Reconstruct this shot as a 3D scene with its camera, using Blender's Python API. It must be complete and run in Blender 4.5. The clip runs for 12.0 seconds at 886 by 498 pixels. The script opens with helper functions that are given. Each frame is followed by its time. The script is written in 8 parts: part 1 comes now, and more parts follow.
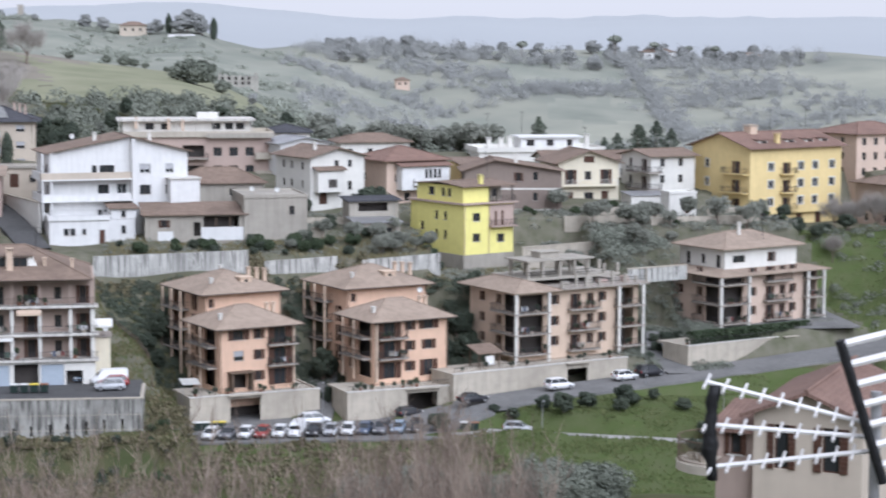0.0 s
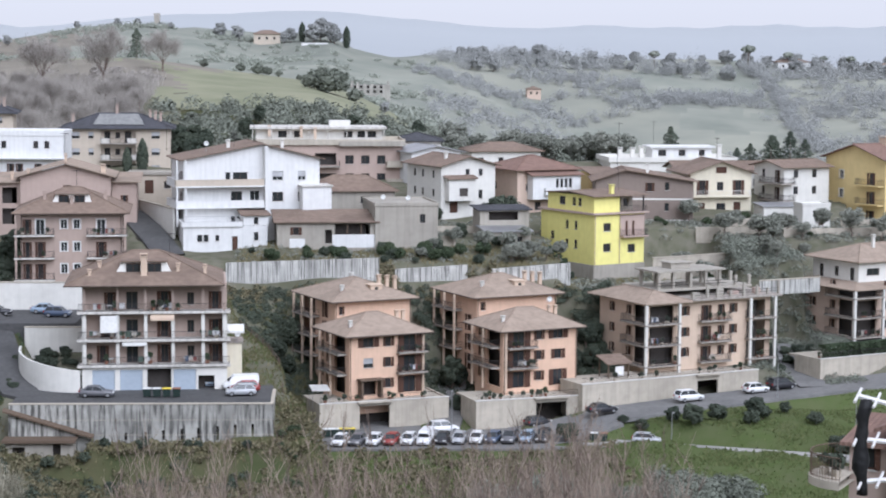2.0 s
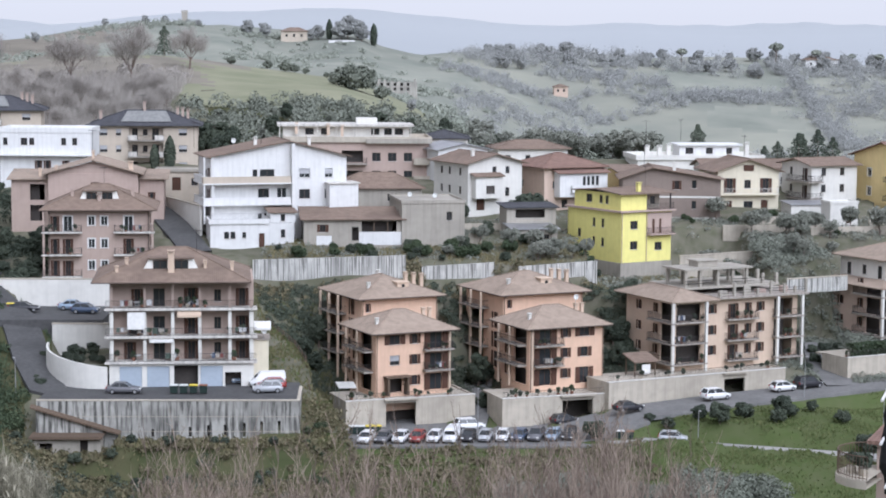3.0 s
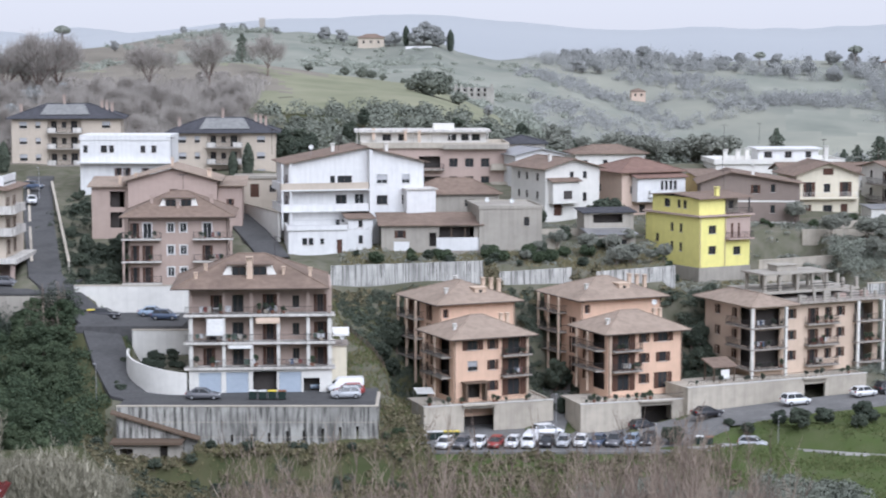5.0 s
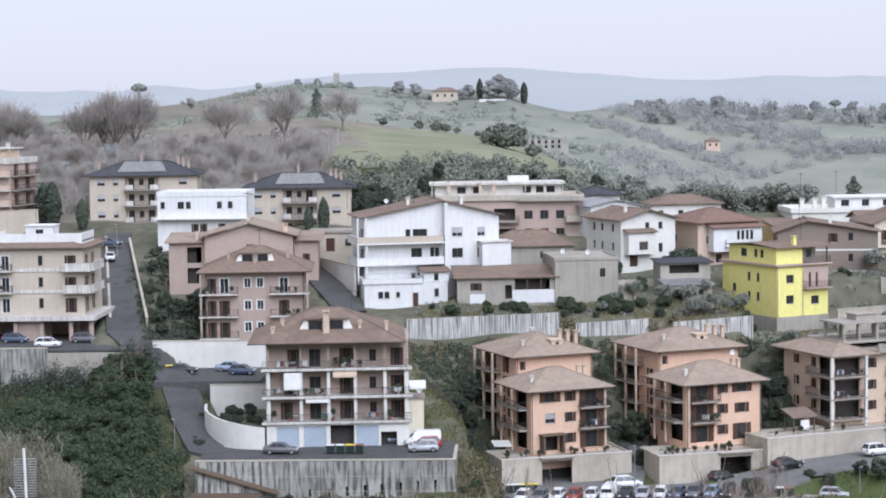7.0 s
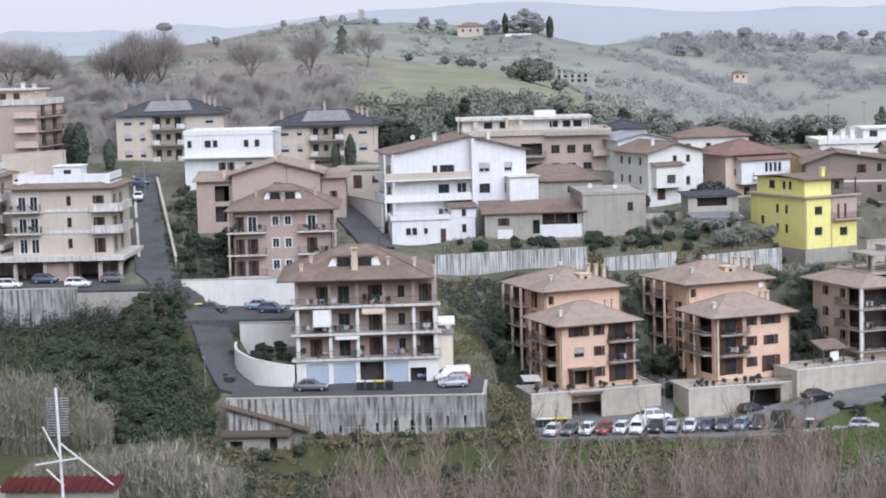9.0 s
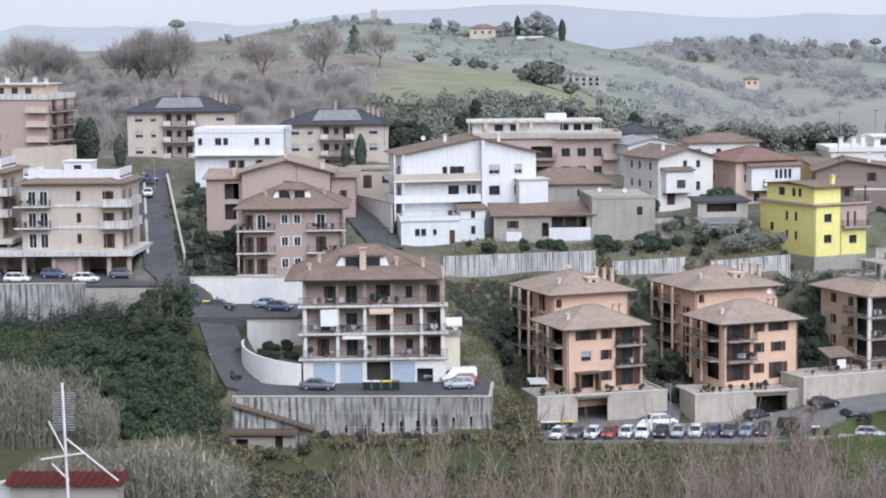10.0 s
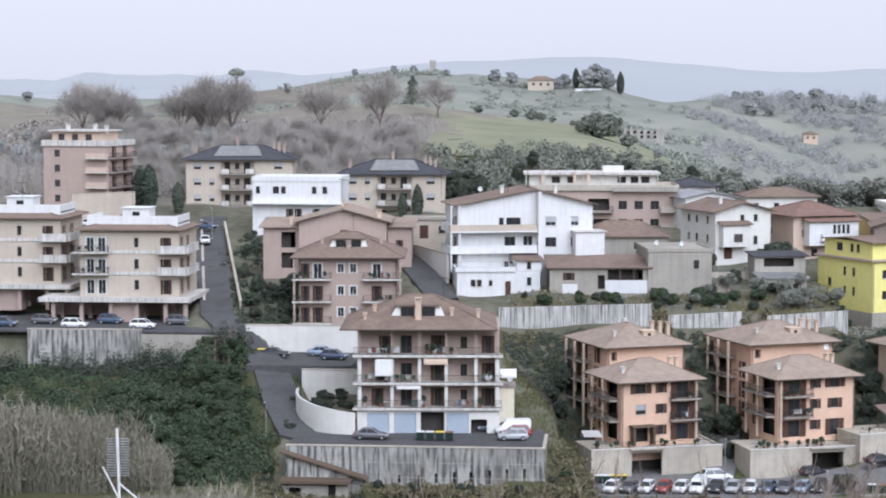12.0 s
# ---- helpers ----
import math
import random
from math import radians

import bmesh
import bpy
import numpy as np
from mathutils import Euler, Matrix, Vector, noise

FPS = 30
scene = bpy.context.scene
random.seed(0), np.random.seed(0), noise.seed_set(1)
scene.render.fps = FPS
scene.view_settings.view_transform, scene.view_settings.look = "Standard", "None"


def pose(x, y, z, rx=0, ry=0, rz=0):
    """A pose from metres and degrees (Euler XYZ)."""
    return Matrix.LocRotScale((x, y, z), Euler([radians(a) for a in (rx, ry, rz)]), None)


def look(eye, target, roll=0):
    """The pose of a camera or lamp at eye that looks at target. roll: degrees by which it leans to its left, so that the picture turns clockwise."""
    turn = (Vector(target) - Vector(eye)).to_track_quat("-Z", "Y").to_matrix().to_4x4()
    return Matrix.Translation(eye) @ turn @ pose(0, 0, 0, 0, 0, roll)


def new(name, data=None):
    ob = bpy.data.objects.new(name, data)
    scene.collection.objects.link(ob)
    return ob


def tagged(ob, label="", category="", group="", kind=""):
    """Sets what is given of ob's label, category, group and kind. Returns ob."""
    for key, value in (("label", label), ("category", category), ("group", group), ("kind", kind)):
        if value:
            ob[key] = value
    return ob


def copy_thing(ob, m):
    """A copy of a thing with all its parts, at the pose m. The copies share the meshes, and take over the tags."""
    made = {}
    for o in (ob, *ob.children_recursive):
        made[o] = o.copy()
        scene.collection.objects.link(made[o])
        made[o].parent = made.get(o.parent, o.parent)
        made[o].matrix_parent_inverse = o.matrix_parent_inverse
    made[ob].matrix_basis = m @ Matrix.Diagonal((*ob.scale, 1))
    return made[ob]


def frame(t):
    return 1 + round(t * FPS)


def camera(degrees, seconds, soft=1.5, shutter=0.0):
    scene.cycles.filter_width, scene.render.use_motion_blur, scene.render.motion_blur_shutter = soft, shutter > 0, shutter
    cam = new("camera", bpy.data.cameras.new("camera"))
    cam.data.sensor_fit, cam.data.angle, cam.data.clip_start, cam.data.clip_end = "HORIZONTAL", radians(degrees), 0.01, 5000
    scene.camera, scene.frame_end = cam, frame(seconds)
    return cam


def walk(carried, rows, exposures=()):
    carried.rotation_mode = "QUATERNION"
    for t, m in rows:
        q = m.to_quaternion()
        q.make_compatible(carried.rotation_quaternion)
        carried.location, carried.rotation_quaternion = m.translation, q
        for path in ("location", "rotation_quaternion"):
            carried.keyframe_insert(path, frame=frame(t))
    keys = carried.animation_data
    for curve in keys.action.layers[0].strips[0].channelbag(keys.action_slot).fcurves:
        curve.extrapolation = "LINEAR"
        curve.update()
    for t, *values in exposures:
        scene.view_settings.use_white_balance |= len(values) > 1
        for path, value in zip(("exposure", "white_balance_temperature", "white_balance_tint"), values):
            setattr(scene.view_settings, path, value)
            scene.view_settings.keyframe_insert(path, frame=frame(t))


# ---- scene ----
cam = camera(25.0, 12.0, soft=1.9, shutter=0.5)


def aim(x, az, el, roll):
    """The eye near the origin, 60 m up; degrees to the right, upwards, and of lean."""
    a, e = radians(az), radians(el)
    eye = Vector((x, 0.0, 60.0))
    return look(eye, eye + Vector((math.sin(a) * math.cos(e), math.cos(a) * math.cos(e), math.sin(e))) * 100, roll)


PATH = [
    (0.0, 0.08, 6.737, -6.173, 0.226),
    (0.5, 0.03, 4.785, -5.587, -0.085),
    (1.0, 0.014, 4.230, -5.095, 0.086),
    (1.5, 0.002, 3.714, -5.636, -0.101),
    (2.0, 0, 3.000, -5.933, 0.404),
    (2.5, 0, 2.310, -5.800, 0.347),
    (3.0, 0, 2.233, -6.011, 0.447),
    (5.0, 0, -0.000, -5.861, -0.000),
    (5.5, 0, -1.568, -5.716, -0.830),
    (6.0, 0, -1.799, -6.426, -0.115),
    (6.5, 0, -1.861, -4.796, -0.389),
    (6.7, 0, -2.000, -4.270, -0.535),
    (8.3, 0, -2.282, -5.112, -1.811),
    (8.5, 0, -2.389, -5.208, -1.540),
    (9.0, 0, -2.999, -6.161, -1.555),
    (9.5, 0, -3.387, -6.140, -1.526),
    (10.0, 0, -3.247, -6.120, -0.624),
    (10.5, 0, -3.474, -5.499, -0.542),
    (11.0, 0, -3.705, -4.831, -0.322),
    (11.5, 0, -4.021, -4.623, -0.197),
    (12.0, 0, -4.847, -4.657, -0.012),
]
walk(cam, [(t, aim(x, az, el, roll)) for t, x, az, el, roll in PATH], [(0.0, 0.54, 5450, 13), (12.0, 0.54, 5450, 13)])

# ---- sky and light ----
world = bpy.data.worlds.new("overcast_sky")
scene.world = world
world.use_nodes = True
wn, wl = world.node_tree.nodes, world.node_tree.links
sky = wn.new("ShaderNodeTexSky")
sky.sky_type, sky.sun_disc = "NISHITA", False
sky.sun_elevation, sky.sun_rotation = radians(40), radians(155)
sky.air_density, sky.dust_density, sky.ozone_density = 1.0, 1.5, 1.0
hs = wn.new("ShaderNodeHueSaturation")
hs.inputs["Saturation"].default_value = 0.22
wl.new(sky.outputs[0], hs.inputs["Color"])
cloud = wn.new("ShaderNodeMix")
cloud.data_type = "RGBA"
cloud.inputs["Factor"].default_value = 0.85
cloud.inputs["B"].default_value = (6.1, 5.74, 5.5, 1.0)
wl.new(hs.outputs[0], cloud.inputs["A"])
wl.new(cloud.outputs["Result"], wn["Background"].inputs["Color"])
wn["Background"].inputs["Strength"].default_value = 0.1
sun_data = bpy.data.lights.new("sun", "SUN")
sun_data.energy, sun_data.angle, sun_data.color = 2.4, radians(55), (1.0, 0.97, 0.94)
sun = new("sun", sun_data)
sun.matrix_world = look((62, -120, 160), (0, 0, 40))


# ---- materials ----
def material(name, color, rough=0.85, second=None, grain=3.0, amount=0.5, stain=0.25, bump=0.25, bump_scale=8.0,
             metal=0.0, streak=0.0, random_hue=0.0, spec=0.3, streak_size=1.6, streak_run=0.09):
    """A surface with a base colour, a second tone in grain-sized patches, broad stains, vertical streaks and fine relief."""
    m = bpy.data.materials.new(name)
    m.use_nodes = True
    nt = m.node_tree
    n, l = nt.nodes, nt.links
    b = n["Principled BSDF"]
    b.inputs["Roughness"].default_value, b.inputs["Metallic"].default_value = rough, metal
    b.inputs["Specular IOR Level"].default_value = spec
    tc = n.new("ShaderNodeTexCoord")
    second = second or tuple(c * 0.72 for c in color)

    def noise_of(scale, detail=4.0, vec=None):
        t = n.new("ShaderNodeTexNoise")
        t.inputs["Scale"].default_value, t.inputs["Detail"].default_value = scale, detail
        l.new(vec or tc.outputs["Object"], t.inputs["Vector"])
        return t.outputs["Fac"]

    def ramp(fac, lo, hi):
        r = n.new("ShaderNodeMapRange")
        r.inputs["From Min"].default_value, r.inputs["From Max"].default_value = lo, hi
        l.new(fac, r.inputs["Value"])
        return r.outputs["Result"]

    def mix(fac, a, c, kind="MIX"):
        x = n.new("ShaderNodeMix")
        x.data_type, x.blend_type = "RGBA", kind
        for sock, v in ((x.inputs["Factor"], fac), (x.inputs["A"], a), (x.inputs["B"], c)):
            if isinstance(v, (int, float)):
                sock.default_value = v
            elif isinstance(v, tuple):
                sock.default_value = (*v, 1.0)
            else:
                l.new(v, sock)
        return x.outputs["Result"]

    def times(fac, k):
        q = n.new("ShaderNodeMath")
        q.operation = "MULTIPLY"
        l.new(fac, q.inputs[0])
        q.inputs[1].default_value = k
        return q.outputs[0]

    c = mix(times(ramp(noise_of(grain), 0.35, 0.7), amount), color, second)
    if stain:
        c = mix(times(ramp(noise_of(grain * 0.13, 6.0), 0.45, 0.75), stain), c, tuple(x * 0.5 for x in second))
    if streak:
        mp = n.new("ShaderNodeMapping")
        mp.inputs["Scale"].default_value = (streak_size, streak_size, streak_run)
        l.new(tc.outputs["Object"], mp.inputs["Vector"])
        c = mix(times(ramp(noise_of(1.5, 5.0, mp.outputs[0]), 0.46, 0.62), streak), c, tuple(x * 0.15 for x in color))
        # broader weathered curtains
        mp = n.new("ShaderNodeMapping")
        mp.inputs["Scale"].default_value = (streak_size * 0.16, streak_size * 0.16, streak_run * 1.5)
        l.new(tc.outputs["Object"], mp.inputs["Vector"])
        c = mix(times(ramp(noise_of(1.3, 3.0, mp.outputs[0]), 0.46, 0.64), streak * 0.55), c, tuple(x * 0.4 for x in color))
    if random_hue:
        oi = n.new("ShaderNodeObjectInfo")
        c = mix(times(oi.outputs["Random"], random_hue), c, second)
    l.new(c, b.inputs["Base Color"])
    if bump:
        bp = n.new("ShaderNodeBump")
        bp.inputs["Strength"].default_value, bp.inputs["Distance"].default_value = bump, 0.03
        l.new(noise_of(bump_scale), bp.inputs["Height"])
        l.new(bp.outputs[0], b.inputs["Normal"])
    return m


def tile_material(name, color, second):
    """Clay roof tiles: rows and channels as relief, patchy weathering."""
    m = material(name, color, 0.9, second, 1.2, 0.8, 0.45, 0.0)
    n, l = m.node_tree.nodes, m.node_tree.links
    tc = n.new("ShaderNodeTexCoord")
    waves = []
    for axis in ("X", "Y"):
        w = n.new("ShaderNodeTexWave")
        w.bands_direction = axis
        w.inputs["Scale"].default_value = 1.25
        w.inputs["Distortion"].default_value = 0.3
        l.new(tc.outputs["Object"], w.inputs["Vector"])
        waves.append(w.outputs["Fac"])
    add = n.new("ShaderNodeMath")
    l.new(waves[0], add.inputs[0])
    l.new(waves[1], add.inputs[1])
    bp = n.new("ShaderNodeBump")
    bp.inputs["Strength"].default_value, bp.inputs["Distance"].default_value = 0.5, 0.06
    l.new(add.outputs[0], bp.inputs["Height"])
    l.new(bp.outputs[0], n["Principled BSDF"].inputs["Normal"])
    return m


def plaster(name, color, stain=0.25, streak=0.05):
    return material(name, color, 0.92, tuple(c * 0.86 for c in color), 1.1, 0.5, stain, 0.15, 14.0, streak=streak)


PINK = plaster("pink_plaster", (0.68, 0.47, 0.34))
PINK_PALE = plaster("pale_pink_plaster", (0.59, 0.46, 0.37))
PEACH = plaster("peach_plaster", (0.60, 0.47, 0.36))
WHITE = plaster("white_plaster", (0.71, 0.705, 0.69), 0.15, 0.08)
OFFWHITE = plaster("offwhite_plaster", (0.70, 0.68, 0.63))
CREAM = plaster("cream_plaster", (0.70, 0.64, 0.50))
BEIGE = plaster("beige_plaster", (0.53, 0.46, 0.375))
YELLOW = plaster("lemon_plaster", (0.80, 0.735, 0.26), 0.06, 0.05)
OCHRE = plaster("ochre_plaster", (0.72, 0.57, 0.28))
BROWN = plaster("brown_plaster", (0.26, 0.21, 0.18))
TAUPE = plaster("taupe_plaster", (0.42, 0.33, 0.28))
BRICKISH = plaster("rose_brick_plaster", (0.45, 0.35, 0.30))
GREYWALL = plaster("grey_cement_render", (0.38, 0.35, 0.30), 0.4, 0.12)
CONCRETE = material("streaked_concrete", (0.44, 0.43, 0.395), 0.95, (0.32, 0.31, 0.28), 0.8, 0.8, 0.5, 0.4, 6.0, streak=0.95, streak_size=1.5, streak_run=0.16)
DRIPPED = material("white_concrete_with_black_runs", (0.62, 0.61, 0.57), 0.95, (0.45, 0.44, 0.41), 0.9, 0.7, 0.3, 0.35, 6.0, streak=1.0, streak_size=3.2)
CONCRETE_PALE = material("pale_concrete", (0.50, 0.45, 0.37), 0.95, (0.40, 0.36, 0.30), 0.9, 0.7, 0.4, 0.3, 6.0, streak=0.12)
SLABWHITE = material("white_painted_slab", (0.66, 0.63, 0.58), 0.9, (0.5, 0.47, 0.43), 1.0, 0.6, 0.3, 0.15, 10.0, streak=0.35)
SLABGREY = material("grey_balcony_slab", (0.40, 0.355, 0.31), 0.9, (0.3, 0.27, 0.24), 1.0, 0.6, 0.3, 0.15, 10.0, streak=0.35)
ROOF = tile_material("brown_roof_tiles", (0.235, 0.175, 0.135), (0.165, 0.12, 0.095))
ROOF_PINK = tile_material("pale_roof_tiles", (0.355, 0.28, 0.22), (0.26, 0.205, 0.16))
ROOF_RED = tile_material("red_roof_tiles", (0.235, 0.15, 0.118), (0.17, 0.108, 0.088))
ROOF_DARK = tile_material("slate_roof_tiles", (0.075, 0.075, 0.085), (0.05, 0.05, 0.055))
ASPHALT = material("asphalt", (0.095, 0.093, 0.093), 0.9, (0.06, 0.06, 0.06), 2.0, 0.7, 0.5, 0.2, 25.0)
ASPHALT_PALE = material("worn_asphalt", (0.19, 0.185, 0.18), 0.9, (0.13, 0.13, 0.125), 1.5, 0.7, 0.5, 0.2, 25.0)
LANE = material("pale_lane_concrete", (0.33, 0.32, 0.30), 0.9, (0.24, 0.235, 0.22), 1.2, 0.7, 0.4, 0.2, 20.0)
GRASSM = material("ground_grass", (0.06, 0.07, 0.032), 0.95, (0.10, 0.09, 0.052), 0.25, 0.9, 0.6, 0.8, 1.5, spec=0.05)
# Far ground, meadow to hillside: distance haze is mixed into these paled base colours.
MEADOW = material("hazed_winter_meadow", (0.265, 0.262, 0.18), 0.95, (0.185, 0.195, 0.125), 0.06, 0.9, 0.2, 0.6, 0.6, spec=0.05)
HILLGRASS = material("hazed_hill_pasture", (0.285, 0.29, 0.245), 0.95, (0.19, 0.205, 0.175), 0.035, 0.9, 0.3, 0.6, 0.3, spec=0.05)
FARWOODS = material("hazed_winter_hillside", (0.315, 0.315, 0.26), 0.95, (0.215, 0.225, 0.195), 0.022, 1.0, 0.35, 0.9, 0.35, spec=0.05)
DRYFIELD = material("dry_brown_field", (0.25, 0.225, 0.185), 0.95, (0.18, 0.165, 0.135), 0.06, 0.9, 0.4, 0.6, 0.5, spec=0.05)
LAWN = material("fresh_lawn", (0.075, 0.10, 0.035), 0.95, (0.10, 0.11, 0.055), 0.4, 0.8, 0.3, 0.6, 3.0, spec=0.05)
EARTH = material("weedy_earth", (0.165, 0.155, 0.12), 0.95, (0.10, 0.105, 0.065), 0.5, 0.9, 0.4, 0.7, 2.5, spec=0.05)
# Horizon hills glow by emission, which puts the haze onto their surface.
RIDGE = bpy.data.materials.new("far_ridge_haze_glow")
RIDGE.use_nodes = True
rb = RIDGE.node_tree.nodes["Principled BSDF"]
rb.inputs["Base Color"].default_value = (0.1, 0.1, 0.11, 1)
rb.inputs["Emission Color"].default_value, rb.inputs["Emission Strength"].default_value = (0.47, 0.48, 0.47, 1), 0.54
WOOD = material("dark_shutter_wood", (0.085, 0.04, 0.025), 0.7, (0.05, 0.028, 0.02), 5.0, 0.6, 0.2, 0.2)
TIMBER = material("weathered_timber", (0.14, 0.10, 0.07), 0.8, (0.08, 0.06, 0.045), 4.0, 0.7, 0.2, 0.2)
# Dark colour standing in for the shade inside rooms, garages and slots.
DARK = material("shaded_interior", (0.075, 0.066, 0.06), 0.9, bump=0.0)
METAL = material("dark_painted_metal", (0.06, 0.055, 0.055), 0.55, bump=0.0, metal=0.4)
GREYMETAL = material("grey_metal", (0.42, 0.42, 0.43), 0.45, bump=0.0, metal=0.7)
BLUEDOOR = material("blue_grey_shutter_door", (0.38, 0.43, 0.49), 0.6, (0.33, 0.38, 0.44), 2.0, 0.6, 0.15, 0.0)
WHITEFRAME = material("white_frame", (0.72, 0.72, 0.70), 0.5, bump=0.0)
TERRACOTTA = material("terracotta", (0.26, 0.13, 0.085), 0.85, bump=0.1)
CLOTH = material("pale_awning_cloth", (0.74, 0.73, 0.70), 0.95, bump=0.1)
DARKFRAME = material("dark_window_frame", (0.10, 0.075, 0.06), 0.6, bump=0.0)
GLASS = material("window_glass", (0.03, 0.033, 0.036), 0.08, bump=0.0, stain=0.0, amount=0.1, spec=0.6)


# ---- mesh helpers ----
def mesh_ob(name, bm, mat, parent=None, label="", smooth=False):
    me = bpy.data.meshes.new(name)
    bm.normal_update()
    bm.to_mesh(me)
    bm.free()
    for mt in (mat if isinstance(mat, (list, tuple)) else [mat]):
        me.materials.append(mt)
    if smooth:
        me.polygons.foreach_set("use_smooth", [True] * len(me.polygons))
    ob = new(name, me)
    ob.parent = parent
    if label:
        ob["label"] = label
    return ob


def islands(bm):
    """The separate pieces of a mesh, the largest first."""
    left, found = set(bm.verts), []
    while left:
        todo, piece = [left.pop()], []
        while todo:
            v = todo.pop()
            piece.append(v)
            for e in v.link_edges:
                o = e.other_vert(v)
                if o in left:
                    left.remove(o)
                    todo.append(o)
        found.append(piece)
    return sorted(found, key=lambda p: -max(a.co.x for a in p) + min(a.co.x for a in p) - max(a.co.y for a in p) + min(a.co.y for a in p))


def tiled_roof(bm, mat, parent, name="roof"):
    """A roof whose ridge and hip caps are pieces of their own."""
    caps = []
    for piece in islands(bm)[1:] if len(bm.verts) > 16 else []:
        cap, where = bmesh.new(), {}
        for v in piece:
            where[v] = cap.verts.new(v.co)
        for f in {f for v in piece for f in v.link_faces}:
            cap.faces.new([where[v] for v in f.verts])
        caps.append((cap, piece, "parapet" if len(piece) == 8 else "ridge_cap"))
    for cap, piece, word in caps:
        bmesh.ops.delete(bm, geom=piece, context="VERTS")
    roof = mesh_ob(name, bm, mat, parent)
    for cap, piece, word in caps:
        mesh_ob(word, cap, mat, roof)
    return roof


def part(name, bm, mat, parent, label="", smooth=False):
    if name in ("roof", "lower_roof"):
        return tiled_roof(bm, mat, parent, name)
    return mesh_ob(name, bm, mat, parent, label, smooth)


def box(bm, x0, x1, y0, y1, z0, z1, m=None):
    vs = [bm.verts.new((x, y, z)) for z in (z0, z1) for x, y in ((x0, y0), (x1, y0), (x1, y1), (x0, y1))]
    if m:
        for v in vs:
            v.co = m @ v.co
    for f in ((3, 2, 1, 0), (4, 5, 6, 7), (0, 1, 5, 4), (1, 2, 6, 5), (2, 3, 7, 6), (3, 0, 4, 7)):
        bm.faces.new([vs[i] for i in f])
    return vs


def bar(bm, a, b, r, sides=5, r2=None):
    """A round bar from a to b."""
    a, b = Vector(a), Vector(b)
    d = b - a
    if d.length < 1e-5:
        return
    q = d.to_track_quat("Z", "Y").to_matrix()
    r2 = r if r2 is None else r2
    lo, hi = [], []
    for i in range(sides):
        c = Vector((math.cos(i * math.tau / sides), math.sin(i * math.tau / sides), 0))
        lo.append(bm.verts.new(a + q @ (c * r)))
        hi.append(bm.verts.new(b + q @ (c * r2)))
    for i in range(sides):
        j = (i + 1) % sides
        bm.faces.new((lo[i], lo[j], hi[j], hi[i]))
    bm.faces.new(lo[::-1])
    bm.faces.new(hi)


def thing(name, label, category, at=None, group="", kind=""):
    ob = new(name)
    ob.empty_display_size = 0.5
    if at is not None:
        ob.matrix_world = at
    return tagged(ob, label, category, group, kind)


# ---- ground form ----
def lerp_profile(y, pairs):
    return np.interp(y, [p[0] for p in pairs], [p[1] for p in pairs])


def smooth01(a, lo, hi):
    t = np.clip((a - lo) / (np.asarray(hi) - lo), 0, 1)
    return t * t * (3 - 2 * t)


NEAR = [(-300, 58), (-30, 55), (0, 53), (30, 48), (60, 42), (100, 33), (160, 18), (200, 9.5), (230, 5.2), (250, 5.8), (270, 6.4),
        (284, 7.0), (292, 11), (300, 17.5), (305.3, 21.8), (307.2, 25.6), (320, 27), (345, 29.5), (370, 33), (400, 36)]
LEFT_FAR = NEAR + [(430, 39), (450, 41), (470, 43.3), (520, 45.6), (580, 48.5), (640, 49.5), (700, 47), (800, 46), (950, 55), (1100, 66), (1200, 67), (1400, 45), (2200, 20), (4900, 10)]
RIGHT_FAR = NEAR + [(450, 30), (520, 23), (640, 14), (760, 7), (860, 12), (950, 25), (1050, 44), (1130, 52), (1300, 44), (1500, 30), (2200, 20), (4900, 10)]
LEFT_RISE = [(90, 0), (104, 1), (118, 4.5), (130, 8), (145, 8), (165, 5), (200, 5), (235, 7), (262, 9), (280, 11), (290, 10), (300, 3), (310, 0)]
RIGHT_RISE = [(225, 0), (240, 1.5), (255, 2.6), (270, 3), (280, 0.5), (290, 0)]
# height added along the far crest and along the brow of the meadow, by x / y
CREST = [(-0.28, -4), (-0.24, -2), (-0.19, 1), (-0.16, 0), (-0.118, 0), (-0.071, 3.4), (-0.04, -1), (-0.004, 0), (0.007, -5), (0.027, -7.5), (0.044, -5), (0.26, -6)]
BROW = [(-0.2, 1.0), (-0.1, 0.5), (-0.068, -0.8), (-0.023, -2.0), (0.0275, -3.5), (0.08, -3.5)]
# grassy strip beside the large block: its height and its edge above the gardens, by y
STRIP = [(244, 9.6), (250, 10.8), (254, 11.8), (260, 13.6), (268, 15.3), (278, 16.9), (290, 18.6), (300, 21.6), (306, 24.0)]
STRIP_EDGE = [(244, -3.0), (254, -4.2), (260, -5.2), (268, -7.5), (278, -10.0), (290, -14.6), (300, -17.4), (306, -18.5)]
# level pads: x from, x to, y from, y to, height
PADS = [(93, 125, 336, 372, 25.6), (-40, -14.4, 250.8, 275, 14.5), (-16, -9.6, 250.8, 260.5, 14.5), (-5, 36, 258, 280, 6.4), (-104, -63, 289.5, 318, 23.9), (-53, -31, 293.5, 305, 24.0),
        (0, 11, 281, 302, 10.2), (23, 35, 284, 302, 10.7), (46, 66, 292, 305, 12.4), (74, 104, 297, 325, 14.8),
        (35.5, 62, 303, 331, 22.0), (-31, -7.5, 243.5, 248, 9.9), (-44, -32.4, 242, 248.6, 8.4), (-44, -36, 262, 276, 15.5)]
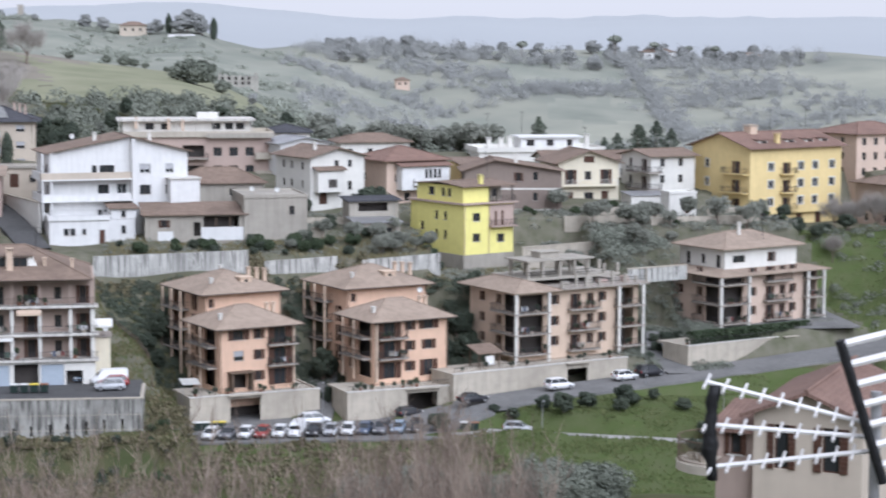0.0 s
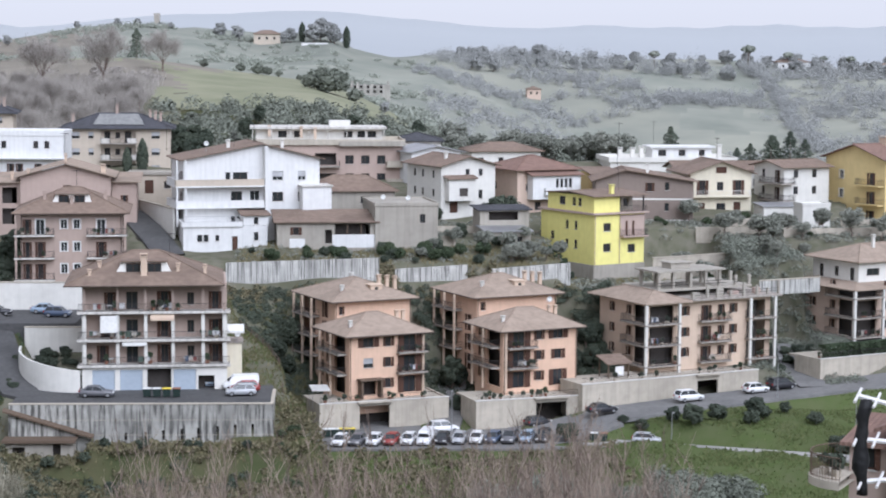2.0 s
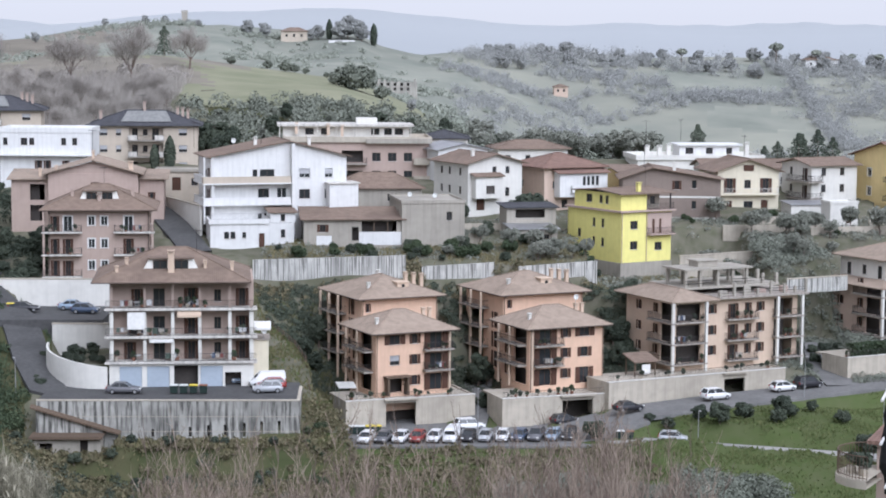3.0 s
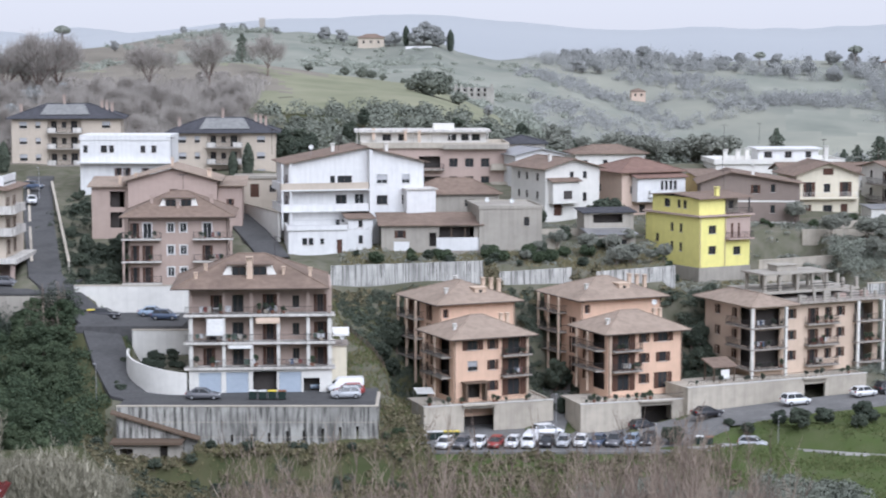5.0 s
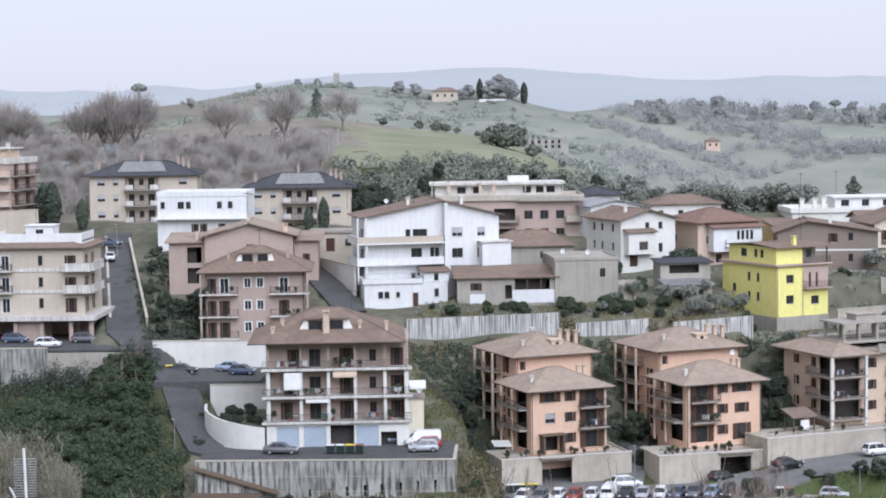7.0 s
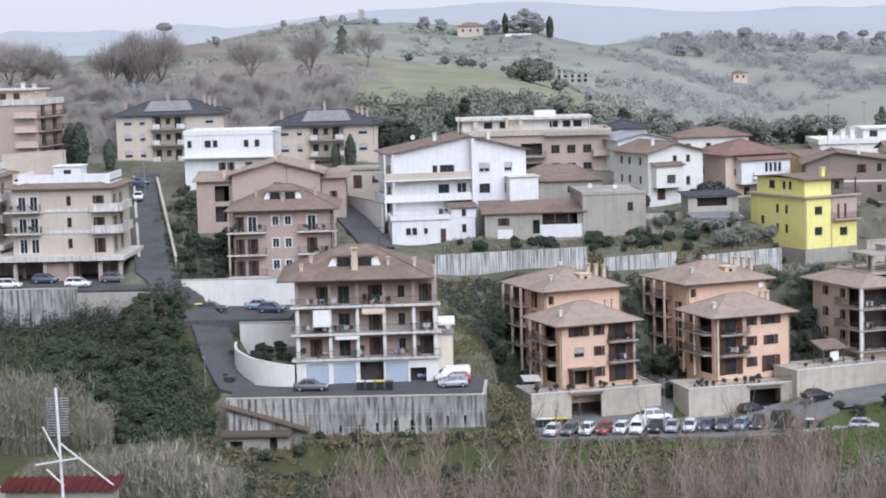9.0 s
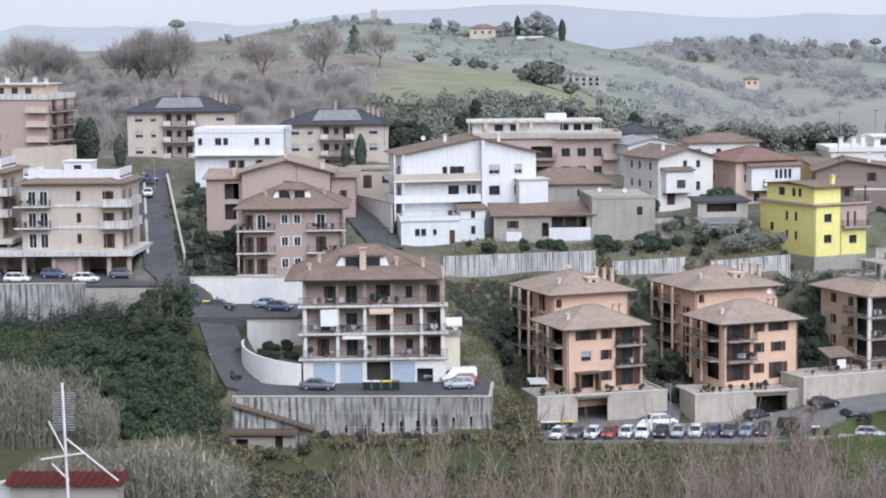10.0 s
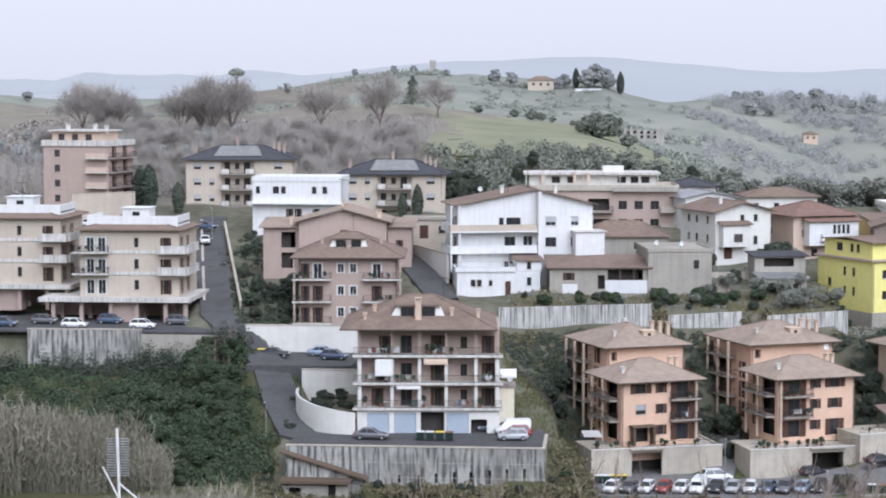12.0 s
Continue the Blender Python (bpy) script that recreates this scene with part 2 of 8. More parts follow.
# roads: width, then x, y, z along the middle
ROADS = [
    (8.5, [(-2, 266, 6.4), (15, 267, 6.4), (24, 268.4, 6.6), (31, 269.8, 7.6), (38, 272, 8.8), (52, 277.6, 9.5), (66, 283.5, 9.9), (78, 287, 10.6), (100, 294, 12.0), (130, 304, 14)]),
    (3.6, [(28, 264, 6.4), (37, 262, 6.7), (50, 256, 6.9), (61, 251, 7.1), (75, 244, 7.6), (95, 236, 9)]),
    (5.0, [(-77.6, 385, 34.6), (-75.5, 372, 33.6), (-68, 335, 30), (-59.5, 297, 25.5), (-55, 290, 23.5), (-48.6, 280, 20.6), (-44.6, 267, 16.9), (-41.0, 257, 14.6), (-37, 253, 14.5)]),
    (5.0, [(-46, 372, 34.5), (-40, 355, 33), (-34, 335, 30.8), (-29, 320, 28.2), (-26.5, 313, 26.5)]),
    (7.0, [(25, 264.0, 6.45), (31, 266, 7.0), (37, 269.5, 8.4)]),
    (4.5, [(69.5, 285, 10.2), (69.0, 294, 11.0), (70, 305, 13.5)]),
    (4.0, [(14, 268, 6.5), (16, 280, 7.6), (17, 295, 10.5)]),
]


def ground_height(x, y):
    x, y = np.asarray(x, float), np.asarray(y, float)
    u = x / np.maximum(y, 120)
    t = smooth01(u, -0.02, 0.13)
    z = lerp_profile(y, LEFT_FAR) * (1 - t) + lerp_profile(y, RIGHT_FAR) * t
    z = z + lerp_profile(y, LEFT_RISE) * smooth01(-u, 0.135, 0.19)
    z = z + lerp_profile(y, RIGHT_RISE) * smooth01(u, 0.11, 0.17)
    z = z - 15 * smooth01(-u, 0.115, 0.24) * smooth01(y, 640, 1050)
    z = z + lerp_profile(u, CREST) * smooth01(y, 760, 1040)
    z = z + lerp_profile(u, BROW) * smooth01(y, 500, 590) * (1 - smooth01(y, 640, 720))
    z = z - 7.0 * smooth01(y, 600, 690) * (1 - smooth01(y, 730, 880)) * (1 - smooth01(u, 0.03, 0.08))
    far = smooth01(y, 420, 700)
    z = z + far * (4.0 * np.sin(x / 97 + y / 210) + 2.5 * np.sin(x / 41 - y / 120 + 1.3) + 1.5 * np.sin(x / 19 + 0.4 + y / 55))
    z = z + (1 - far) * 0.25 * (np.sin(x / 3.1 + y / 4.7) + np.sin(x / 5.3 - y / 2.9))
    # lawn falling to the yard of the villa
    w = np.where(x > 99, 1 - smooth01(x, 104, 132), 0) * (1 - smooth01(np.abs(y - 308), 12, 32))
    z = z * (1 - w) + 14.6 * w
    edge = lerp_profile(y, STRIP_EDGE)
    w = (1 - smooth01(x, edge, edge + 2.6)) * smooth01(x, edge - 16, edge - 9) * smooth01(y, 243, 250) * (1 - smooth01(y, 300, 306))
    z = z * (1 - w) + lerp_profile(y, STRIP) * w
    for x0, x1, y0, y1, h in PADS:
        d = np.maximum(np.maximum(x0 - x, x - x1), np.maximum(y0 - y, y - y1))
        w = 1 - smooth01(d, 0.0, 1.2)
        z = z * (1 - w) + (h - 0.25) * w
    for width, pts in ROADS:
        for (xa, ya, za), (xb, yb, zb) in zip(pts, pts[1:]):
            dx, dy = xb - xa, yb - ya
            s = np.clip(((x - xa) * dx + (y - ya) * dy) / (dx * dx + dy * dy), 0, 1)
            d = np.hypot(x - xa - s * dx, y - ya - s * dy)
            w = 1 - smooth01(d, width / 2 + 0.6, width / 2 + 3.0)
            z = z * (1 - w) + (za + s * (zb - za) - 0.35) * w
    return z


def gz(x, y):
    return float(ground_height(x, y))


def build_ground():
    ys = np.concatenate([np.arange(-300, 0, 25), np.arange(0, 180, 6), np.arange(180, 330, 1.0), np.arange(330, 460, 3),
                         np.arange(460, 700, 4), np.arange(700, 1500, 12), np.arange(1500, 4900, 170)])
    us = np.linspace(-0.75, 0.75, 421)
    rows, cols = len(ys), len(us)
    yy, uu = np.meshgrid(ys, us, indexing="ij")
    xx = uu * np.where(yy < 150, 150 + (150 - yy) * 0.4, yy) * np.where(np.abs(uu) > 0.4, 1.0 + 3 * (np.abs(uu) - 0.4), 1.0)
    zz = ground_height(xx, yy)
    verts = np.stack([xx, yy, zz], -1).reshape(-1, 3)
    i = np.arange(rows * cols).reshape(rows, cols)
    faces = np.stack([i[:-1, :-1], i[:-1, 1:], i[1:, 1:], i[1:, :-1]], -1).reshape(-1, 4)
    me = bpy.data.meshes.new("ground")
    me.from_pydata(verts.tolist(), [], faces.tolist())
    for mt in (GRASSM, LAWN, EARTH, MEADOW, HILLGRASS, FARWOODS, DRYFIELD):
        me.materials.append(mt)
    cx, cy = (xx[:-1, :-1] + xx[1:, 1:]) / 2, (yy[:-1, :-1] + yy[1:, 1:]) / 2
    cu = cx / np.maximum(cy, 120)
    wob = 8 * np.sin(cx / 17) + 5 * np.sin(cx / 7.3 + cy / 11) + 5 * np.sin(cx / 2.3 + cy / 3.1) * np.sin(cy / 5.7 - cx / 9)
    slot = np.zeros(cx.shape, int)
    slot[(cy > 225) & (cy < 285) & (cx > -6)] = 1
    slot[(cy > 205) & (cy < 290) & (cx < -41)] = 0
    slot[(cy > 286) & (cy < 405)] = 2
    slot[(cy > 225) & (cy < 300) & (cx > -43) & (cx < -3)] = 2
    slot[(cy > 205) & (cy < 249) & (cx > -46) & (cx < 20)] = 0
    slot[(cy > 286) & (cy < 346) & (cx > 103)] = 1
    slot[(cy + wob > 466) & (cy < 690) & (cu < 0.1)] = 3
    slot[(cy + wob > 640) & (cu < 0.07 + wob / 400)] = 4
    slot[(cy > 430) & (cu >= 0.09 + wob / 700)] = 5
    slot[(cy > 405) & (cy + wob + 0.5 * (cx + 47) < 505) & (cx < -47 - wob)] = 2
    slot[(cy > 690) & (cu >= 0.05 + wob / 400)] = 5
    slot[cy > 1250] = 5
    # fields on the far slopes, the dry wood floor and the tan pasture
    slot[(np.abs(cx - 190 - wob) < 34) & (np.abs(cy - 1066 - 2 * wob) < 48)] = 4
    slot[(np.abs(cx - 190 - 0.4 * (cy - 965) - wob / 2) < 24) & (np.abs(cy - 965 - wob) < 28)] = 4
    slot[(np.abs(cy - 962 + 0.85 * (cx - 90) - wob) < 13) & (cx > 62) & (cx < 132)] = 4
    slot[(cy > 400) & (cy + 2 * wob < 610) & (cx < -57 - wob + 0.1 * (cy - 470))] = 6
    slot[(cy > 860) & (cy < 1090) & (cx + wob < -135)] = 6
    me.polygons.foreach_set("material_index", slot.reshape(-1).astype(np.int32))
    me.polygons.foreach_set("use_smooth", [True] * len(me.polygons))
    return tagged(new("ground", me), "rough winter grass and scrub on hilly ground", "ground", kind="structure")


build_ground()


def far_ridge(name, label, y, low, waves, x0, x1, amp):
    """A distant rounded range of hills: a long swell with depth."""
    bm = bmesh.new()
    n = 160
    rows = []
    for j, (dy, k) in enumerate(((-260, 0.0), (-120, 0.75), (0, 1.0), (160, 0.7), (400, 0.0))):
        row = []
        for i in range(n + 1):
            x = x0 + (x1 - x0) * i / n
            h = low + sum(a * math.exp(-((x - c) / w) ** 2) for c, w, a in waves) + amp * (math.sin(x / 41) + 0.6 * math.sin(x / 17 + 1) + 0.4 * math.sin(x / 7))
            row.append(bm.verts.new((x, y + dy, -60 + (h + 60) * k)))
        rows.append(row)
    for a, b in zip(rows, rows[1:]):
        for i in range(n):
            bm.faces.new((a[i], a[i + 1], b[i + 1], b[i]))
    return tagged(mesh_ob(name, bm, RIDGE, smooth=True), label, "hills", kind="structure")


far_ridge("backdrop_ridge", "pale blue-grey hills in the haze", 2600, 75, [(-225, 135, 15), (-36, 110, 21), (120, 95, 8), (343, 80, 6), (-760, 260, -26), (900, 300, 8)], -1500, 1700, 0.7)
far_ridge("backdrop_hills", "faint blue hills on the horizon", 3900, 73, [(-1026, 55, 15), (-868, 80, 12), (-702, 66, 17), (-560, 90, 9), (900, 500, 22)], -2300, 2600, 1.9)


def build_road(name, label, width, pts, mat, lift=0.04):
    bm = bmesh.new()
    mids = []
    for (xa, ya, za), (xb, yb, zb) in zip(pts, pts[1:]):
        k = max(2, int(math.hypot(xb - xa, yb - ya) / 2))
        mids += [Vector((xa, ya, za)).lerp(Vector((xb, yb, zb)), i / k) for i in range(k)]
    mids.append(Vector(pts[-1]))
    prev = None
    for i, p in enumerate(mids):
        d = (mids[min(i + 2, len(mids) - 1)] - mids[max(i - 2, 0)]).normalized()
        n = Vector((d.y, -d.x, 0)).normalized() * width / 2
        ring = [bm.verts.new(p + n * s + Vector((0, 0, lift + dz))) for s, dz in ((-1.02, -0.5), (-1, 0), (1, 0), (1.02, -0.5))]
        if prev:
            for a in range(3):
                bm.faces.new((prev[a], prev[a + 1], ring[a + 1], ring[a]))
        prev = ring
    bmesh.ops.recalc_face_normals(bm, faces=bm.faces)
    return tagged(mesh_ob(name, bm, mat, smooth=False), label, "road", kind="structure")


build_road("road_main", "grey worn asphalt street in front of the garages", *ROADS[0], ASPHALT_PALE)
build_road("road_lower", "narrow pale lane below the grassy bank", *ROADS[1], LANE, 0.1)
build_road("road_upper", "dark worn asphalt street climbing between the houses", ROADS[2][0], ROADS[2][1][:5], ASPHALT)
build_road("road_bend", "dark asphalt street curving down to the forecourt", ROADS[2][0], ROADS[2][1][4:], ASPHALT, 0.046)
build_road("road_side", "steep dark lane beside the white house", *ROADS[3], ASPHALT)
build_road("road_ramp", "paved ramp between two pink buildings", *ROADS[6], ASPHALT_PALE)
build_road("road_apron", "worn asphalt apron where the street starts to rise", *ROADS[4], ASPHALT_PALE)
build_road("road_lane", "short paved lane beside the hedge wall", *ROADS[5], ASPHALT_PALE)


# ---- buildings ----
def wall_cells(bm, m, width, z0, z1, thick, openings):
    """A wall in the plane y = 0 of m (outside towards -y), with real openings (u0, u1, v0, v1)."""
    us = sorted({0.0, width, *[a for o in openings for a in o[:2] if 0 < a < width]})
    vs = sorted({z0, z1, *[a for o in openings for a in o[2:4] if z0 < a < z1]})
    for va, vb in zip(vs, vs[1:]):
        run = None
        for ua, ub in zip(us, us[1:]):
            uc, vc = (ua + ub) / 2, (va + vb) / 2
            solid = not any(o[0] < uc < o[1] and o[2] < vc < o[3] for o in openings)
            if solid:
                run = [run[0], ub] if run else [ua, ub]
            if run and (not solid or ub == us[-1]):
                box(bm, run[0], run[1], 0, thick, va, vb, m)
                run = None


def louvre_panel(bm, m, u0, u1, y0, y1, v0, v1, n):
    """One panel whose face steps in and out like boards or louvres. y0: outer face, y1: back."""
    prof = [(y1, v0), (y1, v1)]
    step = (v1 - v0) / n
    dip = min(0.02, (y1 - y0) * 0.4)
    for i in range(n):
        t = v1 - i * step
        prof += [(y0 + dip, t), (y0, t - step * 0.35), (y0, t - step * 0.98)]
    ends = []
    for u in (u0, u1):
        ends.append([bm.verts.new(m @ Vector((u, y, v))) for y, v in prof])
    k = len(prof)
    for i in range(k):
        bm.faces.new((ends[0][i], ends[0][(i + 1) % k], ends[1][(i + 1) % k], ends[1][i]))
    bm.faces.new(ends[0][::-1])
    bm.faces.new(ends[1])


def window_part(root, m, u, v, w, h, kind, frame_mat=None):
    """Frame, pane, and as asked shutters, sill, roller box. u: middle, v: foot."""
    frame_mat = frame_mat or (WHITEFRAME if "t" in kind else DARKFRAME)
    bm = bmesh.new()
    a, b = u - w / 2, u + w / 2
    t = 0.07
    for q in ((a, a + t, v, v + h), (b - t, b, v, v + h), (a + t, b - t, v + h - t, v + h), (a + t, b - t, v, v + t)):
        box(bm, q[0], q[1], 0.12, 0.18, q[2], q[3], m)
    if w > 0.8:
        box(bm, u - 0.035, u + 0.035, 0.12, 0.18, v + t, v + h - t, m)
    win = part("window", bm, WOOD if "s" in kind else frame_mat, root)
    bm = bmesh.new()
    box(bm, a + 0.02, b - 0.02, 0.145, 0.155, v + 0.02, v + h - 0.02, m)
    part("pane", bm, GLASS, win)
    if "s" in kind:
        for s in (-1, 1):
            bm = bmesh.new()
            c = u + s * (w / 2 + w / 4)
            louvre_panel(bm, m, c - w / 4 + 0.02, c + w / 4 - 0.02, -0.075, -0.015, v, v + h, max(4, int(h / 0.2)))
            part("shutter", bm, WOOD, win)
    if "t" in kind:
        bm = bmesh.new()
        for q in ((a - 0.14, a, v - 0.12, v + h + 0.14), (b, b + 0.14, v - 0.12, v + h + 0.14), (a, b, v + h, v + h + 0.14)):
            box(bm, q[0], q[1], -0.03, 0.0, q[2], q[3], m)
        part("surround", bm, WHITEFRAME, win)
    if "r" in kind:
        bm = bmesh.new()
        louvre_panel(bm, m, a + 0.03, b - 0.03, 0.09, 0.115, v + h * 0.4, v + h, 7)
        part("roller_shutter", bm, WOOD if "s" in kind else GREYMETAL, win)
    if h < 1.9:
        bm = bmesh.new()
        box(bm, a - 0.1, b + 0.1, -0.08, 0.1, v - 0.06, v, m)
        part("sill", bm, SLABWHITE, win)


def railing(root, m, u0, u1, depth, v, kind, mat=None):
    """Three sides of a balcony's guard: bars, solid parapet, or slats. The balcony sticks out by depth."""
    mat = mat or METAL
    if kind == "solid":
        for name, q, z0, z1 in (("parapet", (u0, u1, -depth, -depth + 0.12), 0, 1.0), ("parapet", (u0, u0 + 0.12, -depth + 0.12, 0), 0, 1.0),
                                ("parapet", (u1 - 0.12, u1, -depth + 0.12, 0), 0, 1.0), ("coping", (u0 - 0.03, u1 + 0.03, -depth - 0.03, -depth + 0.15), 1.0, 1.06)):
            bm = bmesh.new()
            box(bm, *q, v + z0, v + z1, m)
            part(name, bm, mat, root)
    else:
        bm = bmesh.new()
        for q0, q1, side in ((u0, u1, 0), (0, depth, -1), (0, depth, 1)):
            for z in (0.1, 1.0):
                if side == 0:
                    box(bm, u0, u1, -depth, -depth + 0.04, v + z, v + z + 0.045, m)
                else:
                    uu = u0 if side < 0 else u1 - 0.04
                    box(bm, uu, uu + 0.04, -depth + 0.04, 0, v + z, v + z + 0.045, m)
            k = max(2, int((q1 - q0) / 0.17))
            for i in range(k + 1):
                s = q0 + (q1 - q0 - 0.02) * i / k
                if side == 0:
                    box(bm, s, s + 0.022, -depth + 0.01, -depth + 0.032, v, v + 1.0, m)
                else:
                    uu = u0 + 0.01 if side < 0 else u1 - 0.03
                    box(bm, uu, uu + 0.022, -s, -s + 0.022, v, v + 1.0, m)
        tagged(part("railing", bm, mat, root), kind="stuff")


def balcony(root, m, u0, u1, v, depth=1.3, kind="bars", slab=None, rail_mat=None, thick=0.22, clutter=0):
    bm = bmesh.new()
    box(bm, u0, u1, -depth, 0.0, v - thick, v, m)
    box(bm, u0 - 0.05, u1 + 0.05, -depth - 0.05, -depth, v - thick + 0.04, v + 0.03, m)
    b = part("balcony", bm, slab or SLABGREY, root)
    railing(b, m, u0 + 0.05, u1 - 0.05, depth - 0.05, v, kind, rail_mat)
    return b


def roof_mesh(kind, w, d, z, over, rise, thick=0.16, ridge=None):
    """hip: four slopes; gable: ridge along x or y; flat: slab with a rim; shed: falls to the front."""
    bm = bmesh.new()
    x0, x1, y0, y1 = -over, w + over, -over, d + over
    if kind == "hip":
        s = min(x1 - x0, y1 - y0) / 2
        if (x1 - x0) >= (y1 - y0):
            a, b = (x0 + s * 0.98, (y0 + y1) / 2), (x1 - s * 0.98, (y0 + y1) / 2)
        else:
            a, b = ((x0 + x1) / 2, y0 + s * 0.98), ((x0 + x1) / 2, y1 - s * 0.98)
        for off in (0, -thick):
            c = [bm.verts.new((x, y, z + off)) for x, y in ((x0, y0), (x1, y0), (x1, y1), (x0, y1))]
            r = [bm.verts.new((*p, z + rise + off)) for p in (a, b)]
            if (x1 - x0) >= (y1 - y0):
                fs = [(c[0], c[1], r[1], r[0]), (c[1], c[2], r[1]), (c[2], c[3], r[0], r[1]), (c[3], c[0], r[0])]
            else:
                fs = [(c[0], c[1], r[0]), (c[1], c[2], r[1], r[0]), (c[2], c[3], r[1]), (c[3], c[0], r[0], r[1])]
            for f in fs:
                bm.faces.new(f if off == 0 else f[::-1])
            if off == 0:
                top = c
        low = c
        for i in range(4):
            j = (i + 1) % 4
            bm.faces.new((low[i], low[j], top[j], top[i]))
        pts = [Vector((x, y, z + 0.03)) for x, y in ((x0, y0), (x1, y0), (x1, y1), (x0, y1))]
        ra, rb = Vector((*a, z + rise + 0.03)), Vector((*b, z + rise + 0.03))
        near = [(0, ra), (1, rb if (x1 - x0) >= (y1 - y0) else ra), (2, rb), (3, ra if (x1 - x0) >= (y1 - y0) else rb)]
        for i, q in near:
            bar(bm, pts[i], q, 0.09)
        bar(bm, ra, rb, 0.1)
    elif kind in ("gable_x", "gable_y"):
        along_x = kind == "gable_x"
        k = 0.5 if ridge is None else ridge
        for off in (0, -thick):
            if along_x:
                ym = y0 + (y1 - y0) * k
                g = [[bm.verts.new((x, y, h + off)) for x in (x0, x1)] for y, h in ((y0, z), (ym, z + rise), (y1, z))]
            else:
                xm = x0 + (x1 - x0) * k
                g = [[bm.verts.new((x, y, h + off)) for y in (y1, y0)] for x, h in ((x0, z), (xm, z + rise), (x1, z))]
            for i in range(2):
                f = (g[i][0], g[i][1], g[i + 1][1], g[i + 1][0])
                bm.faces.new(f if off == 0 else f[::-1])
            if off == 0:
                top = g
        loop_t = [top[0][0], top[0][1], top[1][1], top[2][1], top[2][0], top[1][0]]
        loop_l = [g[0][0], g[0][1], g[1][1], g[2][1], g[2][0], g[1][0]]
        for i in range(6):
            j = (i + 1) % 6
            bm.faces.new((loop_t[i], loop_l[i], loop_l[j], loop_t[j]))
        bar(bm, top[1][0].co + Vector((0, 0, 0.02)), top[1][1].co + Vector((0, 0, 0.02)), 0.1)
    elif kind == "shed":
        for off in (0, -thick):
            c = [bm.verts.new((x, y, h + off)) for x, y, h in ((x0, y0, z), (x1, y0, z), (x1, y1, z + rise), (x0, y1, z + rise))]
            bm.faces.new(c if off == 0 else c[::-1])
            if off == 0:
                top = c
        for i in range(4):
            j = (i + 1) % 4
            bm.faces.new((c[i], c[j], top[j], top[i]))
    elif kind == "shed_x":
        for off in (0, -thick):
            c = [bm.verts.new((x, y, h + off)) for x, y, h in ((x0, y0, z), (x1, y0, z + rise), (x1, y1, z + rise), (x0, y1, z))]
            bm.faces.new(c if off == 0 else c[::-1])
            if off == 0:
                top = c
        for i in range(4):
            j = (i + 1) % 4
            bm.faces.new((c[i], c[j], top[j], top[i]))
    else:
        box(bm, x0, x1, y0, y1, z - 0.05, z + 0.2)
        for q in ((x0, x1, y0, y0 + 0.25), (x0, x1, y1 - 0.25, y1), (x0, x0 + 0.25, y0 + 0.25, y1 - 0.25), (x1 - 0.25, x1, y0 + 0.25, y1 - 0.25)):
            box(bm, *q, z + 0.2, z + 0.2 + rise)
    bmesh.ops.recalc_face_normals(bm, faces=bm.faces)
    return bm


def gutters(root, w, d, z, over, off=(0, 0), pipes=True, foot=-2.0):
    """Brown gutters along the front and left eaves, downpipes at the corners."""
    x0, x1, y0, y1 = off[0] - over, off[0] + w + over, off[1] - over, off[1] + d + over
    for q in ((x0, x1, y0 - 0.12, y0 - 0.003), (x0 - 0.12, x0 - 0.003, y0, y1)):
        bm = bmesh.new()
        box(bm, *q, z - 0.15, z - 0.01)
        part("gutter", bm, DARKFRAME, root)
    if pipes:
        for x in (off[0] + 0.15, off[0] + w - 0.15):
            bm = bmesh.new()
            bar(bm, (x, off[1] - 0.08, foot), (x, off[1] - 0.08, z - 0.4), 0.055, 6)
            bar(bm, (x, off[1] - 0.08, z - 0.4), (x, y0 - 0.03, z - 0.12), 0.055, 6)
            part("downpipe", bm, DARKFRAME, root)


def chimney(root, x, y, z, h=1.4, w=0.5, mat=None):
    bm = bmesh.new()
    box(bm, x - w / 2, x + w / 2, y - w / 2, y + w / 2, z - 0.8, z + h)
    box(bm, x - w / 2 - 0.08, x + w / 2 + 0.08, y - w / 2 - 0.08, y + w / 2 + 0.08, z + h - 0.12, z + h)
    for sx in (-1, 1):
        for sy in (-1, 1):
            box(bm, x + sx * (w / 2 - 0.06) - 0.05, x + sx * (w / 2 - 0.06) + 0.05, y + sy * (w / 2 - 0.06) - 0.05, y + sy * (w / 2 - 0.06) + 0.05, z + h, z + h + 0.22)
    box(bm, x - w / 2 - 0.1, x + w / 2 + 0.1, y - w / 2 - 0.1, y + w / 2 + 0.1, z + h + 0.22, z + h + 0.3)
    return part("chimney", bm, mat or OFFWHITE, root)


def face_matrix(face, w, d):
    """Poses of the four faces: u to the viewer's right, outside towards -y."""
    return {"f": Matrix.Identity(4), "r": pose(w, 0, 0, 0, 0, 90), "b": pose(w, d, 0, 0, 0, 180), "l": pose(0, d, 0, 0, 0, -90)}[face]


